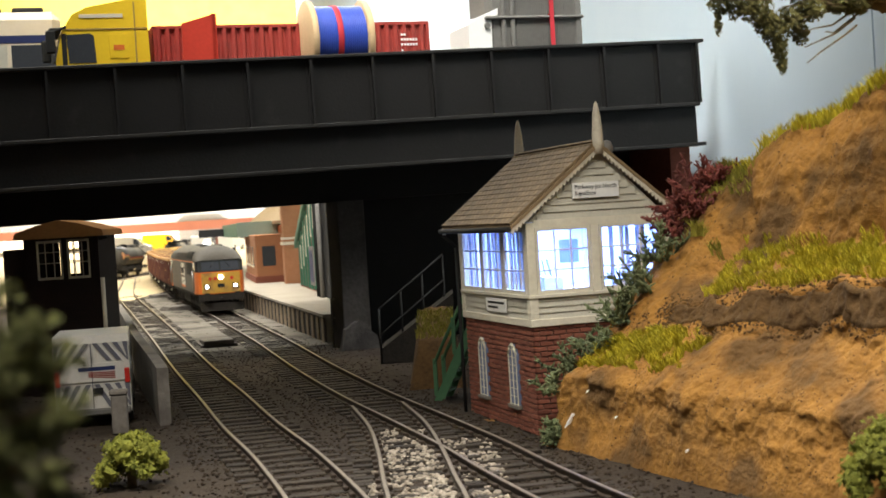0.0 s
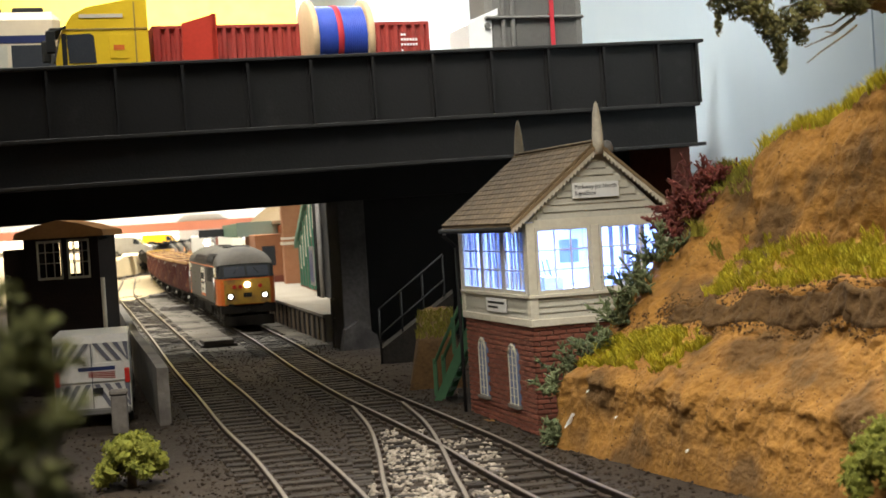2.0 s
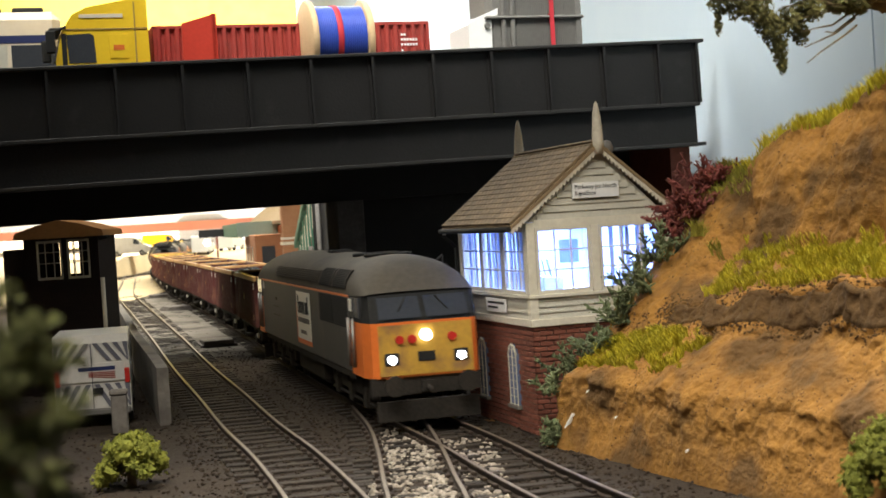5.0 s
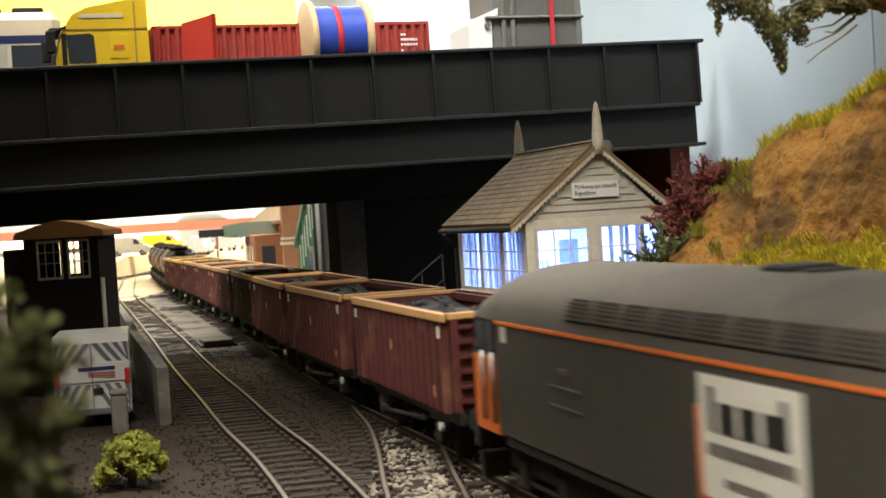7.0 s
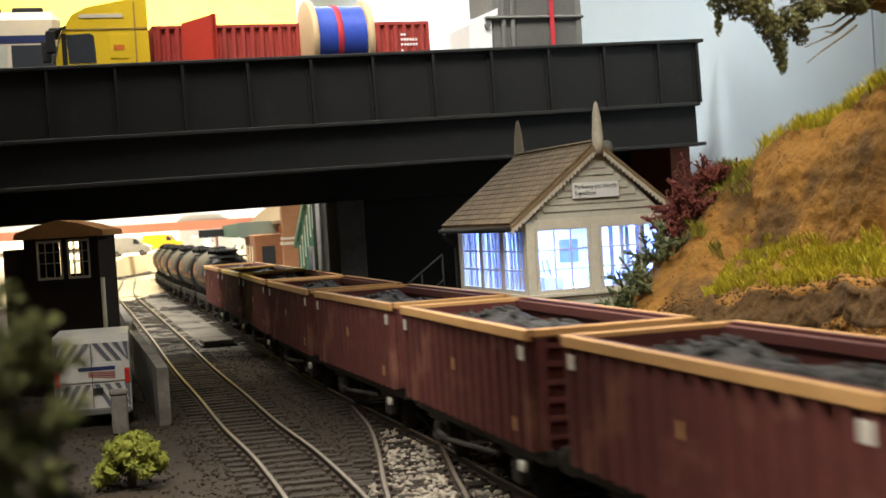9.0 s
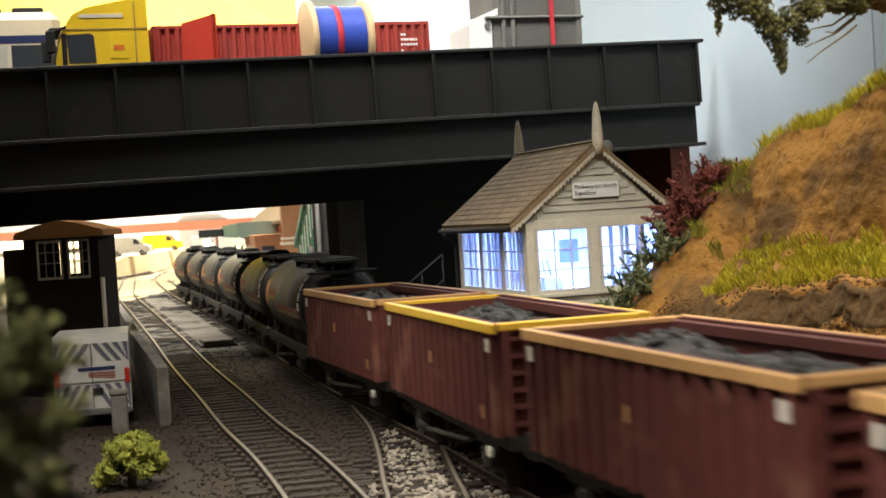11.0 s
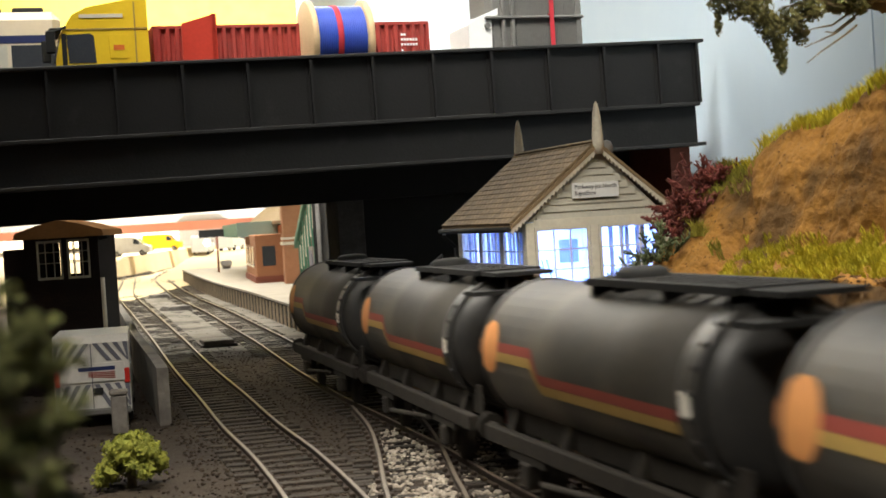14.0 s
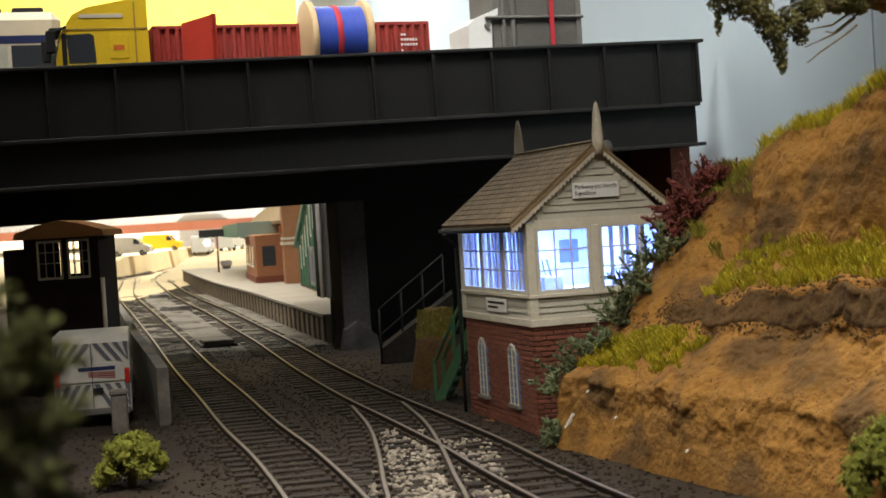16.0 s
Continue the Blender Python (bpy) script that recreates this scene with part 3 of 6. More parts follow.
    part("light_strip", Shape().box(0.8, WB - 0.8, 1.0, WA - 1.0, Z2 - 0.05, Z2 - 0.02), LED, room, "cold glowing light strip")
    # gable with lapped boards, bargeboards with a cut edge
    apex = WB / 2 + 0.06
    gable = part("gable", Shape().prism([(0, Z2), (WB, Z2), (apex, ZR - 0.16)], 0.03, 0.15, "y"), BOARD, t, "stone-grey lapped gable boards")
    part("gable", Shape().prism([(0, Z2), (WB, Z2), (apex, ZR - 0.16)], WA - 0.15, WA - 0.03, "y"), BOARD, t)
    k = (ZR - 0.16 - Z2) / (apex + 0.02)
    for i in range(11):
        z = Z2 + 0.08 + i * 0.155
        x0 = (z + 0.14 - Z2) / k
        if WB - 2 * x0 > 0.1:
            part("weatherboard", Shape().prism([(-0.015, z), (0.04, z), (0.04, z + 0.16), (0.02, z + 0.152)], x0, WB - x0, "x"), BOARD, gable)
    sign = part("name_board", Shape().box(1.1, 2.22, -0.075, -0.03, 4.98, 5.33, 0.01), WHITE, t, "white name board with black lettering")
    up = Euler((radians(90), 0, 0)).to_matrix().to_4x4()
    for line, z in (("Parkway Jct North", 5.19), ("Signalbox", 5.05)):
        writing(line, 0.135, sign, place(1.15, -0.077, z) @ up, INK)
    side = part("small_name_board", Shape().box(-0.07, -0.035, 1.55, 2.95, Z1 + 0.25, Z1 + 0.58, 0.008), WHITE, t, "small white board with dark bars")
    part("bars", Shape().box(-0.075, -0.068, 1.65, 2.8, Z1 + 0.45, Z1 + 0.5).box(-0.075, -0.068, 2.1, 2.8, Z1 + 0.34, Z1 + 0.39), INK, side)
    # roof
    ov, ex = 0.14, 0.42
    sl = (ZR - Z2 + 0.06) / (apex + ex)
    roof = part("roof", Shape().prism([(-ex, ZE), (apex, ZR - 0.04), (WB + ex, ZE), (WB + ex, ZE - 0.08), (apex, ZR - 0.14), (-ex, ZE - 0.08)], -ov - 0.02, WA + ov + 0.02, "y"), SLATE, t, "brown slated gable roof")
    for y in (-ov, WA + ov - 0.06):
        for s in (-1, 1):
            n, run = 24, apex + ex if s < 0 else WB + ex - apex
            upper, lower = [], []
            for i in range(2 * n + 1):
                u = i / (2 * n)
                z = ZR - 0.05 - u * (ZR - ZE - 0.04)
                upper.append((apex + s * u * run, z - 0.05))
                lower.append((apex + s * u * run, z - (0.23 if i % 2 else 0.15)))
            brd = Shape()
            for k in (0, 1):
                rows = [[(x, y + 0.05 * k, z) for x, z in upper], [(x, y + 0.05 * k, z) for x, z in lower]]
                brd.sheet(rows, False)
            m = 2 * n + 1
            brd.add([(x, y + k, z) for k in (0, 0.05) for x, z in lower], [(i, i + 1, m + i + 1, m + i) for i in range(m - 1)])
            brd.add([(x, y + k, z) for k in (0, 0.05) for x, z in upper], [(i, i + 1, m + i + 1, m + i) for i in range(m - 1)])
            part("bargeboard", brd, FINIAL, t, "weathered white bargeboard with cut edge")
    for y, h in ((-ov + 0.03, 0), (WA + ov - 0.03, 0)):
        part("finial", Shape().turned([(0.1, ZR - 0.3), (0.13, ZR - 0.05), (0.12, ZR + 0.2), (0.09, ZR + 0.55), (0.045, ZR + 0.8), (0.01, ZR + 0.86)], 12, Matrix.Translation((apex, y, 0))), FINIAL, t, "tall white pointed finial")
    rdg = Shape()
    for i in range(11):
        y = -ov + 0.12 + i * 0.478
        rdg.prism([(apex - 0.16, ZR - 0.14), (apex - 0.06, ZR + 0.02), (apex + 0.06, ZR + 0.02), (apex + 0.16, ZR - 0.14), (apex, ZR - 0.02)], y, y + 0.465, "y")
    part("ridge_tiles", rdg, SLATE, roof)
    part("stove_pipe", Shape().turned([(0.09, 4.9), (0.09, 6.0), (0.14, 6.03), (0.15, 6.17), (0.1, 6.28), (0.03, 6.32)], 12, Matrix.Translation((2.62, 1.4, 0))), LEADED, t, "grey stove pipe")
    part("gutter", Shape().rod((-ex - 0.05, -ov, ZE - 0.08), (-ex - 0.05, WA + ov, ZE - 0.08), 0.06, 8), BLACK, t, "black gutter")
    part("downpipe", Shape().rod((-ex, WA + 0.1, Z2 - 0.2), (-0.12, WA + 0.02, Z2 - 0.5), 0.045, 8).rod((-0.12, WA + 0.02, Z2 - 0.5), (-0.12, WA + 0.02, BED), 0.045, 8), BLACK, t, "black downpipe")
    for y in (3.62, 1.42):
        w = part("arched_window", Shape().prism([(y - 0.27, 0.35), (y + 0.27, 0.35), (y + 0.27, 1.5), (y + 0.17, 1.68), (y, 1.75), (y - 0.17, 1.68), (y - 0.27, 1.5)], -0.02, 0.06, "x"), INNER_PANE, t, "narrow arched window with white bars")
        bars = Shape()
        for dy in (-0.25, 0, 0.25):
            bars.box(-0.045, -0.02, y + dy - 0.01, y + dy + 0.01, 0.35, 1.72 if dy == 0 else 1.52)
        for i in range(8):
            z = 0.36 + i * 0.18
            bars.box(-0.04, -0.022, y - 0.25, y + 0.25, z, z + 0.011)
        for s in (-1, 1):
            bars.rod((-0.03, y + s * 0.26, 1.5), (-0.03, y + s * 0.16, 1.68), 0.03, 5).rod((-0.03, y + s * 0.16, 1.68), (-0.03, y, 1.75), 0.03, 5)
        part("glazing_grid", bars, CREAM, w)
        part("window_sill", Shape().box(-0.09, 0.03, y - 0.34, y + 0.34, 0.27, 0.35, 0.01), CONCRETE, t)
    return t, base, roof


SIGNAL_BOX, BOX_BASE, BOX_ROOF = signal_box()
glow = bpy.data.lights.new("signal_box_lamp", "AREA")
glow.shape, glow.size, glow.size_y, glow.energy, glow.color = "RECTANGLE", 1.6 * K, 3.2 * K, 0.06, (0.42, 0.56, 1.0)
glow_ob = new("signal_box_lamp", glow)
glow_ob.matrix_world = BOX @ place(WB / 2, WA / 2, Z2 - 0.08)
# ---- the train ----
NOSE = [(0, 203.85), (1.5, 214.15), (2, 218.4), (3.5, 236.35), (4.2, 246.15), (6.3, 272.4), (7, 283.75), (8, 300.2), (9, 318.0), (11.5, 364.6), (12, 374.3), (13, 394.0), (14, 413.5), (14.5, 423.0), (15, 432.8), (15.4, 440.6), (16, 451.6)]


def nose_at(t):
    """How far along the main line the engine's nose is."""
    a = np.array(NOSE)
    k = int(np.clip(np.searchsorted(a[:, 0], t) - 1, 0, len(a) - 2))

    def slope(i):
        j0, j1 = max(i - 1, 0), min(i + 1, len(a) - 1)
        return (a[j1, 1] - a[j0, 1]) / (a[j1, 0] - a[j0, 0])

    h = a[k + 1, 0] - a[k, 0]
    u = (t - a[k, 0]) / h
    return float((2 * u ** 3 - 3 * u ** 2 + 1) * a[k, 1] + (u ** 3 - 2 * u ** 2 + u) * h * slope(k) + (3 * u ** 2 - 2 * u ** 3) * a[k + 1, 1] + (u ** 3 - u ** 2) * h * slope(k + 1))


LOCO_LEN, WAGON_PITCH, TANK_PITCH = 20.3, 9.72, 10.4
TRAIN = []  # (vehicle, distance of its front behind the nose, its length, half its wheelbase)


GREY = mat("dark_grey_body_paint", (0.066, 0.062, 0.054), (0.048, 0.046, 0.04), 0.55, scale=0.6, fine=9, bump=0.06, stain=(0.075, 0.065, 0.052), stain_at=0.64)
ROOF_GREY = mat("dusty_roof_grey", (0.1, 0.088, 0.07), (0.07, 0.062, 0.051), 0.8, scale=0.5, fine=8, bump=0.08, stain=(0.06, 0.055, 0.048), stain_at=0.6)
ORANGE = mat("orange_cab_paint", (0.78, 0.19, 0.035), (0.66, 0.155, 0.03), 0.5, scale=0.8, fine=10, bump=0.04, stain=(0.45, 0.15, 0.06), stain_at=0.7)
YELLOW = mat("dirty_warning_yellow", (0.62, 0.36, 0.05), (0.46, 0.26, 0.045), 0.6, scale=1.5, fine=9, bump=0.08, stain=(0.28, 0.15, 0.06), stain_at=0.6, stain_scale=1.4)
PANEL_WHITE = mat("off_white_panel", (0.8, 0.77, 0.68), (0.72, 0.69, 0.6), 0.5, scale=1, fine=9, bump=0.03)
MAROON = mat("maroon_wagon_paint", (0.125, 0.032, 0.027), (0.08, 0.023, 0.02), 0.7, scale=0.8, fine=7, bump=0.12, stain=(0.2, 0.085, 0.055), stain_at=0.63, stain_scale=0.9)
RIM_TAN = mat("faded_tan_rim", (0.62, 0.36, 0.14), (0.5, 0.27, 0.11), 0.65, scale=1, fine=8, bump=0.05)
RIM_YELLOW = mat("bright_yellow_rim", (0.8, 0.5, 0.05), (0.72, 0.43, 0.04), 0.5, scale=1, fine=8, bump=0.05)
COAL = mat("coal", (0.022, 0.021, 0.021), (0.05, 0.048, 0.046), 0.7, scale=3, fine=16, bump=0.7, island=0.4)
TANK_GREY = mat("grimy_tank_paint", (0.052, 0.046, 0.037), (0.032, 0.029, 0.025), 0.58, scale=0.4, fine=7, bump=0.05, spec=0.5, stain=(0.075, 0.064, 0.047), stain_at=0.6, stain_scale=0.5)
TANK_END = mat("black_tank_end", (0.02, 0.02, 0.02), (0.032, 0.03, 0.028), 0.45, scale=0.8, fine=9, bump=0.05, spec=0.5)
STRIPE_RED = mat("red_stripe", (0.3, 0.06, 0.045), (0.22, 0.05, 0.04), 0.6, scale=1, fine=9, bump=0.04)
STRIPE_YELLOW = mat("yellow_stripe", (0.42, 0.28, 0.08), (0.33, 0.22, 0.07), 0.6, scale=1, fine=9, bump=0.04)
BADGE = mat("faded_orange_badge", (0.68, 0.3, 0.1), (0.58, 0.25, 0.09), 0.6, scale=1, fine=9, bump=0.04)
LAMP_WHITE = mat("bright_headlamp", (0.92, 0.94, 1.0), (0.92, 0.94, 1.0), emit=14.0, bump=0)
LENS_RED = mat("red_lens", (0.6, 0.04, 0.03), (0.5, 0.03, 0.02), 0.3, bump=0)
DARK_GLASS = mat("dark_cab_glass", (0.04, 0.045, 0.055), (0.05, 0.055, 0.065), 0.12, spec=0.6, bump=0)
STEEL = mat("dull_steel", (0.35, 0.33, 0.3), (0.22, 0.2, 0.18), 0.45, 0.7, scale=2, fine=12, bump=0.1)


def wheelset(parent, x, r=0.5):
    w = Shape()
    for y in (-0.68, 0.68):
        m = Matrix.Translation((x, y, r)) @ Matrix.Rotation(math.pi / 2, 4, "X")
        w.turned([(r + 0.04, -0.08 if y < 0 else 0.08), (r + 0.04, -0.05 if y < 0 else 0.05), (r, -0.04 if y < 0 else 0.04), (r, 0.06 if y < 0 else -0.06), (0.12, 0.07 if y < 0 else -0.07)], 20, m)
    w.rod((x, -0.68, r), (x, 0.68, r), 0.09, 8)
    return part("wheelset", w, UNDER, parent)


def buffers(parent, x, way):
    for y in (-0.86, 0.86):
        b = Shape().rod((x, y, 1.0), (x + way * 0.42, y, 1.0), 0.11, 10).rod((x + way * 0.42, y, 1.0), (x + way * 0.5, y, 1.0), 0.24, 14)
        part("buffer", b, UNDER, parent)
    part("coupling", Shape().rod((x, 0, 0.92), (x + way * 0.55, 0, 0.85), 0.06, 6).box(min(x, x + way * 0.1), max(x, x + way * 0.1), -0.15, 0.15, 0.8, 1.05), UNDER, parent)


def roof_ring(half, z0, top, n=16):
    """Half an ellipse from one cantrail to the other."""
    return [(half * math.cos(math.pi * i / n), z0 + (top - z0) * math.sin(math.pi * i / n) ** 0.82) for i in range(n + 1)]


def cab(t, x, way):
    """A driving cab: x is its nose, way points into the body."""
    def bx(name, a, b, y0, y1, z0, z1, m, parent, c=0.0, label=""):
        xa, xb = sorted((x + way * a, x + way * b))
        return part(name, Shape().box(xa, xb, y0, y1, z0, z1, c), m, parent, label)

    plan = [(0.0, -1.12), (0.1, -1.25), (0.55, -1.37), (1.88, -1.38), (1.88, 1.38), (0.55, 1.37), (0.1, 1.25), (0.0, 1.12)]
    p = [(x + way * a, y) for a, y in plan]
    c = part("cab", Shape().prism(p, 1.15, 2.42, "z"), ORANGE, t, "orange cab sides")
    v = []
    for a, y in plan:
        v.append((x + way * a, y, 2.42))
    for a, y in plan:
        k = max(0, 1 - a / 0.6)
        v.append((x + way * (a + 0.45 * k), y * (0.97 if a < 0.6 else 1), 3.06))
    n = len(plan)
    part("window_band", Shape().add(v, [(i, (i + 1) % n, n + (i + 1) % n, n + i) for i in range(n)]), BLACK, c, "black cab window surround")
    part("nose_panel", Shape().prism([(y * 0.985, z) for y, z in ((-1.12, 1.2), (1.12, 1.2), (1.12, 2.36), (-1.12, 2.36))], x - way * 0.03, x + way * 0.01, "x"), YELLOW, c, "dirty yellow warning panel")
    for s in (-1, 1):
        ys = sorted((s * 0.06, s * 1.06))
        g = Shape().add([(x + way * 0.015 - way * 0.01, ys[0], 2.5), (x + way * 0.005, ys[1], 2.5), (x + way * 0.36, ys[1] * 0.97, 2.98), (x + way * 0.36, ys[0], 2.98)], [(0, 1, 2, 3)])
        g.v = [(a - way * 0.02, b, z) for a, b, z in g.v]
        part("windscreen", g, DARK_GLASS, c, "dark windscreen pane")
        bx("side_window", 0.75, 1.25, s * 1.36 if s < 0 else 1.33, s * 1.33 if s < 0 else 1.385, 2.52, 3.0, DARK_GLASS, c) if s > 0 else bx("side_window", 0.75, 1.25, -1.385, -1.33, 2.52, 3.0, DARK_GLASS, c)
        bx("door_window", 1.36, 1.72, min(s * 1.33, s * 1.39), max(s * 1.33, s * 1.39), 2.52, 3.0, DARK_GLASS, c)
        for a in (1.26, 1.82):
            part("handrail", Shape().rod((x + way * a, s * 1.44, 1.35), (x + way * a, s * 1.44, 2.5), 0.045, 6), STEEL, c)
        part("wiper", Shape().rod((x + way * 0.3, s * 0.35, 2.97), (x + way * 0.1, s * 0.6, 2.62), 0.025, 5), BLACK, c)
        bx("lamp_housing", -0.06, 0.0, s * 0.82 - 0.17, s * 0.82 + 0.17, 1.44, 1.72, BLACK, c, 0.02)
        part("headlamp", Shape().rod((x - way * 0.05, s * 0.82, 1.57), (x - way * 0.09, s * 0.82, 1.57), 0.1, 14), LAMP_WHITE if way > 0 else LENS_RED, c, "lit white marker lamp" if way > 0 else "")
    part("headlamp", Shape().rod((x - way * 0.03, 0, 2.1), (x - way * 0.09, 0, 2.1), 0.13, 16), LAMP_WHITE if way > 0 else STEEL, c, "lit white headlamp" if way > 0 else "")
    for y in (0.62, 0.33, -0.62):
        part("jumper_socket", Shape().rod((x - way * 0.02, y, 2.02), (x - way * 0.1, y, 2.02), 0.1, 10), LENS_RED, c, "red jumper socket")
    bx("number_plate", -0.045, -0.025, -0.2, 0.2, 1.5, 1.72, BLACK, c)
    bx("buffer_beam", 0.05, 0.3, -1.3, 1.3, 0.75, 1.16, UNDER, t)
    bx("snow_plough", -0.05, 0.15, -1.2, 1.2, 0.16, 0.62, UNDER, t)
    buffers(t, x + way * 0.05, -way)


def bogie(t, x, axles, wb, length):
    b = Shape()
    for y in (-1.02, 1.02):
        b.box(x - length / 2, x + length / 2, y - 0.08, y + 0.08, 0.55, 0.95, 0.03)
        for a in axles:
            b.box(x + a - 0.22, x + a + 0.22, y - 0.14, y + 0.14, 0.3, 0.8, 0.04)
            for k in (-0.42, 0.42):
                b.rod((x + a + k, y, 0.5), (x + a + k, y, 0.98), 0.11, 8)
        b.rod((x - length / 2, y * 1.06, 0.42), (x + length / 2, y * 1.06, 0.42), 0.04, 5)
    b.box(x - 0.4, x + 0.4, -1.0, 1.0, 0.5, 1.15)
    g = part("bogie", b, UNDER, t, "grimy bogie frame")
    for a in axles:
        wheelset(g, x + a, 0.54)


def build_loco():
    t = thing("diesel_locomotive", place(0, 0), "dark grey diesel locomotive with orange cabs, lit headlamps", "locomotive")
    X0, X1 = -0.3, 19.45
    b = part("body", Shape().box(X0 + 1.88, X1 - 1.88, -1.38, 1.38, 1.18, 3.02, 0.02), GREY, t, "dark grey ribless body side")
    rows = []
    for a, top, half, z in ((0.4, 3.1, 1.3, 3.05), (0.55, 3.3, 1.33, 3.05), (0.85, 3.55, 1.36, 3.04), (1.3, 3.76, 1.38, 3.03), (1.9, 3.88, 1.38, 3.02), (2.6, 3.92, 1.38, 3.02)):
        rows.append([(X0 + a, y, zz) for y, zz in roof_ring(half, z, top)])
    for a, top, half, z in ((2.6, 3.92, 1.38, 3.02), (1.9, 3.88, 1.38, 3.02), (1.3, 3.76, 1.38, 3.03), (0.85, 3.55, 1.36, 3.04), (0.55, 3.3, 1.33, 3.05), (0.4, 3.1, 1.3, 3.05)):
        rows.append([(X1 - a, y, zz) for y, zz in roof_ring(half, z, top)])
    part("roof", Shape().sheet(rows), ROOF_GREY, t, "dusty grey curved roof")
    cab(t, X0, 1)
    cab(t, X1, -1)
    for s in (-1, 1):
        part("cantrail_stripe", Shape().box(1.62, 17.5, min(s * 1.375, s * 1.4), max(s * 1.375, s * 1.4), 2.98, 3.03), ORANGE, b, "thin orange cantrail stripe")
        # roof louvres, side grilles
        def on_roof(an, out=0.0):
            return s * (1.38 * math.cos(an) + out), 3.02 + 0.9 * math.sin(an) ** 0.82 + out

        for g0, g1, slats, lo, hi in [(5.95 + 1.03 * i, 6.98 + 1.03 * i, 6, 0.14, 0.5) for i in range(8)] + [(1.9, 3.72, 11, 0.1, 0.62), (3.92, 5.72, 11, 0.1, 0.62)]:
            dark = g0 < 5.9
            inner = [on_roof(lo + (hi - lo) * i / 6, 0.004) for i in range(7)]
            back = part("louvre_backing", Shape().sheet([[(x, y, z) for y, z in inner] for x in (g0 + 0.05, g1 - 0.05)]), BLACK, b, "dark louvre backing")
            for i in range(slats):
                y, z = on_roof(lo + (hi - lo) * (i + 0.5) / slats, 0.012)
                part("slat", Shape().box(g0 + 0.05, g1 - 0.05, y - 0.02, y + 0.02, z - 0.016, z + 0.016), BLACK if dark else ROOF_GREY, back)
            for xx in (g0, g1 - 0.1 if dark else g1 - 0.06):
                rib = [(xx + dx, y, z) for dx in (0.0, 0.1 if dark else 0.06) for y, z in [on_roof(lo + (hi - lo) * i / 6, 0.03) for i in range(7)]]
                part("louvre_rib", Shape().add(rib, [(i, i + 1, 8 + i, 7 + i) for i in range(6)]), ROOF_GREY, b)
        for g0, g1 in ((1.85, 3.72), (3.82, 5.8)):
            q = Shape()
            for i in range(12):
                z = 2.24 + i * 0.058
                q.box(g0, g1, min(s * 1.37, s * 1.405), max(s * 1.37, s * 1.405), z, z + 0.026)
            q.box(g0, g1, min(s * 1.37, s * 1.39), max(s * 1.37, s * 1.39), 2.22, 2.95)
            part("side_grille", q, BLACK, b, "black side grille")
        y0, y1 = sorted((s * 1.381, s * 1.4))
        lab = part("white_panel", Shape().box(7.45, 9.78, y0, y1, 1.5, 2.86), PANEL_WHITE, b, "off-white side panel")
        part("panel_edge", Shape().box(9.7, 9.92, y0, min(y1, y1) - 0.006 if s > 0 else y1, 1.38, 2.5).box(7.45, 9.92, y0, y1 - 0.006 if s > 0 else y1, 1.36, 1.49), ORANGE, b, "orange panel edging")
        ya, yb = sorted((s * 1.4, s * 1.412))
        bars = Shape()
        for x0, w, z0, z1 in ((9.4, 0.14, 2.24, 2.74), (8.9, 0.38, 2.24, 2.58), (8.4, 0.38, 2.24, 2.58), (7.86, 0.38, 2.24, 2.58), (7.74, 0.12, 2.24, 2.74)):
            bars.box(x0, x0 + w, ya, yb, z0, z1)
        part("panel_marking", bars, BLACK, lab, "plain black marks")
        part("panel_badge", Shape().box(7.6, 9.6, ya, yb, 1.98, 2.12).box(8.2, 9.2, ya, yb, 1.66, 1.76), CONCRETE, lab, "plain grey marks")
        part("crest", Shape().box(14.1, 14.5, y0, y1, 2.42, 2.5).box(13.7, 14.9, y0, y1, 2.2, 2.24).box(13.7, 14.9, y0, y1, 1.92, 1.96), ROOF_GREY, b)
        part("data_label", Shape().box(1.25, 1.55, y0, y1, 2.66, 2.95), PANEL_WHITE, b, "small white label")
        part("data_label", Shape().box(17.0, 17.2, y0, y1, 2.7, 2.95), PANEL_WHITE, b, "small white label")
        part("solebar", Shape().box(1.4, 17.4, min(s * 1.2, s * 1.34), max(s * 1.2, s * 1.34), 1.02, 1.18), UNDER, t)
    for x0, r in ((9.2, 0.3), (4.7, 0.6), (3.2, 0.6)):
        part("roof_fan", Shape().turned([(r, 3.86), (r, 3.94), (r - 0.1, 3.95), (r - 0.12, 3.9)], 24, Matrix.Translation((x0, 0, 0))), BLACK, b, "dark round roof fan")
    part("exhaust", Shape().box(9.5, 10.3, -0.3, 0.3, 3.88, 3.98, 0.03), BLACK, b)
    part("fuel_tank", Shape().box(6.9, 11.6, -1.15, 1.15, 0.35, 1.1, 0.15), UNDER, t, "grey fuel tank")
    bogie(t, 3.3, (-1.9, 0, 1.9), 3.8, 5.4)
    bogie(t, 15.3, (-1.9, 0, 1.9), 3.8, 5.4)
    return t


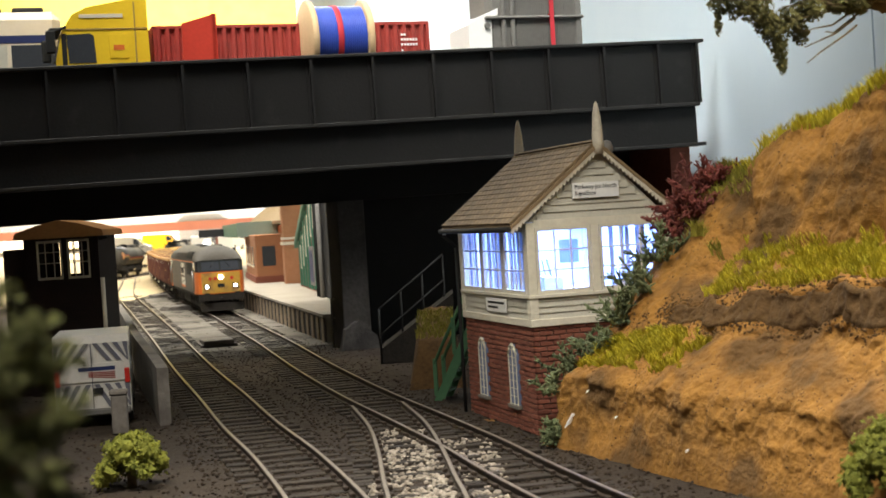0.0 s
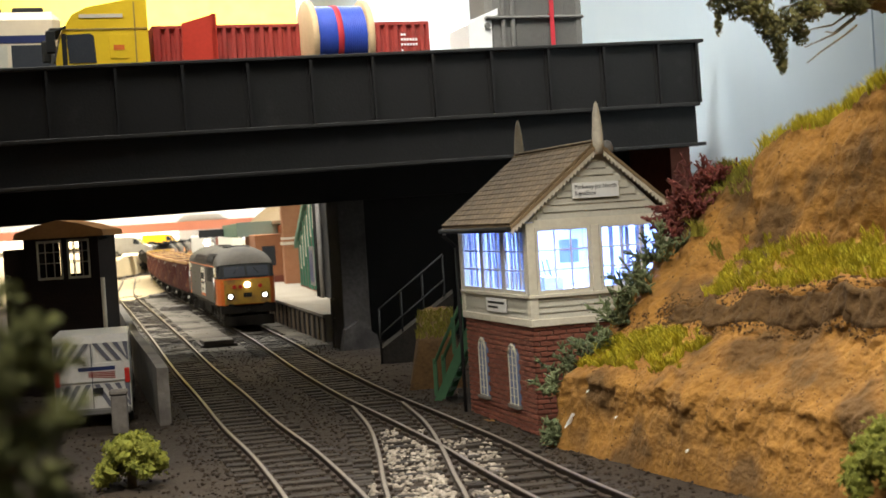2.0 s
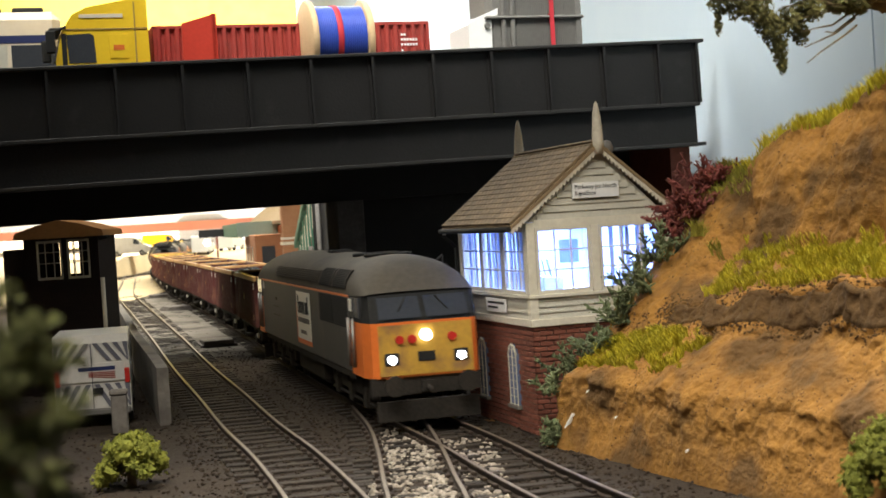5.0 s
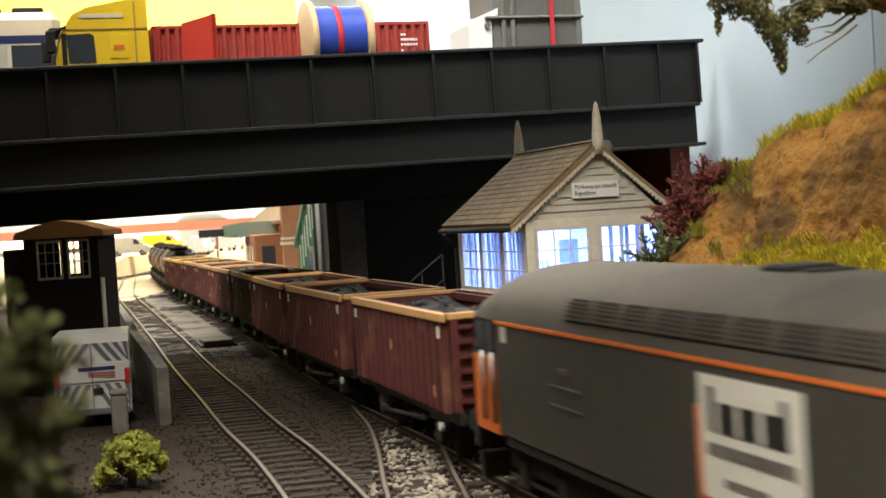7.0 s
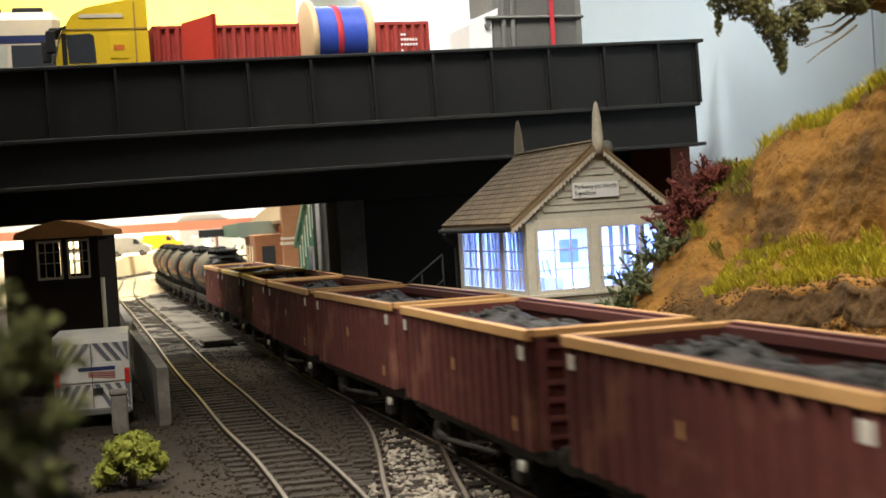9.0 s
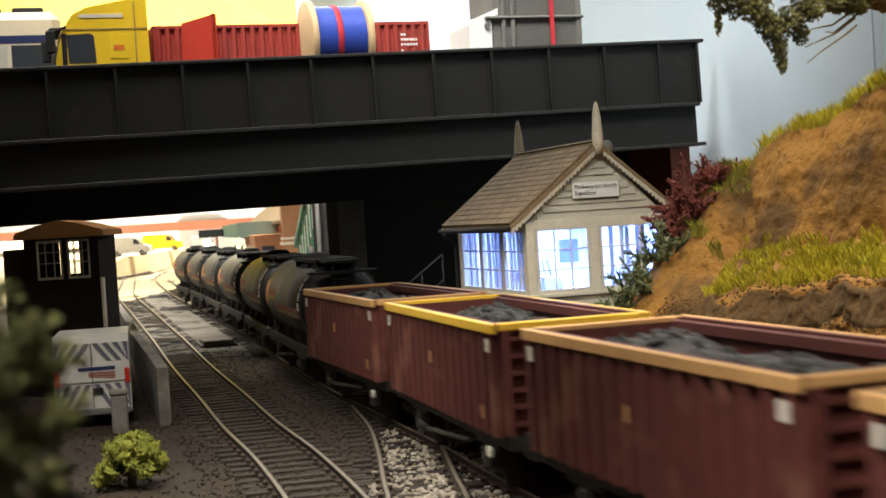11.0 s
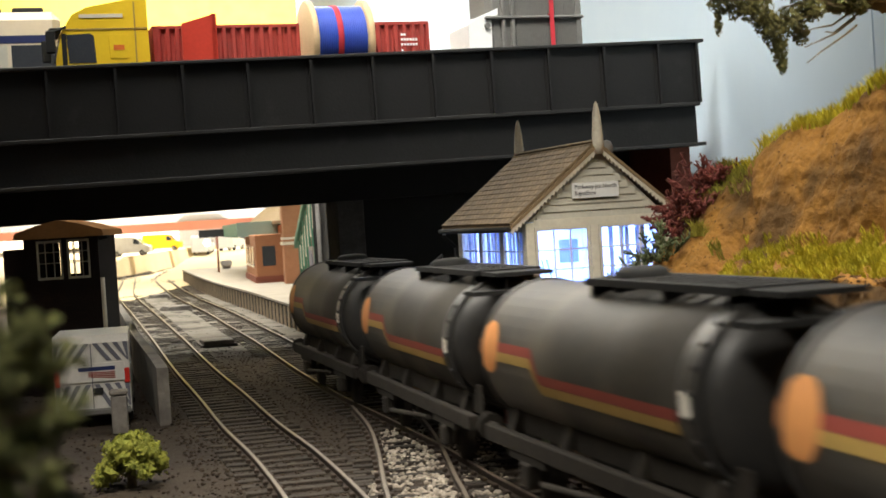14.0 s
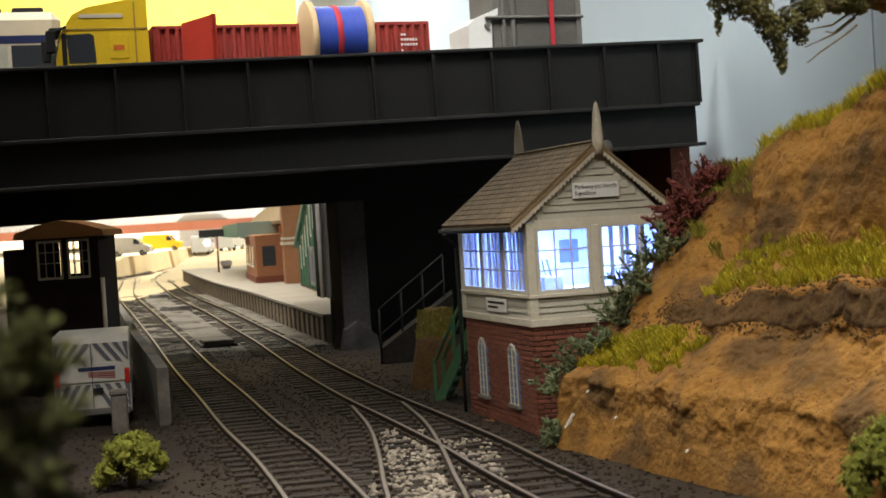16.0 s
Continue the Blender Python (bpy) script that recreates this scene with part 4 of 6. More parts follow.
def build_wagon(rim, seed, label):
    t = thing("open_wagon", place(0, 0), label, "wagon", "coal wagons of the train")
    a, b, h, z0, z1 = 0.7, 9.0, 1.24, 1.12, 2.9
    body = part("body", Shape().box(a, b, -h, h, z0, z0 + 0.1), MAROON, t, "maroon steel box body")
    for s in (-1, 1):
        part("side_wall", Shape().box(a, b, min(s * h, s * (h - 0.07)), max(s * h, s * (h - 0.07)), z0 + 0.1, z1), MAROON, body, "maroon ribbed steel side")
        part("inner_lip", Shape().box(a + 0.07, b - 0.07, min(s * (h - 0.07), s * (h - 0.16)), max(s * (h - 0.07), s * (h - 0.16)), z1 - 0.16, z1 + 0.03, 0.02), MAROON, body)
    for x in (a, b - 0.07):
        part("end_wall", Shape().box(x, x + 0.07, -h + 0.07, h - 0.07, z0 + 0.1, z1), MAROON, body)
    n = 16
    for s in (-1, 1):
        for i in range(n):
            x = a + 0.12 + (b - a - 0.24) * i / (n - 1)
            y0, y1 = sorted((s * h, s * (h + 0.13)))
            part("rib", Shape().prism([(x - 0.14, y0 if s > 0 else y1), (x - 0.07, y1 if s > 0 else y0), (x + 0.07, y1 if s > 0 else y0), (x + 0.13, y0 if s > 0 else y1)], z0 - 0.02, z1 - 0.1, "z"), MAROON, body)
        part("rim", Shape().box(a - 0.08, b + 0.08, min(s * (h + 0.05), s * (h + 0.15)), max(s * (h + 0.05), s * (h + 0.15)), z1 - 0.1, z1 + 0.08, 0.02), rim, body, "pale top rim")
        part("top_rail", Shape().box(a - 0.06, b + 0.06, min(s * (h - 0.06), s * (h + 0.05)), max(s * (h - 0.06), s * (h + 0.05)), z1, z1 + 0.07), MAROON, body)
        y0, y1 = sorted((s * (h + 0.125), s * (h + 0.14)))
        for x, zz, ww in ((a + 0.12, 2.5, 0.2), (b - 0.36, 2.5, 0.16), (a + 0.7, 1.35, 0.08), (5.0, 2.0, 0.08)):
            part("data_label", Shape().box(x, x + ww, y0, y1, zz, zz + 0.22), RIM_TAN if zz < 2.2 else PANEL_WHITE, body, "small pale label")
        part("solebar", Shape().box(a - 0.1, b + 0.1, min(s * 1.0, s * 1.14), max(s * 1.0, s * 1.14), 0.86, 1.12, 0.02), UNDER, t)
        part("brake_lever", Shape().rod((3.0, s * 1.22, 0.75), (6.3, s * 1.22, 0.55), 0.05, 6).rod((6.3, s * 1.22, 0.55), (7.0, s * 1.22, 0.6), 0.06, 6), UNDER, t)
        part("brake_wheel", Shape().rod((1.6, s * 1.2, 0.75), (1.6, s * 1.28, 0.75), 0.09, 12), PANEL_WHITE, t, "pale brake handle end")
        for x in (2.3, 7.5):
            part("axle_guard", Shape().prism([(x - 0.5, 0.88), (x + 0.5, 0.88), (x + 0.2, 0.35), (x - 0.2, 0.35)], s * 0.86, s * 0.98, "y").box(x - 0.2, x + 0.2, min(s * 0.95, s * 1.15), max(s * 0.95, s * 1.15), 0.35, 0.75, 0.04).box(x - 0.75, x + 0.75, min(s * 0.98, s * 1.1), max(s * 0.98, s * 1.1), 0.76, 0.86), UNDER, t)
    for x0 in (a - 0.08, b - 0.06):
        part("rim", Shape().box(x0, x0 + 0.14, -h - 0.02, h + 0.02, z1 - 0.06, z1 + 0.076, 0.02), rim, body, "pale top rim")
    for x0, s in ((a, -1), (b, 1)):
        for i in range(6):
            z = z0 + 0.15 + i * 0.28
            part("end_rib", Shape().box(min(x0, x0 + s * 0.08), max(x0, x0 + s * 0.08), -h + 0.03, h - 0.03, z, z + 0.07), MAROON, body)
        for y in (-h + 0.1, 0, h - 0.1):
            part("end_post", Shape().box(min(x0, x0 + s * 0.1), max(x0, x0 + s * 0.1), y - 0.07, y + 0.07, z0, z1 - 0.06), MAROON, body)
        buffers(t, x0 + s * 0.06, s)
    for x in (2.3, 7.5):
        wheelset(t, x)
    part("brake_gear", Shape().box(3.4, 6.6, -0.5, 0.5, 0.5, 0.9).rod((4, -1, 0.7), (4, 1, 0.7), 0.1, 8).rod((6.0, -0.9, 0.65), (6.0, 0.9, 0.65), 0.14, 10), UNDER, t)
    r = random.Random(seed)
    rows = []
    for i in range(46):
        x = a + 0.08 + (b - a - 0.16) * i / 45
        row = []
        for j in range(16):
            y = -h + 0.08 + (2 * h - 0.16) * j / 15
            e = min(1, min(x - a, b - x) / 0.9) * min(1, (h - abs(y)) / 0.75)
            row.append((x, y, 2.28 + 0.62 * e * (0.75 + 0.5 * noise.noise((x * 0.7 + seed, y, seed * 3.0))) + 0.1 * noise.noise((x * 4, y * 4, seed)) + r.uniform(-0.03, 0.03)))
        rows.append(row)
    c = Shape().sheet(rows, False)
    for i in range(260):
        x, y = r.uniform(a + 0.4, b - 0.4), r.uniform(-h + 0.25, h - 0.25)
        e = min(1, min(x - a, b - x) / 0.9) * min(1, (h - abs(y)) / 0.75)
        c.lump((x, y, 2.28 + 0.62 * e * (0.75 + 0.5 * noise.noise((x * 0.7 + seed, y, seed * 3.0)))), r.uniform(0.05, 0.12), i)
    load = part("coal_load", c, COAL, t, "heaped black coal load")
    load["kind"] = "stuff"
    return t


def build_tank():
    t = thing("tank_wagon", place(0, 0), "grimy dark grey tank wagon with red and yellow stripe", "wagon", "tank wagons of the train")
    a, b, zc, r = 1.12, 9.7, 2.36, 1.22
    prof = [(0.05, a - 0.14), (0.5, a - 0.12), (0.9, a - 0.05), (1.12, a + 0.08), (r, a + 0.25)]
    back = [(rr, b + a - h) for rr, h in prof[::-1]]
    barrel = part("barrel", Shape().turned([(r, a + 0.25), (r, 4.0), (r * 1.0, 6.0), (r, b - 0.25)], 40, Matrix.Translation((0, 0, zc)), "x"), TANK_GREY, t, "grimy grey barrel")
    part("tank_end", Shape().turned(prof, 40, Matrix.Translation((0, 0, zc)), "x"), TANK_END, barrel, "black domed end")
    part("tank_end", Shape().turned(back, 40, Matrix.Translation((0, 0, zc)), "x"), TANK_GREY, barrel)
    for x in (a + 0.25, b - 0.25):
        part("end_seam", Shape().turned([(r, x - 0.05), (r + 0.03, x - 0.04), (r + 0.03, x + 0.04), (r, x + 0.05)], 40, Matrix.Translation((0, 0, zc)), "x"), TANK_END, barrel)

    part("end_band", Shape().turned([(r + 0.004, a + 0.25), (r + 0.006, a + 0.3), (r + 0.006, a + 0.72), (r, a + 0.74)], 40, Matrix.Translation((0, 0, zc)), "x"), TANK_END, barrel, "black band round the tank's front")
    bolt = Shape().box(-0.035, 0.035, -0.035, 0.035, 0, 0.06, 0.01).data("bolt", TANK_END)
    for i in range(26):
        an = math.pi * 2 * i / 26
        ob = new("bolt", bolt)
        ob.parent = barrel
        ob.matrix_basis = place(a + 0.31, (r + 0.02) * math.sin(an), zc + (r + 0.02) * math.cos(an), 0, -math.degrees(an))

    def band(s, x0, x1, z00, z01, z10, z11, m, name, lab):
        rows = []
        for i in range(9):
            u = i / 8
            x = x0 + (x1 - x0) * u
            lo, hi = z00 + (z10 - z00) * u, z01 + (z11 - z01) * u
            rows.append([(x, s * math.sqrt(max(0.01, (r + 0.012) ** 2 - (z - zc) ** 2)), z) for z in np.linspace(lo, hi, 5)])
        part(name, Shape().sheet(rows), m, barrel, lab)

    for s in (-1, 1):
        hi, lo = 2.36, 1.98
        for m, o, lab in ((STRIPE_RED, 0.13, "dull red stripe"), (STRIPE_YELLOW, -0.03, "dull yellow stripe")):
            band(s, 9.2, 7.1, hi + o, hi + o + 0.155, hi + o, hi + o + 0.155, m, "stripe", lab)
            band(s, 7.1, 6.75, hi + o, hi + o + 0.155, lo + o, lo + o + 0.155, m, "stripe", lab)
            band(s, 6.75, 1.9, lo + o, lo + o + 0.155, lo + o, lo + o + 0.155, m, "stripe", lab)
        rows = []
        for i in range(13):
            x = 8.65 + 0.9 * i / 12
            hh = 0.42 * math.sqrt(max(0, 1 - ((x - 9.1) / 0.46) ** 2)) + 0.01
            rows.append([(x, s * math.sqrt((r + 0.02) ** 2 - (z - zc) ** 2), z) for z in np.linspace(2.54 - hh, 2.54 + hh, 7)])
        part("badge", Shape().sheet(rows), BADGE, barrel, "plain faded orange badge")
        y = s * math.sqrt((r + 0.03) ** 2 - 0.15 ** 2)
        part("data_label", Shape().box(1.5, 1.74, min(y, y - s * 0.04), max(y, y - s * 0.04), 2.2, 2.5), PANEL_WHITE, barrel, "small white label")
        part("solebar", Shape().box(0.6, 9.9, min(s * 0.95, s * 1.12), max(s * 0.95, s * 1.12), 0.86, 1.14, 0.02), UNDER, t)
        for x in (2.6, 7.9):
            part("axle_guard", Shape().prism([(x - 0.55, 0.88), (x + 0.55, 0.88), (x + 0.2, 0.35), (x - 0.2, 0.35)], s * 0.86, s * 0.98, "y").box(x - 0.2, x + 0.2, min(s * 0.95, s * 1.15), max(s * 0.95, s * 1.15), 0.35, 0.75, 0.04).box(x - 0.85, x + 0.85, min(s * 0.98, s * 1.1), max(s * 0.98, s * 1.1), 0.74, 0.86), UNDER, t)
        part("frame_plate", Shape().box(0.9, 9.6, min(s * 0.74, s * 0.8), max(s * 0.74, s * 0.8), 1.1, 1.62), UNDER, t)
        part("brake_lever", Shape().rod((3.4, s * 1.2, 0.8), (6.9, s * 1.2, 0.55), 0.05, 6), UNDER, t)
    for x in (1.6, 3.8, 6.5, 8.9):
        part("saddle", Shape().prism([(-1.0, 1.12), (1.0, 1.12), (0.85, 1.5), (0, 1.25), (-0.85, 1.5)], x - 0.15, x + 0.15, "x"), UNDER, t)
    deck = Shape().box(1.3, 6.0, -0.66, -0.5, 3.62, 3.72).box(1.3, 6.0, 0.5, 0.66, 3.62, 3.72)
    for i in range(9):
        deck.box(1.3 + i * 0.55, 1.6 + i * 0.55, -0.6, 0.6, 3.67, 3.72)
    for x in (1.6, 3.4, 5.9):
        deck.box(x - 0.05, x + 0.05, -0.6, 0.6, 3.4, 3.68)
    part("walkway", deck, BLACK, t, "dark top walkway")
    part("manhole", Shape().turned([(0.42, 3.5), (0.42, 3.8), (0.3, 3.86), (0.05, 3.88)], 20, Matrix.Translation((5.4, 0, 0))), BLACK, t)
    part("end_platform", Shape().box(0.3, 1.4, -0.55, 0.55, 3.62, 3.69).box(0.2, 0.8, -1.0, 1.0, 3.3, 3.38), BLACK, t)
    lad = Shape()
    for y in (-0.3, 0.3):
        lad.rod((0.45, y, 1.1), (0.45, y, 3.6), 0.04, 6)
    for i in range(9):
        lad.rod((0.45, -0.3, 1.3 + i * 0.26), (0.45, 0.3, 1.3 + i * 0.26), 0.03, 5)
    part("ladder", lad, BLACK, t)
    buffers(t, 0.62, -1)
    buffers(t, 9.9, 1)
    for x in (2.6, 7.9):
        wheelset(t, x)
    part("brake_gear", Shape().box(3.8, 6.6, -0.5, 0.5, 0.5, 0.95).rod((5.2, -1, 0.7), (5.2, 1, 0.7), 0.16, 10), UNDER, t)
    return t


loco = build_loco()
TRAIN.append((loco, 0.0, LOCO_LEN, 5.8))
wagon = build_wagon(RIM_TAN, 1, "maroon ribbed open box wagon with tan rim and coal")
bright = build_wagon(RIM_YELLOW, 5, "maroon ribbed open box wagon with bright yellow rim")
tank = build_tank()
for i in range(9):
    w = wagon if i == 0 else bright if i == 7 else copy_thing(wagon, place(0, 0))
    TRAIN.append((w, LOCO_LEN + i * WAGON_PITCH, WAGON_PITCH, 2.6))
for i in range(6):
    w = tank if i == 0 else copy_thing(tank, place(0, 0))
    TRAIN.append((w, LOCO_LEN + 9 * WAGON_PITCH + i * TANK_PITCH, TANK_PITCH, 2.6))
# ---- lorries and loads on the bridge ----
LORRY_YELLOW = mat("yellow_lorry_paint", (0.88, 0.6, 0.03), (0.82, 0.54, 0.025), 0.35, scale=0.6, fine=8, bump=0.02, spec=0.5)
BOX_RED = mat("red_container_paint", (0.36, 0.05, 0.038), (0.28, 0.04, 0.032), 0.6, scale=0.7, fine=8, bump=0.06, stain=(0.22, 0.05, 0.04), stain_at=0.66)
BRIGHT_RED = mat("bright_red_board", (0.68, 0.06, 0.035), (0.58, 0.05, 0.03), 0.5, scale=0.8, fine=8, bump=0.03)
PLY = mat("pale_plywood", (0.72, 0.52, 0.3), (0.6, 0.42, 0.23), 0.7, scale=1.5, fine=12, bump=0.15)
CABLE = mat("blue_cable", (0.05, 0.1, 0.5), (0.035, 0.075, 0.4), 0.4, scale=2, fine=12, bump=0.05)
STRAP = mat("red_strap", (0.55, 0.035, 0.05), (0.45, 0.03, 0.04), 0.6, bump=0.05)
MOULD = mat("grey_moulding", (0.17, 0.165, 0.15), (0.13, 0.125, 0.115), 0.6, scale=0.8, fine=9, bump=0.08)
COACH_CREAM = mat("cream_coach_paint", (0.72, 0.64, 0.5), (0.66, 0.58, 0.45), 0.4, bump=0.02)
COACH_BLUE = mat("navy_stripe", (0.03, 0.04, 0.12), (0.025, 0.035, 0.1), 0.4, bump=0.02)
TYRE = mat("tyre_rubber", (0.02, 0.02, 0.02), (0.03, 0.03, 0.03), 0.85, bump=0.1)
ROAD = 8.9


def road_place(t, d, z=ROAD):
    return place(*on_bridge(t, d, z), BRIDGE_TURN)


def road_wheels(t, xs, y0, y1, r=0.5):
    for x in xs:
        for y in (y0, y1):
            w = part("wheel", Shape().rod((x, y - 0.14, r), (x, y + 0.14, r), r, 18), TYRE, t)
            part("rim", Shape().rod((x, y - 0.15, r), (x, y + 0.15, r), r * 0.55, 14), STEEL, w)


def corrugated(x0, x1, y0, y1, z0, z1, pitch=0.36):
    """A corrugated box standing on z0."""
    pts = []

    def run(a, b, fixed, axis, out):
        n = max(2, int(abs(b - a) / pitch))
        for i in range(n):
            for u, o in ((0.0, 0), (0.18, 1), (0.5, 1), (0.68, 0)):
                p = a + (b - a) * (i + u) / n
                pts.append((p, fixed + out * o * 0.11) if axis == "x" else (fixed + out * o * 0.11, p))

    run(x0, x1, y0, "x", -1)
    run(y0, y1, x1, "y", 1)
    run(x1, x0, y1, "x", 1)
    run(y1, y0, x0, "y", -1)
    s = Shape().prism(pts, z0, z1, "z")
    return s


def flatbed(t, x0, x1, z, wheels):
    part("trailer_bed", Shape().box(x0, x1, -1.2, 1.2, z - 0.25, z, 0.03), MOULD, t, "grey trailer bed")
    part("chassis", Shape().box(x0 + 0.2, x1 - 0.2, -0.5, 0.5, 0.5, z - 0.25), BLACK, t)
    road_wheels(t, wheels, -0.95, 0.95)


def yellow_lorry():
    t = thing("articulated_lorry", road_place(-10.0, 3.2), "yellow articulated lorry cab with sleeper, parked on the bridge", "lorry")
    c = part("cab", Shape().prism([(0.15, 0.7), (0.05, 2.0), (0.1, 2.75), (0.35, 3.75), (0.75, 4.35), (1.3, 4.62), (2.2, 4.78), (3.05, 4.95), (3.5, 4.95), (3.55, 0.7)], -1.25, 1.25, "y"), LORRY_YELLOW, t, "bright yellow sleeper cab")
    for y in (-1.262, 1.25):
        part("door_window", Shape().prism([(0.55, 2.55), (0.5, 3.6), (1.35, 3.65), (1.5, 3.55), (1.55, 2.55)], y, y + 0.012, "y"), DARK_GLASS, c, "dark side window")
        part("locker", Shape().box(2.05, 2.75, y - 0.006, y + 0.018, 2.7, 3.6, 0.004), LORRY_YELLOW, c)
        part("badge", Shape().box(2.2, 2.6, y - 0.012, y + 0.024, 3.0, 3.2), ORANGE, c, "plain orange badge")
        part("nameboard", Shape().box(1.0, 2.6, y - 0.008, y + 0.02, 4.22, 4.36), COACH_CREAM, c, "faded plain panel")
        part("seam", Shape().box(0.3, 3.5, y - 0.008, y + 0.02, 3.78, 3.83).box(3.0, 3.05, y - 0.008, y + 0.02, 2.0, 4.8), STRIPE_YELLOW, c)
        part("door_pillar", Shape().box(0.32, 0.5, y - 0.01, y + 0.022, 2.4, 3.65), BLACK, c)
    part("windscreen", Shape().prism([(0.03, 2.2), (0.08, 2.75), (0.3, 3.55), (0.34, 3.55), (0.12, 2.75), (0.07, 2.2)], -1.1, 1.1, "y"), DARK_GLASS, c)
    for y in (-1.5, 1.35):
        part("mirror", Shape().box(-0.25, 0.1, y, y + 0.16, 2.9, 3.75, 0.05), BLACK, c, "black mirror housing")
        part("mirror_arm", Shape().rod((0.05, y + 0.1, 3.7), (0.5, y * 0.85, 3.9), 0.05, 6), BLACK, c)
    part("sun_visor", Shape().box(-0.1, 0.35, -1.2, 1.2, 3.75, 3.88, 0.03), BLACK, c)
    part("chassis", Shape().box(0.2, 5.6, -0.5, 0.5, 0.5, 0.95), BLACK, t)
    road_wheels(t, (0.95, 4.6), -1.0, 1.0)


def container_trailer(t0, t1, label):
    t = thing("container_trailer", road_place(t0, 4.0), label, "trailer")
    n = t1 - t0
    flatbed(t, 0, n, 1.3, (n - 3.2, n - 2.0, n - 0.8))
    box = part("container", corrugated(0.05, n - 0.05, -1.2, 1.2, 1.3, 3.86), BOX_RED, t, "dull red corrugated container")
    part("frame", Shape().box(-0.02, n + 0.02, -1.3, -1.2, 3.8, 3.92).box(-0.02, n + 0.02, 1.2, 1.3, 3.8, 3.92).box(-0.02, 0.1, -1.3, 1.3, 1.3, 3.92).box(n - 0.1, n + 0.02, -1.3, 1.3, 1.3, 3.92), BOX_RED, box)
    marks = Shape()
    for i, (w, z) in enumerate(((0.3, 3.35), (0.75, 3.15), (0.7, 2.95), (0.2, 2.7))):
        for k in range(int(w / 0.11)):
            marks.box(n - 1.2 + k * 0.12, n - 1.12 + k * 0.12, -1.335, -1.325, z, z + 0.09)
    part("markings", marks, WHITE, box, "plain white bars")


def drum_trailer():
    t = thing("drum_trailer", road_place(-4.9, 1.9), "low trailer with a bright red headboard", "trailer")
    flatbed(t, 0.2, 8.4, 1.45, (6.0, 7.2))
    part("headboard", Shape().prism([(-0.7, 1.4), (-0.7, 3.7), (0.55, 4.05), (0.55, 1.4)], 0.05, 0.2, "y", m=Matrix.Translation((0.2, -1.2, 0))).box(0.62, 0.8, -1.15, 1.1, 1.4, 4.05), BRIGHT_RED, t, "bright red headboard")
    d = thing("cable_drum", road_place(-0.5, 1.9, ROAD + 1.45), "plywood drum of blue cable under a red strap", "cable drum")
    m = Matrix.Translation((0, 0, 1.55))
    for x in (0.0, 2.2):
        part("flange", Shape().turned([(0.2, x), (1.5, x), (1.55, x + 0.03), (1.55, x + 0.22), (1.5, x + 0.25), (0.2, x + 0.25)], 40, m, "x"), PLY, d, "pale plywood flange")
    w = []
    for i in range(26):
        x = 0.25 + 1.95 * i / 26
        w += [(1.28, x), (1.34, x + 0.02), (1.34, x + 0.055), (1.28, x + 0.073)]
    part("winding", Shape().turned([(0.3, 0.25)] + w + [(0.3, 2.2)], 40, m, "x"), CABLE, d, "bright blue wound cable")
    part("strap", Shape().turned([(1.35, 1.02), (1.38, 1.03), (1.38, 1.24), (1.35, 1.25)], 40, m, "x"), STRAP, d, "red lashing strap")
    part("cradle", Shape().prism([(-1.0, 0), (1.0, 0), (0.9, 0.35), (0, 0.05), (-0.9, 0.35)], 0.4, 1.9, "x"), PLY, d)


def mould_trailer():
    t = thing("low_loader", road_place(6.2, 2.6), "white lorry with a low load bed on the bridge", "lorry")
    flatbed(t, 1.0, 6.2, 1.3, (4.2, 5.3))
    c = part("cab", Shape().prism([(-0.1, 0.5), (-0.1, 3.35), (0.2, 3.6), (1.2, 4.0), (1.2, 3.75), (0.9, 3.55), (0.85, 0.5)], -1.2, 1.2, "y"), WHITE, t, "white lorry cab")
    part("hose_reel", Shape().rod((0.7, -1.3, 3.3), (0.7, -1.2, 3.3), 0.12, 12), MOULD, c)
    g = thing("moulded_crate", road_place(6.95, 2.6, ROAD + 1.3), "ribbed grey plastic crate strapped with a red band", "crate")
    b = part("body", Shape().box(0, 4.0, -1.15, 1.15, 0, 5.2, 0.25), MOULD, g, "ribbed grey crate")
    for i in range(34):
        x = 1.25 + i * 0.08
        if 2.62 < x < 2.8:
            continue
        part("rib", Shape().box(x, x + 0.045, -1.2, -1.15, 0.1, 5.0), MOULD, b)
    for x in (0.55, 0.95):
        part("post", Shape().box(x, x + 0.2, -1.3, -1.12, 0.0, 5.1, 0.05), MOULD, b)
    part("post", Shape().box(3.8, 4.08, -1.25, 1.2, 0.0, 5.1, 0.05), MOULD, b)
    part("rim", Shape().box(-0.15, 4.15, -1.35, 1.35, 2.22, 2.36, 0.05), MOULD, b, "grey moulded lip")
    part("strap", Shape().box(2.62, 2.8, -1.39, -1.36, 0, 5.1).box(2.62, 2.8, -1.38, -1.2, 2.15, 2.42), STRAP, g, "red lashing strap")


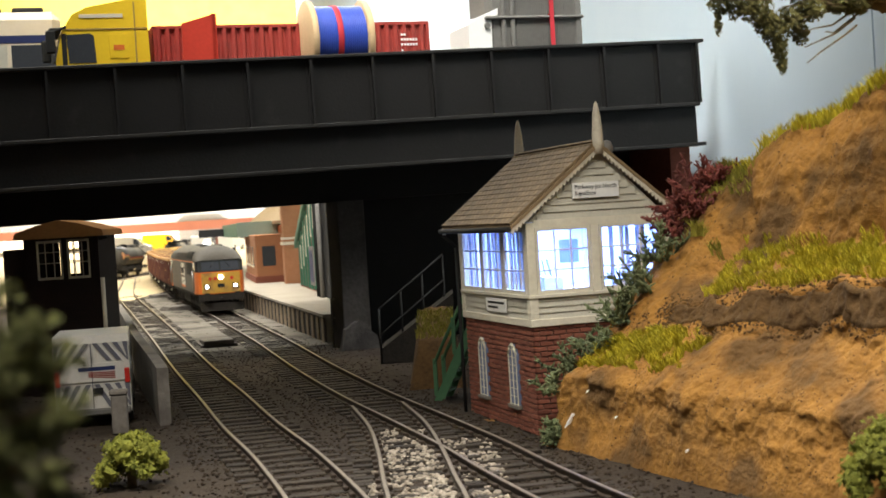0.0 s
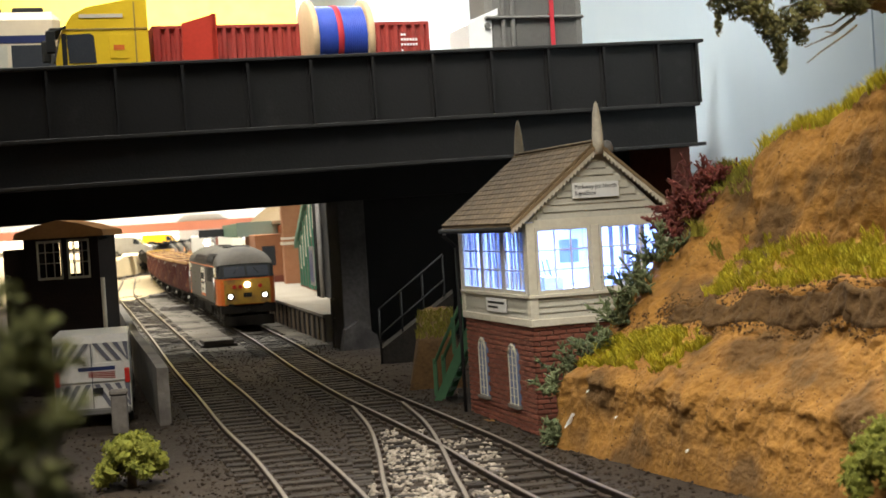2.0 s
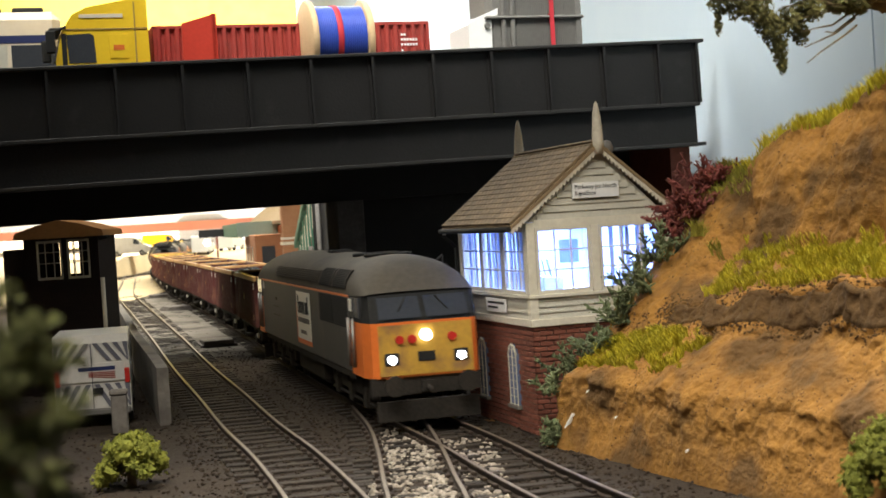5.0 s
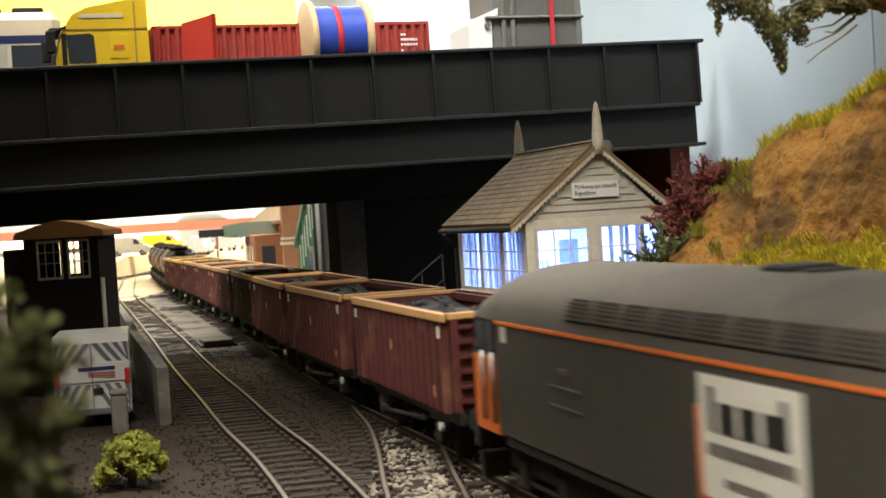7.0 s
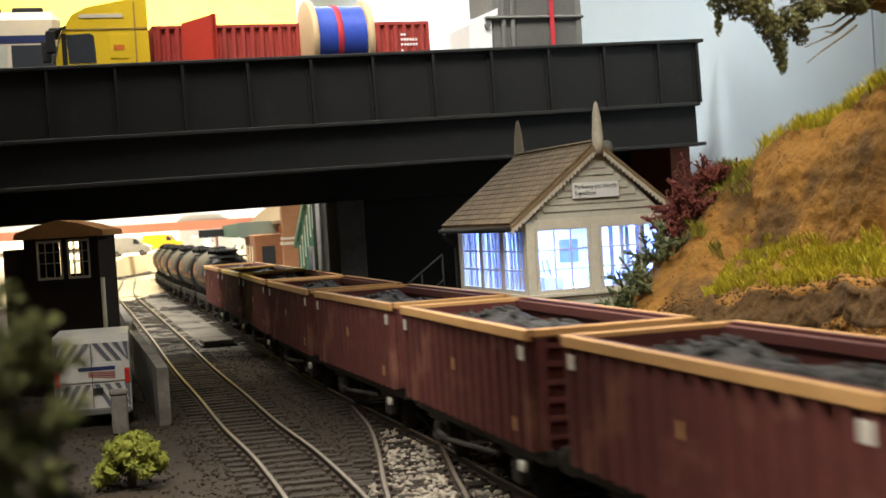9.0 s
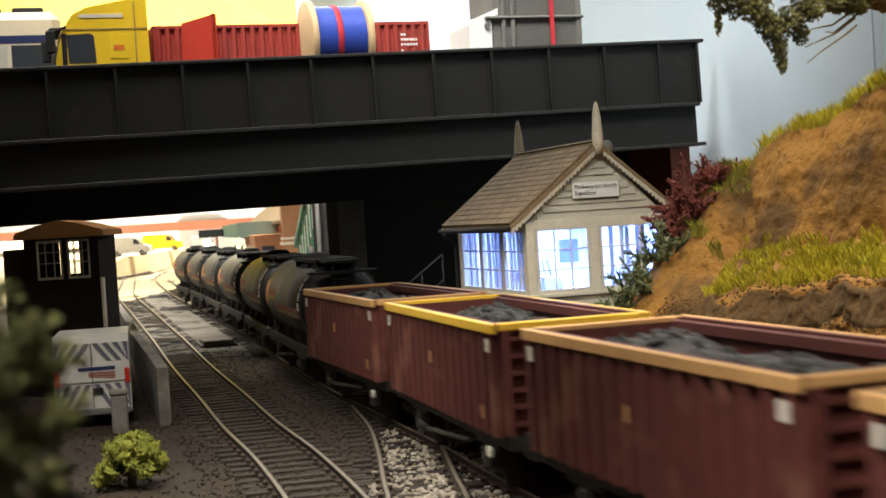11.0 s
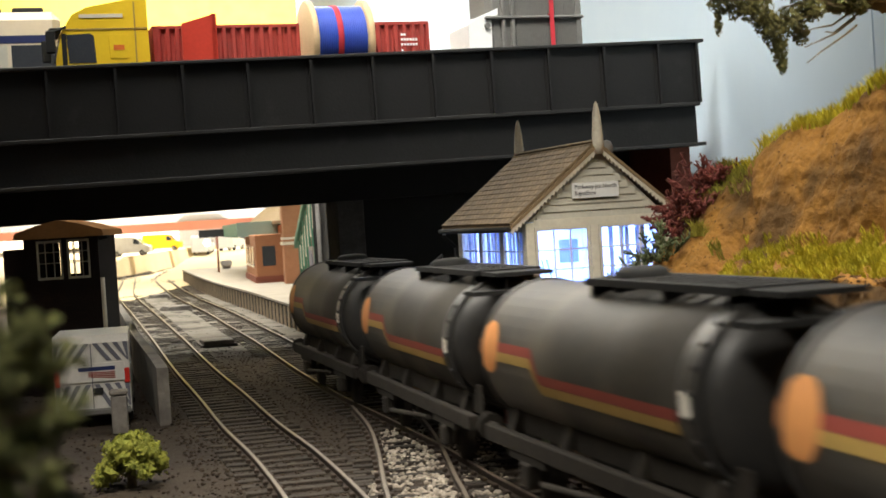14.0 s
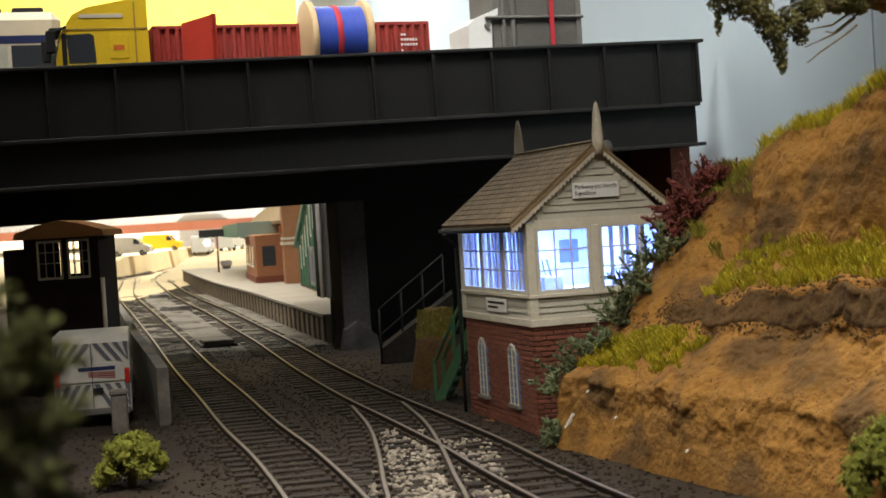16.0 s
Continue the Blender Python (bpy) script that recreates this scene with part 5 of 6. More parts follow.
def coach():
    t = thing("motor_coach", road_place(-24, 6.5), "cream coach with a navy waist stripe", "coach")
    b = part("body", Shape().box(0, 14.6, -1.25, 1.25, 0.5, 5.25, 0.35), COACH_CREAM, t, "cream coach body")
    for y in (-1.262, 1.25):
        part("stripe", Shape().box(0.3, 14.3, y, y + 0.014, 4.0, 4.3), COACH_BLUE, b, "navy stripe")
        for i in range(8):
            part("window", Shape().box(0.4 + i * 1.75, 2.0 + i * 1.75, y - 0.003, y + 0.018, 2.7, 3.92, 0.003), DARK_GLASS if i % 2 else GLASS, b)
    for i in range(3):
        part("roof_unit", Shape().box(9.6 + i * 1.6, 10.8 + i * 1.6, -0.5, 0.5, 5.22, 5.5, 0.06), BLACK, b)
    road_wheels(t, (2.5, 11.5), -1.0, 1.0)


yellow_lorry()
container_trailer(-6.2, 4.85, "red corrugated container on a trailer on the bridge")
drum_trailer()
mould_trailer()
coach()
# ---- plants ----
LEAF_DARK = mat("dark_conifer_foliage", (0.21, 0.215, 0.08), (0.12, 0.13, 0.05), 0.9, scale=2, fine=10, bump=0, island=0.6)
LEAF_OLIVE = mat("olive_leaf", (0.24, 0.22, 0.07), (0.13, 0.125, 0.04), 0.85, scale=2, fine=10, bump=0, island=0.6)
LEAF_MOSS = mat("moss_foliage", (0.2, 0.2, 0.03), (0.1, 0.115, 0.02), 0.95, scale=2, fine=10, bump=0, island=0.6)
LEAF_GREEN = mat("grey_green_sprig", (0.17, 0.2, 0.1), (0.1, 0.125, 0.06), 0.85, scale=3, fine=12, bump=0, island=0.5)
LEAF_RED = mat("dark_red_sprig", (0.24, 0.065, 0.05), (0.14, 0.04, 0.035), 0.85, scale=3, fine=12, bump=0, island=0.5)
BARK = mat("mossy_bark", (0.2, 0.155, 0.075), (0.12, 0.09, 0.05), 0.95, scale=3, fine=14, bump=0.5)
CHIP = mat("white_paper_chip", (0.85, 0.84, 0.8), (0.78, 0.77, 0.73), 0.8, bump=0.05)


def leaves(s, centre, spread, n, size, r, thin=0.6):
    """A loose puff of small bent leaves."""
    for _ in range(n):
        d = Vector((r.gauss(0, 1), r.gauss(0, 1), r.gauss(0, 1)))
        d = d / max(d.length, 0.01) * r.random() ** 0.45
        p = Vector(centre) + Vector((d.x * spread[0], d.y * spread[1], d.z * spread[2]))
        a = Vector((r.gauss(0, 1), r.gauss(0, 1), r.gauss(0, 1))).normalized()
        b = a.orthogonal().normalized()
        k = size * r.uniform(0.6, 1.3)
        c = a.cross(b) * k * 0.2
        s.add([p - a * k, p + b * k * thin + c, p + a * k, p - b * k * thin + c], [(0, 1, 2), (0, 2, 3)])


def blade(s, p, up, h, w, r):
    side = Vector((r.gauss(0, 1), r.gauss(0, 1), 0)).normalized() * w
    lean = Vector((r.gauss(0, 0.35), r.gauss(0, 0.35), 0)) * h
    tip = Vector(p) + up * h + lean
    mid = Vector(p) + up * h * 0.55 + lean * 0.35
    s.add([Vector(p) - side, Vector(p) + side, mid + side * 0.7, tip, mid - side * 0.7], [(0, 1, 2, 4), (4, 2, 3)])


def bank_grass():
    r = random.Random(21)
    bright, dull = Shape(), Shape()

    def patch(s, u0, u1, v0, v1, n, h, keep=1.0):
        made = 0
        while made < n:
            made += 1
            u, v = r.uniform(u0, u1), r.uniform(v0, v1)
            e = min(u - u0, u1 - u) / (u1 - u0) * 2
            f = min(v - v0, v1 - v) / (v1 - v0) * 2
            if 1.5 * noise.noise((u * 1.9, v * 26, 2.2)) + 0.8 * noise.noise((u * 6, v * 80, 4.4)) + 1.5 * min(e, f) < 0.35:
                continue
            p = bank_at(u, v)
            blade(s, p, Vector((-0.25, -0.25, 0.94)), h * r.uniform(0.5, 1.2), 0.014, r)

    patch(bright, 0.1, 4.1, 0.2, 0.335, 9000, 0.15)
    patch(bright, 2.6, 9.5, 0.46, 0.635, 12000, 0.15)
    patch(bright, 1.5, 9.0, 0.79, 0.86, 7500, 0.28)
    patch(dull, -0.6, 2.6, 0.72, 0.83, 1500, 0.2)
    patch(dull, 1.7, 2.4, 0.55, 0.62, 260, 0.24)
    solid("bank_grass", bright, GRASS, "yellow-green static grass on the bank's ledges", "grass", "stuff")
    solid("bank_tufts", dull, GRASS_DULL, "duller green grass tufts on the bank", "grass", "stuff")
    for u, v, n in ((1.05, 0.8, 260), (1.45, 0.6, 160)):
        t = Shape()
        c = bank_at(u, v)
        for _ in range(n):
            blade(t, c + Vector((r.gauss(0, 0.09), r.gauss(0, 0.09), -0.03)), Vector((-0.15, -0.2, 1)), r.uniform(0.2, 0.42), 0.011, r)
        tagged(new("grass_tuft", t.data("grass_tuft", GRASS_DULL)), "long green grass tuft growing on the bank", "grass", "long tufts on the bank")
    crumbs = Shape()
    for i in range(2600):
        u, v = r.uniform(-0.6, 9.5), r.uniform(0.02, 0.82)
        if noise.noise((u * 0.9, v * 9, 8.1)) < -0.05:
            continue
        band = 1.7 if 0.33 < v < 0.45 else 1.0
        crumbs.lump(bank_at(u, v), r.uniform(0.01, 0.024) * band, i)
    # strip in dark soil colour that paints the shadow below the overhanging ledge
    ledge = Shape()
    out = Vector((-0.025, -0.015, 0.012))
    ledge.sheet([[bank_at(u, 0.36 + 0.02 * noise.noise((u * 1.7, 0, 3)) + k / 11 * (0.085 + 0.025 * noise.noise((u * 1.3, 5, 1)))) + out * (1 if 0 < k < 11 else -2) + Vector((-0.03, 0, 0)) * noise.noise((u * 9, k * 1.3, 2)) for k in range(12)] for u in np.linspace(2.2, 11, 220)])
    solid("soil_ledge", ledge, EARTH_DARK, "dark soil strip painting the overhang shadow under the grassy ledge", "soil")
    for i in range(1500):
        u = r.uniform(1.5, 9.5)
        crumbs.lump(bank_at(u, r.uniform(0.34, 0.47)), r.uniform(0.014, 0.04), i + 5000)
    solid("bank_crumbs", crumbs, EARTH_DARK, "dark crumbs of soil stuck to the bank", "soil", "stuff")
    for u, v, k in ((0.5, 0.06, 0.1), (0.56, 0.075, 0.07), (1.05, 0.13, 0.03), (2.2, 0.09, 0.025), (5.0, 0.06, 0.03)):
        p = bank_at(u, v) + Vector((-0.04, -0.04, 0))
        s = Shape().prism([(-k, -k * 0.8), (k * 0.6, k * 0.2), (k * 1.4, k), (k * 0.1, k * 0.9), (-k * 0.5, k * 0.1)], -0.02, 0.02, "y")
        c = new("paper_chip", s.data("paper_chip", CHIP))
        c.matrix_basis = place(*p, 20)
        tagged(c, "scrap of white paper stuck to the bank", "paper scrap", "scraps on the bank")


def sprig(name, p, material, r, n, height, spread, label, lean=(0, 0), size=0.06):
    """A wiry little shrub: bent stems with short side twigs."""
    t = thing(name, place(*p), label, "shrub", "shrubs beside the signal box")
    stems, leaf = Shape(), Shape()
    for _ in range(n):
        a = Vector((r.gauss(0, spread * 0.3), r.gauss(0, spread * 0.3), 0))
        d = Vector((r.gauss(lean[0], 0.5), r.gauss(lean[1], 0.5), 1.0)).normalized()
        L = height * r.uniform(0.45, 1.0)
        q = a
        for k in range(4):
            d = (d + Vector((r.gauss(0, 0.28), r.gauss(0, 0.28), r.gauss(0, 0.2)))).normalized()
            e = q + d * L / 4
            stems.rod(q, e, 0.042 - k * 0.006, 5, 0.036 - k * 0.006)
            for _ in range(4):
                b = q.lerp(e, r.random())
                f = (d + Vector((r.gauss(0, 0.8), r.gauss(0, 0.8), r.gauss(0, 0.6)))).normalized()
                stems.rod(b, b + f * 0.17, 0.027, 5, 0.014)
                leaves(leaf, b + f * 0.16, (0.07, 0.07, 0.07), 1, size * 0.8, r, 0.4)
            q = e
    part("stem", stems, material, t)
    part("foliage", leaf, material, t)
    return t


def bank_shrubs():
    r = random.Random(5)
    for u, v, h in ((0.55, 0.64, 1.0), (0.75, 0.7, 1.0), (0.35, 0.7, 0.9), (0.7, 0.77, 0.8), (0.95, 0.79, 0.6)):
        p = bank_at(u, v)
        sprig("red_shrub", p - Vector((0.1, 0.05, 0.1)), LEAF_RED, r, 10, h, 0.6, "dark red wiry shrub hanging over the bank", (-0.5, -0.1))
    for u, v, h in ((0.5, 0.42, 1.2), (0.7, 0.5, 1.1), (0.45, 0.58, 1.0)):
        p = bank_at(u, v)
        sprig("green_shrub", p - Vector((0.15, 0.1, 0.1)), LEAF_GREEN, r, 12, h, 0.6, "grey-green wiry shrub against the signal box", (-0.35, -0.1))
    for u, v, h in ((-0.35, 0.17, 0.55), (-0.1, 0.22, 0.6), (0.05, 0.27, 0.65), (0.3, 0.3, 0.6), (-0.15, 0.03, 0.35), (-0.3, 0.01, 0.3)):
        p = bank_at(u, v)
        sprig("green_shrub", p, LEAF_GREEN, r, 7, h, 0.45, "grey-green wiry shrub against the signal box", (-0.4, -0.1), 0.045)
    m = Shape()
    rows = []
    for i in range(24):
        row = []
        for j in range(24):
            x, y = -1.25 + i * 0.075, 42.3 + j * 0.22
            e = min(i, 23 - i) / 5
            f = j / 3
            row.append((x, y, BED - 0.1 + min(1, e, f) * (1.35 + 0.2 * j / 23 * 4) + 0.1 * noise.noise((x * 3, y * 3, 1))))
        rows.append(row)
    m.sheet(rows)
    solid("earth_mound", m, EARTH_DARK, "low brown earth mound behind the wooden steps", "mound")
    g = Shape()
    for _ in range(900):
        x, y = r.uniform(-0.95, 0.2), r.uniform(43.2, 46.8)
        blade(g, (x, y, 1.05 + (y - 42.3) * 0.16), Vector((0, -0.2, 1)), r.uniform(0.1, 0.18), 0.016, r)
    solid("mound_grass", g, GRASS_DULL, "dull grass on the earth mound", "grass", "stuff")


def round_bush(p, rad, h, seed, label, material):
    r = random.Random(seed)
    t = thing("bush", place(*p), label, "bush", "foam bushes by the track")
    puff = Shape()
    for i in range(80):
        a, b = r.uniform(0, 6.28), r.random() ** 0.5
        c = (math.cos(a) * b * rad * 0.8, math.sin(a) * b * rad * 0.8, h * (0.12 + 0.72 * math.sqrt(max(0, 1 - b * b)) * r.uniform(0.5, 1.1)))
        k = rad * r.uniform(0.16, 0.3)
        puff.lump(c, k * 0.8, i + seed)
        leaves(puff, c, (k, k, k * 0.9), 90, 0.045, r)
    part("foliage", puff, material, t, "clumped moss-green foam foliage")
    part("stem", Shape().rod((0, 0, -0.05), (0, 0, h * 0.4), 0.1, 6), BARK, t)


def front_tree():
    r = random.Random(31)
    t = thing("conifer", place(-2.15, 5.85, BED), "dark green conifer beside the cinder path", "tree")
    part("trunk", Shape().rod((0, 0, 0), (0, 0, 2.8), 0.12, 8, 0.08).rod((0, 0, 2.8), (0.04, 0, 4.8), 0.08, 8, 0.02), BARK, t)
    f, limb = Shape(), Shape()
    for i in range(84):
        z = 2.9 + 2.1 * i / 83
        reach = np.interp(z, (2.9, 3.8, 4.3, 4.7, 5.0), (0.78, 0.7, 0.6, 0.42, 0.1)) * r.uniform(0.8, 1.08)
        a = i * 2.4
        d = Vector((math.cos(a), math.sin(a), 0))
        limb.rod((0, 0, z - 0.1), d * reach * 0.9 + Vector((0, 0, z)), 0.022, 5, 0.008)
        for k in range(5):
            c = d * reach * (0.25 + 0.19 * k) + Vector((r.gauss(0, 0.04), r.gauss(0, 0.04), z + r.gauss(0, 0.04)))
            leaves(f, c, (0.11, 0.11, 0.09), 40, 0.032, r)
    part("limb", limb, BARK, t)
    part("foliage", f, LEAF_DARK, t, "dense dark green foliage")


def bank_tree():
    r = random.Random(14)
    base = bank_at(7.6, 0.93)
    t = thing("tree", place(*base), "gnarled tree with small olive leaves overhanging the bank", "tree")
    b = Vector(base)
    tips = []
    limb = Shape()

    def grow(a, z, rad0, rad1, n=5):
        a, z = Vector(a), Vector(z)
        q = a
        for k in range(n):
            e = a.lerp(z, (k + 1) / n) + Vector((r.gauss(0, 0.05), r.gauss(0, 0.05), r.gauss(0, 0.06))) * (k < n - 1)
            limb.rod(q, e, rad0 + (rad1 - rad0) * k / n, 7, rad0 + (rad1 - rad0) * (k + 1) / n)
            q = e

    crown = Vector((8.2, 24.6, 8.2))
    grow((0, 0, -0.2), crown - b, 0.3, 0.2)
    fork = Vector((7.9, 24.4, 7.85))
    f = Shape()
    bits = [((7.0, 23.9, 7.75), 0.09), ((6.4, 23.6, 7.8), 0.06), ((5.8, 23.4, 7.95), 0.05), ((5.25, 23.2, 8.0), 0.04), ((6.9, 24.2, 8.4), 0.06), ((7.6, 23.8, 8.7), 0.06), ((5.7, 23.6, 8.5), 0.05), ((9.4, 24.5, 8.9), 0.08), ((8.4, 25.8, 9.0), 0.08)]
    for p, rad in bits:
        grow(fork - b, Vector(p) - b, rad + 0.06, rad * 0.4)
    puffs = [(5.0, 23.2, 7.95, 0.22, 0.3), (5.3, 23.2, 7.85, 0.3, 0.3), (5.6, 23.3, 7.75, 0.3, 0.28), (5.75, 23.35, 7.5, 0.2, 0.25), (5.9, 23.4, 7.35, 0.22, 0.3), (5.95, 23.4, 7.1, 0.14, 0.25), (5.98, 23.4, 6.85, 0.08, 0.16), (6.15, 23.5, 7.55, 0.25, 0.25), (6.35, 23.6, 7.35, 0.14, 0.22), (6.5, 23.6, 7.75, 0.3, 0.25), (6.8, 23.8, 7.8, 0.25, 0.16), (5.5, 23.4, 8.25, 0.5, 0.3), (6.2, 23.6, 8.2, 0.5, 0.3), (6.9, 24.1, 8.4, 0.5, 0.3), (7.5, 23.9, 8.7, 0.5, 0.35), (7.2, 24.3, 8.9, 0.6, 0.4), (8.4, 25.6, 9.1, 0.7, 0.5), (9.3, 24.5, 9.0, 0.7, 0.5), (6.2, 23.9, 8.9, 0.6, 0.4), (4.95, 23.15, 7.55, 0.06, 0.25), (7.1, 23.9, 7.75, 0.25, 0.14), (7.4, 24.0, 8.0, 0.4, 0.2), (6.9, 23.8, 8.05, 0.4, 0.2), (5.3, 23.2, 8.1, 0.35, 0.2), (5.0, 23.1, 8.2, 0.3, 0.25)]
    for x, y, z, a, h in puffs:
        grow((fork + Vector((x, y, z))) / 2 - b + Vector((0, 0, 0.1)), Vector((x, y, z)) - b, 0.02, 0.008, 3)
        x -= 0.4 if x < 6.6 else 0.15
        leaves(f, Vector((x, y, z)) - b, (a, a, h), int(2300 * a), 0.034, r, 0.75)
    part("limb", limb, BARK, t, "mossy brown trunk and limbs")
    part("foliage", f, LEAF_OLIVE, t, "small olive-green leaves")


bank_grass()
bank_shrubs()
round_bush((-6.45, 29.0, BED), 0.78, 1.15, 3, "moss-green foam bush on the cinders", LEAF_MOSS)
round_bush((6.35, 20.6, 0.2), 0.95, 1.5, 9, "dark moss-green bush at the bank's foot", LEAF_MOSS)
front_tree()
bank_tree()
# ---- station and yard ----
BRICK_ORANGE = mat("orange_station_brick", (0.42, 0.2, 0.1), (0.34, 0.15, 0.075), 0.9, scale=2.5, fine=16, bump=0.25)
GREEN = mat("railway_green", (0.06, 0.19, 0.12), (0.045, 0.15, 0.095), 0.5, scale=1, fine=9, bump=0.05)
TEAL = mat("pale_teal_fascia", (0.3, 0.42, 0.36), (0.25, 0.36, 0.31), 0.6, scale=1, fine=9, bump=0.05)
TIMBER = mat("dark_brown_timber", (0.026, 0.014, 0.01), (0.017, 0.01, 0.008), 0.75, scale=1.5, fine=12, bump=0.2)
TAN_ROOF = mat("tan_curved_roof", (0.42, 0.2, 0.06), (0.33, 0.155, 0.05), 0.7, scale=1, fine=9, bump=0.08)
VAN_WHITE = mat("grubby_white_van", (0.66, 0.64, 0.6), (0.56, 0.54, 0.5), 0.4, scale=0.8, fine=9, bump=0.03, stain=(0.5, 0.47, 0.42), stain_at=0.62)
CHEVRON = mat("grey_chevron", (0.16, 0.16, 0.19), (0.12, 0.12, 0.15), 0.5, bump=0.03)
STAIR_GREEN = mat("stair_green_paint", (0.06, 0.15, 0.075), (0.045, 0.12, 0.06), 0.6, scale=2, fine=10, bump=0.1)
GIRDER_RED = mat("faded_red_girder", (0.42, 0.16, 0.1), (0.34, 0.125, 0.08), 0.7, scale=0.5, fine=6, bump=0.1)
YARD = mat("pale_yard_surface", (0.62, 0.5, 0.3), (0.5, 0.4, 0.24), 0.95, scale=0.3, fine=5, bump=0.2)
VAN_YELLOW = mat("yellow_van_paint", (0.85, 0.5, 0.02), (0.78, 0.45, 0.02), 0.4, bump=0.02)

SX, SY = -5.8, 74.0
STN = math.degrees(math.atan2(0.983, -0.183))  # station line: x runs away from the camera along the building fronts, -y is towards the yard wall


def on_station(e, o, z=1.0):
    return place(SX - 0.183 * e - 0.983 * o, SY + 0.983 * e - 0.183 * o, z, STN)


def opening(parent, x0, x1, z0, z1, y, glassy, framing, name="window"):
    w = part(name, Shape().box(x0, x1, y, y + 0.03, z0, z1), glassy, parent)
    part("frame", Shape().box(x0 - 0.1, x1 + 0.1, y - 0.02, y + 0.06, z0 - 0.1, z0).box(x0 - 0.1, x1 + 0.1, y - 0.02, y + 0.06, z1, z1 + 0.12).box(x0 - 0.1, x0, y - 0.02, y + 0.055, z0, z1).box(x1, x1 + 0.1, y - 0.02, y + 0.055, z0, z1), framing, w)
    return w


def station():
    # local x away from the camera, +y towards the tracks
    t = thing("station_building", on_station(0, 0), "orange brick station building with green canopy", "station building")
    part("wall", Shape().box(24, 41, -7, 0, 0, 3.9), BRICK_ORANGE, t, "orange brick wall")
    part("wall", Shape().box(41, 66, -7, -1.2, 0, 4.2), BRICK_ORANGE, t, "orange brick wall")
    part("roof", Shape().prism([(-7.4, 4.2), (-3.4, 7.2), (0.4, 4.2), (0.4, 4.0), (-3.4, 6.95), (-7.4, 4.0)], 23.6, 68, "x"), SLATE, t, "brown pitched roof")
    booth = part("booth", Shape().box(27, 40, 0.0, 2.1, 0, 3.3, 0.03), BRICK_ORANGE, t, "orange brick booth under the canopy")
    part("booth_plinth", Shape().box(26.9, 40.1, 0.0, 2.2, 0, 0.45), BRICK, booth)
    part("booth_window", Shape().box(26.95, 27.02, 0.75, 1.65, 1.15, 2.5), DARK_GLASS, booth, "dark window in the booth")
    for e in (29.5, 33, 36.5):
        part("booth_window", Shape().box(e, e + 1.6, 2.07, 2.13, 1.15, 2.5), DARK_GLASS, booth, "dark window in the booth")
        part("booth_sill", Shape().box(e - 0.1, e + 1.7, 2.1, 2.2, 1.03, 1.15), COACH_CREAM, booth)
    part("chimney", Shape().box(50, 51.6, -2.5, -1.4, 5.0, 8.4, 0.04).box(49.9, 51.7, -2.6, -1.3, 8.2, 8.5), COACH_CREAM, t, "pale chimney stack")
    p = part("pilaster", Shape().box(22.4, 24, -2.5, 0.5, 0, 5.4), BRICK_ORANGE, t, "brick pilaster with cream bands")
    part("band", Shape().box(22.3, 24.1, -2.6, 0.6, 2.55, 2.75), COACH_CREAM, p)
    part("band", Shape().box(22.35, 24.05, -2.55, 0.55, 2.9, 3.05), COACH_CREAM, p)
    part("cap", Shape().box(22.2, 24.2, -2.7, 0.7, 5.35, 5.6), COACH_CREAM, p)
    opening(t, 27.5, 32.5, 1.1, 2.7, 0.0, DARK_GLASS, BRICK_ORANGE)
    for e in (36, 39.5):
        opening(t, e, e + 1.6, 0.6, 2.3, 0.0, DARK_GLASS, COACH_CREAM)
    opening(t, 53, 56.5, 0.0, 2.9, -1.2, GREEN, COACH_CREAM, "door")
    for e in (42.5, 45, 47.5, 60):
        part("column", Shape().box(e, e + 0.9, -0.9, -0.1, 0, 3.4), BRICK, t, "red brick column")
    can = part("canopy", Shape().box(34, 62, -1.0, 2.9, 3.95, 4.15), TEAL, t, "green platform canopy")
    for i in range(36):
        e = 34 + i * 0.78
        part("valance_board", Shape().prism([(e, 4.2), (e + 0.74, 4.2), (e + 0.74, 3.3), (e + 0.37, 3.15), (e, 3.3)], 2.88, 2.96, "y"), GREEN, can)
    part("end_fascia", Shape().prism([(-1.0, 4.25), (2.95, 4.25), (2.95, 3.2), (-1.0, 3.2)], 33.88, 33.98, "x"), TEAL, can, "pale teal end fascia")
    for e in (38, 48, 58):
        part("bracket", Shape().rod((e, -0.2, 2.6), (e, 1.4, 3.95), 0.09, 6), GREEN, can)
    # covered stair of the footbridge, nearer
    s = thing("covered_stair", on_station(3.5, 0), "green and red timber covered stairway on the platform", "stairway")
    body = part("side_wall", Shape().prism([(0.0, 0), (15, 0), (15, 2.6), (3.0, 6.6), (0.0, 6.6)], -2.6, -0.1, "y"), BRICK, s, "red boarded side")
    for i in range(8):
        e = 1.0 + i * 1.75
        top = 6.3 if e < 3 else 6.3 - (e - 3) * 0.335
        part("panel_frame", Shape().box(e, e + 0.25, -0.12, 0.02, 0.1, top), GREEN, body)
        if i < 7:
            opening(body, e + 0.45, e + 1.45, max(1.2, top - 2.6), max(1.9, top - 1.0), -0.09, TEAL, COACH_CREAM)
    part("barge", Shape().prism([(0.0, 6.5), (3.0, 6.5), (15.4, 2.35), (15.4, 2.75), (3.0, 6.95), (0.0, 6.95)], -2.7, 0.12, "y"), GREEN, s, "green sloping eaves board")
    board = part("notice_board", Shape().box(0.8, 3.0, 0.3, 0.38, 0.5, 2.6, 0.02), LEADED, s, "grey notice board")
    part("poster", Shape().box(1.0, 2.8, 0.38, 0.4, 0.7, 2.4), COACH_BLUE, board)
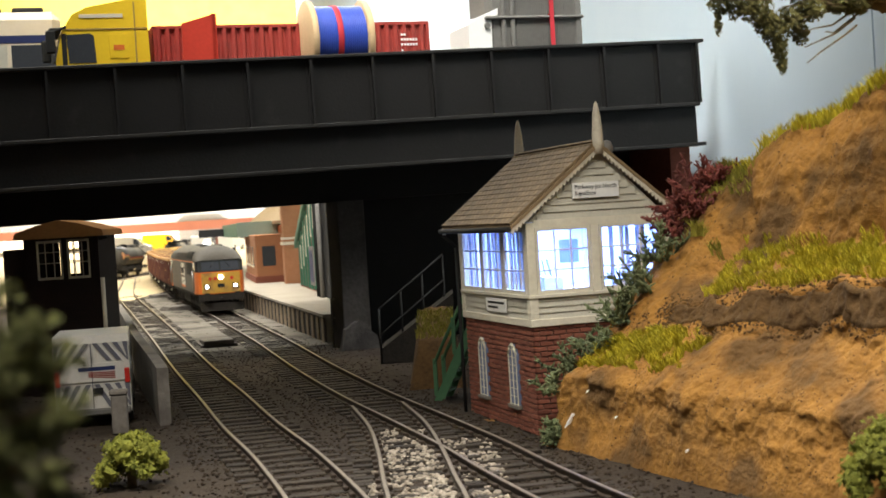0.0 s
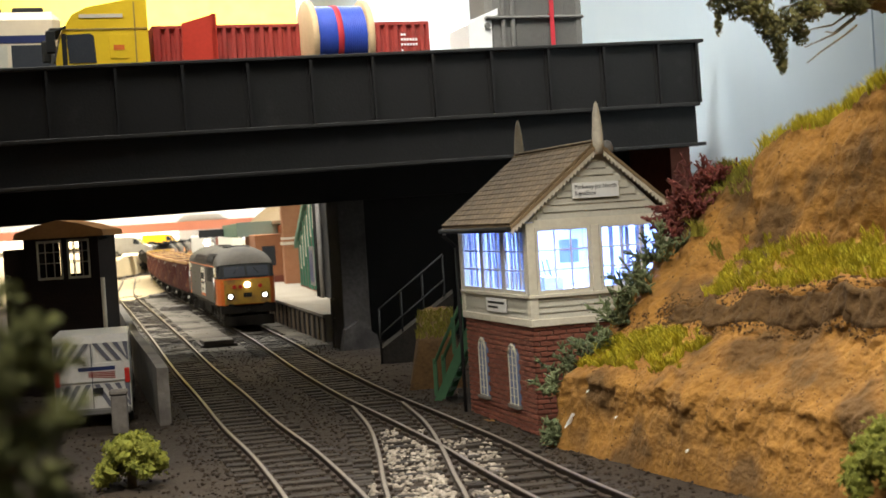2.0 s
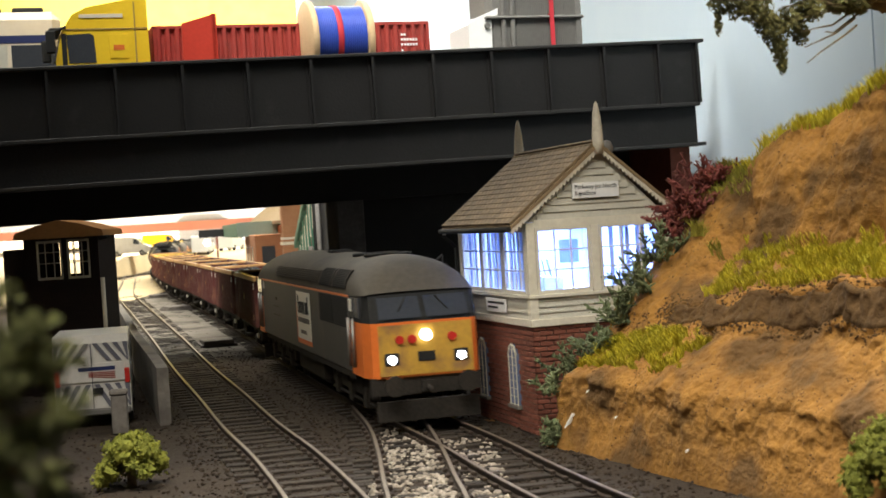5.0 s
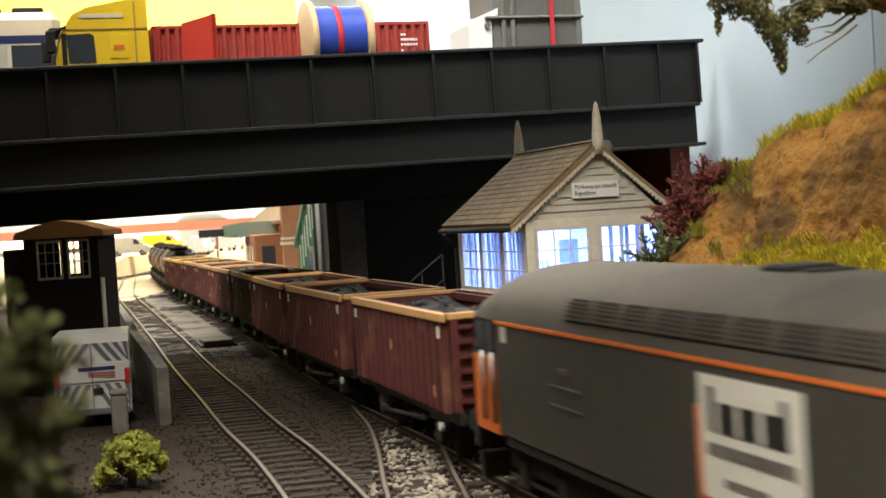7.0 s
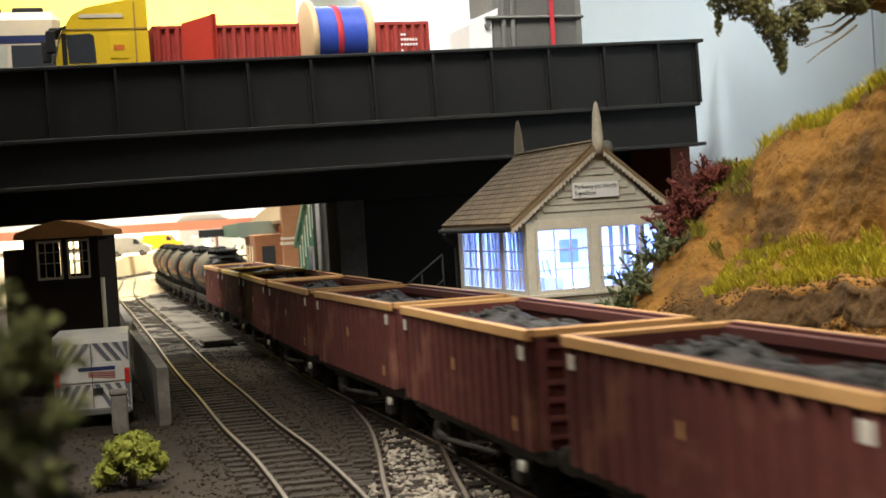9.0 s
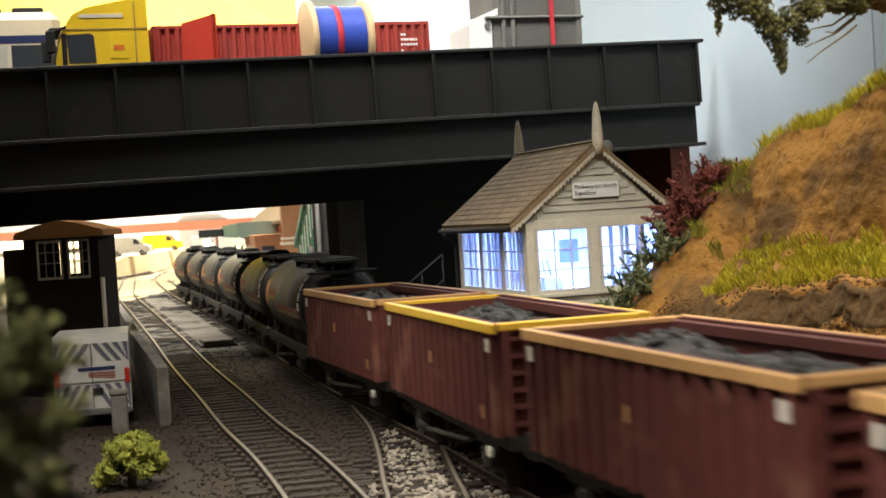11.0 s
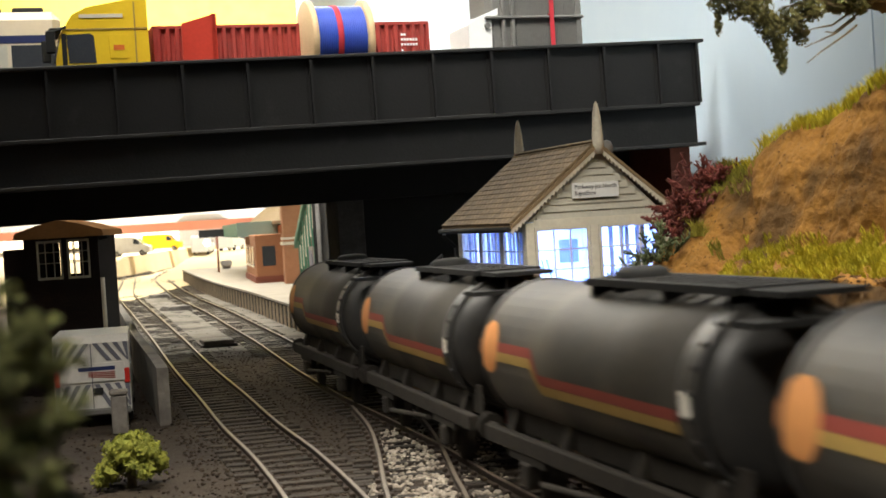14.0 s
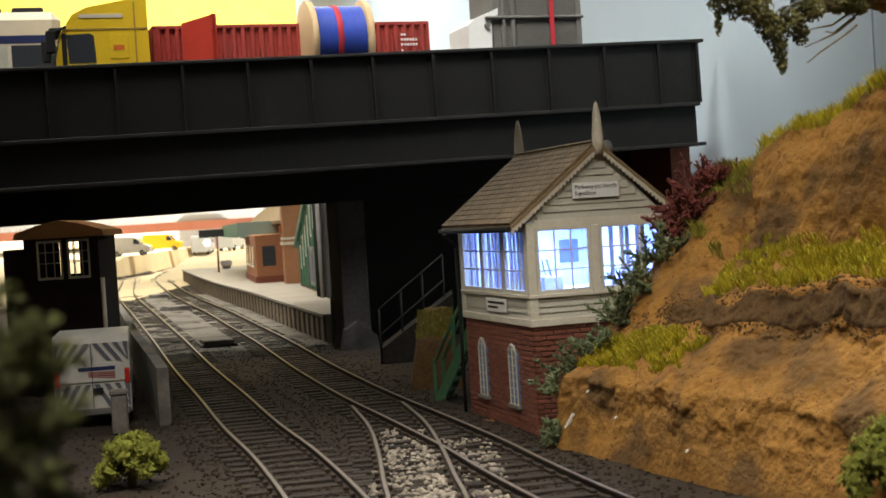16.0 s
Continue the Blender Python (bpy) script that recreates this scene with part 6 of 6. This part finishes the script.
    pipes = thing("drain_pipes", on_station(1.0, 0), "dark drain pipes by the stairway", "pipe")
    for e in (0.0, 0.9, 1.8):
        part("pipe", Shape().rod((e, 0.3, 0), (e, 0.3, 6.4), 0.12, 8), BLACK if e else LEADED, pipes)
    # black block that paints the bridge's shade over the platform building's near end
    part("dark_recess", Shape().box(-4.5, 2.0, -2.5, 0.1, 0, 6.5), BLACK, pipes)
    sig = thing("platform_sign", on_station(60, 3.6), "dark hanging sign on a post with a lit lamp", "sign")
    part("post", Shape().rod((0, 0, 0), (0, 0, 3.7), 0.1, 8), BRICK, sig)
    part("board", Shape().box(-0.1, 0.1, -1.3, 1.6, 3.2, 3.9, 0.02), BLACK, sig)
    part("lamp", Shape().turned([(0.05, 2.45), (0.25, 2.55), (0.3, 2.75), (0.2, 2.95), (0.05, 3.0)], 14, Matrix.Translation((0, 0.9, 0))), LAMP_WHITE, sig, "glowing white lamp")
    bench = thing("platform_bench", on_station(70, 2.5), "pale stone bench at the platform end", "bench")
    part("seat", Shape().box(0, 3, -0.5, 0.5, 0.3, 0.8, 0.03), CONCRETE, bench)
    part("plinth", Shape().box(0.3, 2.7, -0.35, 0.35, 0, 0.3), CONCRETE, bench)
    # ramp rails at the platform's near end
    r = thing("platform_end_rails", place(-4.6, 58.6, BED, 10), "grey tubular rails at the platform end", "railing")
    for x in (0, 0.7, 1.4):
        part("post", Shape().rod((x, 0, 0), (x, 0, 2.0), 0.045, 6), LEADED, r)
    for z in (1.2, 1.95):
        part("rail", Shape().rod((0, 0, z), (1.4, 0, z - 0.2), 0.045, 6), LEADED, r)


def transit(name, m, paint, label, length=5.2):
    """A panel van; its rear doors face local -x."""
    t = thing(name, m, label, "van")
    b = part("body", Shape().prism([(0, 0.35), (length, 0.35), (length, 1.1), (length - 0.25, 1.25), (length - 0.9, 1.4), (length - 1.5, 2.2), (length - 2.0, 2.36), (0.25, 2.4), (0.05, 2.2)], -0.98, 0.98, "y"), paint, t)
    for y in (-0.99, 0.98):
        part("cab_window", Shape().prism([(length - 2.0, 1.45), (length - 1.1, 1.45), (length - 1.6, 2.1), (length - 2.0, 2.1)], y, y + 0.012, "y"), DARK_GLASS, b)
    part("windscreen", Shape().prism([(length - 0.92, 1.42), (length - 1.5, 2.18), (length - 1.47, 2.2), (length - 0.88, 1.44)], -0.85, 0.85, "y"), DARK_GLASS, b)
    road_wheels(t, (1.0, length - 1.0), -0.85, 0.85, 0.34)
    return t, b


def striped_van():
    t, b = transit("panel_van", place(-9.45, 38.6, BED, STN + 1.0), VAN_WHITE, "grubby white panel van with grey chevrons on its doors", 6.0)
    ch = 0
    for z0, z1 in ((0.5, 1.12), (1.72, 2.2)):
        for s in (-1, 1):
            for i in range(4):
                a = 0.04 + i * 0.26
                lo, hi = s * a, s * (a + 0.13)
                k = s * 0.36
                pts = [(lo, z1), (hi, z1), (hi + k if abs(hi + k) < 0.96 else s * 0.96, z0), (lo + k if abs(lo + k) < 0.96 else s * 0.94, z0)]
                part("chevron", Shape().prism(pts, -0.02 if z1 < 2 else 0.0, 0.04, "x"), CHEVRON, b)
    part("name_panel", Shape().box(-0.03, 0.02, -0.85, 0.85, 1.18, 1.68, 0.01), VAN_WHITE, b)
    part("dark_bar", Shape().box(-0.045, -0.03, -0.6, 0.35, 1.48, 1.58), COACH_BLUE, b, "plain dark bar")
    for i in range(4):
        part("red_flash", Shape().prism([(-0.6, 1.25 + i * 0.05), (0.1, 1.32 + i * 0.035), (0.1, 1.34 + i * 0.035), (-0.6, 1.28 + i * 0.05)], -0.04, -0.03, "x"), STRIPE_RED, b, "plain red flash")
    part("bumper", Shape().box(-0.14, 0.1, -0.96, 0.96, 0.3, 0.48, 0.04), MOULD, b)
    part("plate", Shape().box(-0.05, -0.02, -0.26, 0.0, 0.86, 1.02), BLACK, b, "small dark plate")
    for y in (-0.9, 0.9):
        part("tail_lamp", Shape().box(-0.04, 0.02, y - 0.07, y + 0.07, 1.1, 1.5, 0.02), LENS_RED, b)
    part("door_gap", Shape().box(-0.035, -0.02, -0.012, 0.012, 0.5, 2.2), CHEVRON, b)


def yard_hut():
    """A tall dark timber hut, open-windowed front and back."""
    t = thing("yard_hut", place(-13.4, 46.9, BED, 4), "tall dark brown timber hut with a curved tan roof", "hut")
    W, D, H = 2.35, 3.6, 5.05
    wins = ((0.4, 1.2), (1.36, 2.07))
    for y0 in (0.0, D - 0.12):
        xs = [0] + [x for p in wins for x in p] + [W]
        spans = [(0, W, 0, 3.72), (0, W, 4.98, H)] + [(xs[i], xs[i + 1], 3.72, 4.98) for i in range(0, len(xs), 2)]
        for x0, x1, z0, z1 in spans:
            part("wall", Shape().box(x0, x1, y0, y0 + 0.12, z0, z1), TIMBER, t)
        for x0, x1 in wins:
            f = Shape().box(x0, x1, y0 - 0.03, y0 + 0.06, 3.72, 3.8).box(x0, x1, y0 - 0.03, y0 + 0.06, 4.9, 4.98).box(x0, x0 + 0.06, y0 - 0.03, y0 + 0.06, 3.8, 4.9).box(x1 - 0.06, x1, y0 - 0.03, y0 + 0.06, 3.8, 4.9)
            for k in (1, 2):
                x = x0 + (x1 - x0) * k / 3
                f.box(x - 0.013, x + 0.013, y0 - 0.01, y0 + 0.03, 3.8, 4.9)
            for z in (4.25, 4.6):
                f.box(x0, x1, y0 - 0.01, y0 + 0.03, z - 0.013, z + 0.013)
            part("window_frame", f, TIMBER if y0 else CREAM, t, "thin pale glazing bars" if not y0 else "")
    for x in (0, W - 0.12):
        part("wall", Shape().box(x, x + 0.12, 0.12, D - 0.12, 0, H), TIMBER, t)
    arch = [(-0.25, 5.05), (-0.2, 5.25), (0.5, 5.48), (W / 2, 5.62), (W - 0.5, 5.48), (W + 0.2, 5.25), (W + 0.25, 5.05)]
    part("roof", Shape().prism(arch, -0.35, D + 0.3, "y"), TAN_ROOF, t, "tan curved roof")
    part("lean_to", Shape().box(-0.75, 0.0, 0.4, D, 0, 4.75), TIMBER, t)
    part("downpipe", Shape().rod((W + 0.08, -0.02, 0.0), (W + 0.08, -0.02, 3.7), 0.07, 8), COACH_CREAM, t, "pale downpipe")
    part("lamp_bracket", Shape().rod((W + 0.05, 0, 4.95), (W + 0.35, -0.1, 5.0), 0.06, 6), BLACK, t)


def yard_things():
    s = Shape()
    rows = []
    for y in np.linspace(38.4, 76, 30):
        i = float(np.interp(-y, -SIDE.p[:, 1], SIDE.d))
        a, b = SIDE.at(i, 1.72), SIDE.at(i, 2.02)
        rows.append([(*a, BED - 0.1), (*a, 1.3), (*b, 1.3), (*b, BED - 0.1)])
    s.sheet(rows, False)
    s.f += [(0, 1, 2, 3), tuple(range(len(s.v) - 4, len(s.v)))]
    s.smooth += [False, False]
    solid("yard_wall", s, CONCRETE, "pale grey concrete wall beside the siding", "wall")
    p = thing("concrete_post", place(-8.42, 37.0, BED, 10), "squat weathered concrete post", "post")
    part("shaft", Shape().box(-0.2, 0.2, -0.2, 0.2, 0, 0.98, 0.03), CONCRETE, p)
    part("cap", Shape().box(-0.23, 0.23, -0.23, 0.23, 0.98, 1.12, 0.04), CONCRETE, p)
    for i, (x, y, r, w) in enumerate(((-10.0, 63.2, 15, 1.3), (-17.45, 94.6, 25, 1.4), (-22.45, 114.7, 12, 1.5))):
        t = thing("cable_hatch", place(x, y, BED, r), "pale concrete cable hatch between the tracks", "hatch", "hatches between the tracks")
        part("lid", Shape().box(-w / 2, w / 2, -1.0, 1.0, 0.12, 0.3, 0.03), PALE_STONE if i == 0 else CONCRETE, t)
        part("kerb", Shape().box(-w / 2 - 0.1, w / 2 + 0.1, -1.1, 1.1, 0, 0.14), CONCRETE, t)
    # signal box steps
    st = thing("wooden_steps", place(-0.5, 39.5, BED, -14), "green wooden steps up to the signal box", "steps")
    for y in (0.0, 0.95):
        part("stringer", Shape().prism([(0, 0), (0.28, 0), (1.55, 2.45), (1.27, 2.45)], y, y + 0.08, "y"), STAIR_GREEN, st)
        part("handrail", Shape().rod((0.05, y + 0.04, 1.0), (1.3, y + 0.04, 3.4), 0.05, 6), STAIR_GREEN, st)
        for x, z in ((0.08, 0.15), (0.65, 1.25), (1.25, 2.3)):
            part("post", Shape().box(x - 0.05, x + 0.05, y, y + 0.09, z, z + 1.0), STAIR_GREEN, st)
    for i in range(9):
        part("tread", Shape().box(0.12 + i * 0.142, 0.42 + i * 0.142, 0.08, 0.95, 0.22 + i * 0.27, 0.28 + i * 0.27), STAIR_GREEN, st)
    part("landing", Shape().box(1.3, 2.4, -0.05, 1.05, 2.42, 2.52), STAIR_GREEN, st)
    for x, y in ((1.4, 0.0), (1.4, 0.95), (2.3, 0.0), (2.3, 0.95)):
        part("leg", Shape().box(x, x + 0.1, y, y + 0.1, 0, 2.42), STAIR_GREEN, st)
    # stair rails on the slope, painted black to put the bridge's shade on them
    r = thing("slope_railing", place(-2.35, 50.5, BED), "dull grey stair railing up the slope, blackened for the shade", "railing")
    for k in (0.0, 0.9):
        part("rail", Shape().rod((0, 0.2, 1.0 + k), (2.3, 2.2, 2.7 + k), 0.04, 6), BLACK, r)
    for i in range(4):
        u = i / 3
        part("post", Shape().rod((2.3 * u, 0.2 + 2 * u, 0), (2.3 * u, 0.2 + 2 * u, 1.9 + 1.7 * u), 0.04, 6), BLACK, r)
    part("stair", Shape().prism([(0, 0), (2.6, 0), (2.6, 2.3), (0, 0.5)], 0.3, 3.2, "y"), UNDER, r)


def far_yard():
    g = Shape()
    g.sheet([[(x, 152, BED + 0.03), (x, 182, 2.2), (x, 289, 2.6)] for x in np.linspace(-130, -39.5, 12)])
    solid("yard_ground", g, YARD, "pale dusty yard beyond the station", "ground")
    g = Shape()
    g.sheet([[(x, 152, BED + 0.02), (x, 182, 2.2), (x, 210, 2.4)] for x in np.linspace(-30.5, -17.5, 5)])
    solid("yard_ground", g, YARD, "pale dusty yard behind the platform", "ground")
    g = Shape()
    g.sheet([[(x, y, BED + 0.06 + uneven(x, y)) for x in np.linspace(-60, -24, 20)] for y in np.linspace(112, 152, 20)])
    solid("yard_ground", g, YARD, "pale dusty ground between the far tracks", "ground")
    g = Shape()
    g.sheet([[(x, y, BED + 0.05 + uneven(x, y)) for x in np.linspace(-39.6, -30.4, 8)] for y in np.linspace(152, 250, 20)])
    solid("yard_ground", g, YARD, "pale dusty ground along the far loop", "ground")
    for x0, x1, label in ((-39.5, -39.0, "pale dusty edge of the far yard"), (-30.5, -31.0, "pale dusty edge behind the platform")):
        ys = np.linspace(152, 288 if x0 < -35 else 210, 14)
        tops = np.interp(ys, (152, 182, 289), (BED + 0.03, 2.2, 2.6)) if x0 < -35 else np.interp(ys, (152, 182, 210), (BED + 0.02, 2.2, 2.4))
        g = Shape()
        g.sheet([[(x0, y, z), (x1, y, BED)] for y, z in zip(ys, tops)])
        solid("yard_edge", g, YARD, label, "ground")
    transit("far_van", place(-42.2, 186, 2.25, 0), VAN_WHITE, "white panel van parked in the far yard")
    transit("far_van", place(-43.2, 212, 2.35, 0), VAN_YELLOW, "yellow panel van parked in the far yard", 5.5)
    transit("far_van", place(-29.5, 178, 1.95, 90), WHITE, "bright white van beyond the platform")
    transit("far_van", place(-27.0, 182, 2.2, 80), WHITE, "bright white van beyond the platform")
    d = thing("yard_hopper", place(-47, 212, 2.35), "dark skip in the far yard", "skip")
    part("body", Shape().prism([(0, 0.3), (0.3, 1.1), (2.7, 1.1), (3, 0.3)], 0, 2, "y"), BLACK, d)
    part("skid", Shape().box(0.3, 2.7, 0.2, 1.8, 0, 0.3), BLACK, d)
    b = thing("lattice_footbridge", place(-78, 216, 0), "faded red girder footbridge with grey lattice panels", "footbridge")
    part("girder", Shape().box(0, 56, 0, 0.5, 5.1, 6.4), GIRDER_RED, b, "faded red girder")
    part("handrail", Shape().box(0, 56, 0.1, 0.3, 8.3, 8.45), GIRDER_RED, b)
    for i in range(140):
        x = i * 0.4
        part("lattice_bar", Shape().rod((x, 0.15, 6.4), (x + 1.2, 0.15, 8.3), 0.06, 4), LEADED, b)
        part("lattice_bar", Shape().rod((x + 1.2, 0.22, 6.4), (x, 0.22, 8.3), 0.06, 4), LEADED, b)
    for x in (2, 20, 55):
        part("leg", Shape().box(x, x + 1.2, 0, 1.2, BED, 5.1), GIRDER_RED, b)
    c = thing("far_coach", place(-75, 236, 2.5), "white and cream railway coach in the distance", "coach")
    part("body", Shape().box(0, 40, 0, 2.6, 0.8, 1.9, 0.1), COACH_CREAM, c)
    part("roof", Shape().box(0, 40, 0.1, 2.5, 1.9, 3.2, 0.3), HAZE_WALL, c)
    part("underframe", Shape().box(1, 39, 0.3, 2.3, 0, 0.8), CONCRETE, c)
    s = thing("shunter_shed", place(-40.5, 226, 2.5), "grey-green shed with pipes in the distance", "shed")
    part("wall", Shape().box(0, 7, 0, 4, 0, 4.2), LEADED, s)
    part("roof", Shape().prism([(-0.3, 4.1), (7.3, 4.1), (6, 5.0), (1, 5.0)], -0.3, 4.3, "y"), LEADED, s)
    # an outbound tank wagon on the far loop
    return copy_thing(tank, place(0, 0))


station()
striped_van()
yard_hut()
yard_things()
OUTBOUND = far_yard()
# ---- small pieces: bricks, slates, sleepers, stones ----


def box_bricks():
    """Bricks of the signal box's two seen walls, and its slates."""
    shared = {}

    def brick(w, along):
        key = (round(w, 3), along)
        if key not in shared:
            s = Shape().box(0, w - 0.03, 0, 0.05, 0, 0.09, 0.008) if along == "x" else Shape().box(0, 0.05, 0, w - 0.03, 0, 0.09, 0.008)
            shared[key] = s.data("brick", BRICK)
        return shared[key]

    count, rest = 0, Shape()
    for row in range(21):
        z = BED + 0.01 + row * 0.116
        off = 0.16 if row % 2 else 0.0
        y = -off
        while y < WA - 0.05:
            a, b = max(0.0, y), min(WA - 0.02, y + 0.32)
            mid = (a + b) / 2
            hole = any(abs(mid - c) < 0.36 and 0.2 < z < (1.6 if abs(mid - c) > 0.2 else 1.75) for c in (3.62, 1.42))
            if not hole and b - a > 0.08:
                if count < 290:
                    ob = new("brick", brick(b - a, "y"))
                    ob.parent, ob.matrix_basis = BOX_BASE, place(0.0, a, z)
                    count += 1
                else:
                    rest.box(0.0, 0.05, a, b - 0.03, z, z + 0.09)
            y += 0.32
        x = -off
        while x < WB:
            a, b = max(0.0, x), min(WB, x + 0.32)
            if b - a > 0.08:
                rest.box(a, b - 0.03, 0.0, 0.05, z, z + 0.09, 0.008)
            x += 0.32
    part("brickwork", rest, BRICK, BOX_BASE)["kind"] = "stuff"
    # slates of the track side in rows, those of the hidden side joined
    apex, ex, ov = WB / 2 + 0.06, 0.42, 0.16
    dx, dz = apex + ex, ZR - ZE - 0.04
    ang = math.degrees(math.atan2(dz, dx))
    slope = math.hypot(dx, dz)
    rows, cols = 15, 19
    w, h = (WA + 2 * ov - 0.1) / cols, slope / rows
    me = Shape().box(0, h * 1.25, 0, w - 0.012, 0, 0.06, 0.008).data("slate", SLATE)
    far = Shape()
    r2 = random.Random(3)
    for i in range(rows):
        for j in range(cols):
            y = -ov + 0.05 + j * w + (w / 2 if i % 2 else 0) - (0.12 if i % 2 else 0)
            y = min(y, WA + ov - 0.05 - w)
            u = i * h
            c, s = math.cos(radians(ang)), math.sin(radians(ang))
            m = place(-ex + u * c, y, ZE + 0.015 + u * s + r2.uniform(0, 0.008), 0, 0, -ang + 4.5 + r2.uniform(-0.7, 0.7))
            ob = new("slate", me)
            ob.parent, ob.matrix_basis = BOX_ROOF, m
            far.box(0, h * 1.2, 0, w - 0.02, 0, 0.035, m=Matrix.Translation((WB + ex - u * c, y, ZE + 0.005 + u * s)) @ Matrix.Rotation(math.pi, 4, "Z") @ Matrix.Rotation(radians(-ang + 2), 4, "Y") @ Matrix.Translation((0, -w, 0)))
    part("far_slating", far, SLATE, BOX_ROOF)["kind"] = "stuff"


def lay_sleepers():
    sizes = [Shape().box(-0.14, 0.14, -1.22, 1.22, -0.3, -0.168 + k * 0.006, 0.015).data("sleeper", SLEEPER) for k in range(3)]
    chair = Shape()
    for s in (-1, 1):
        for o in (-0.1, 0.1):
            chair.box(-0.1, 0.1, s * 0.66 + o - 0.05, s * 0.66 + o + 0.05, -0.17, -0.09, 0.015)
    chairs = chair.data("rail_chairs", RAIL_SIDE)
    for i, (track, m) in enumerate(SLEEPERS):
        ob = new("sleeper", sizes[i % 3])
        ob.parent = track
        ob.matrix_basis = Matrix.Translation((m.translation[0] * K, m.translation[1] * K, 0)) @ m.to_3x3().to_4x4()
        if m.translation[1] < 40:
            c = new("rail_chair", chairs)
            c.parent, c.matrix_basis = ob, Matrix()


def strew_stones():
    r = random.Random(11)
    lines = [ln.p[(ln.p[:, 1] > 5) & (ln.p[:, 1] < 70)] for ln in (MAIN, SIDE, BRANCH)]

    def gap(x, y):
        return min(float(np.hypot(p[:, 0] - x, p[:, 1] - y).min()) for p in lines)

    dark, pale = Shape(), Shape()
    for i in range(26000):
        y = 20 + 44 * r.random() ** 1.7
        x = r.uniform(-0.33 * y + 0.5, 0.2 * y + 1.5)
        g = gap(x, y)
        z = BED + uneven(x, y)
        size = r.uniform(0.02, 0.05)
        near_box = -1.6 < x < 0.9 and y < 32.5 and g < 1.1 and y > 20
        if near_box and r.random() < 0.85:
            for _ in range(1):
                pale.lump((x + r.uniform(-0.1, 0.1), y + r.uniform(-0.15, 0.15), z + size * 0.4), size * 1.5, i * 7 + _)
        elif g < 1.9 or r.random() < 0.35:
            dark.lump((x, y, z + size * 0.3), size, i)
    for i in range(1000):
        s = r.uniform(6, BRANCH.end)
        p = BRANCH.at(s, r.uniform(-0.58, 0.58))
        if noise.noise((p[0] * 1.5, p[1] * 0.8, 5.0)) > -0.1:
            k = r.uniform(0.03, 0.07)
            pale.lump((p[0], p[1], BED + k * 0.5), k, 40000 + i)
    ob = solid("ballast_stones", dark, STONE, "loose dark ballast stones round the sleepers", "ballast", "stuff")
    ob = solid("pale_ballast", pale, PALE_STONE, "fresh pale ballast stones in the turnout", "ballast", "stuff")


box_bricks()
lay_sleepers()
strew_stones()
# ---- what moves ----


def ride(front, length, half, t):
    """The pose of a vehicle at t: its nose end at its origin, its length along -x of travel."""
    mid = nose_at(t) - front - length / 2
    a, b = MAIN.at(mid + half), MAIN.at(mid - half)
    d = (a - b) / np.linalg.norm(a - b)
    c = (a + b) / 2
    o = c + d * length / 2
    return place(o[0], o[1], 0, math.degrees(math.atan2(-d[1], -d[0])))


def outbound(t):
    d = 17 + min(t, 9.0) * 9
    a, b = LOOP.at(d + 2.6), LOOP.at(d - 2.6)
    w = (b - a) / np.linalg.norm(b - a)
    c = (a + b) / 2 - w * 5.2
    return place(c[0], c[1], 0, math.degrees(math.atan2(w[1], w[0])))


def motions():
    walk(OUTBOUND, [(i * 0.5, outbound(i * 0.5)) for i in range(33)])
    for ob, front, length, half in TRAIN:
        walk(ob, [(i * 0.2, ride(front, length, half, i * 0.2)) for i in range(81)])


motions()
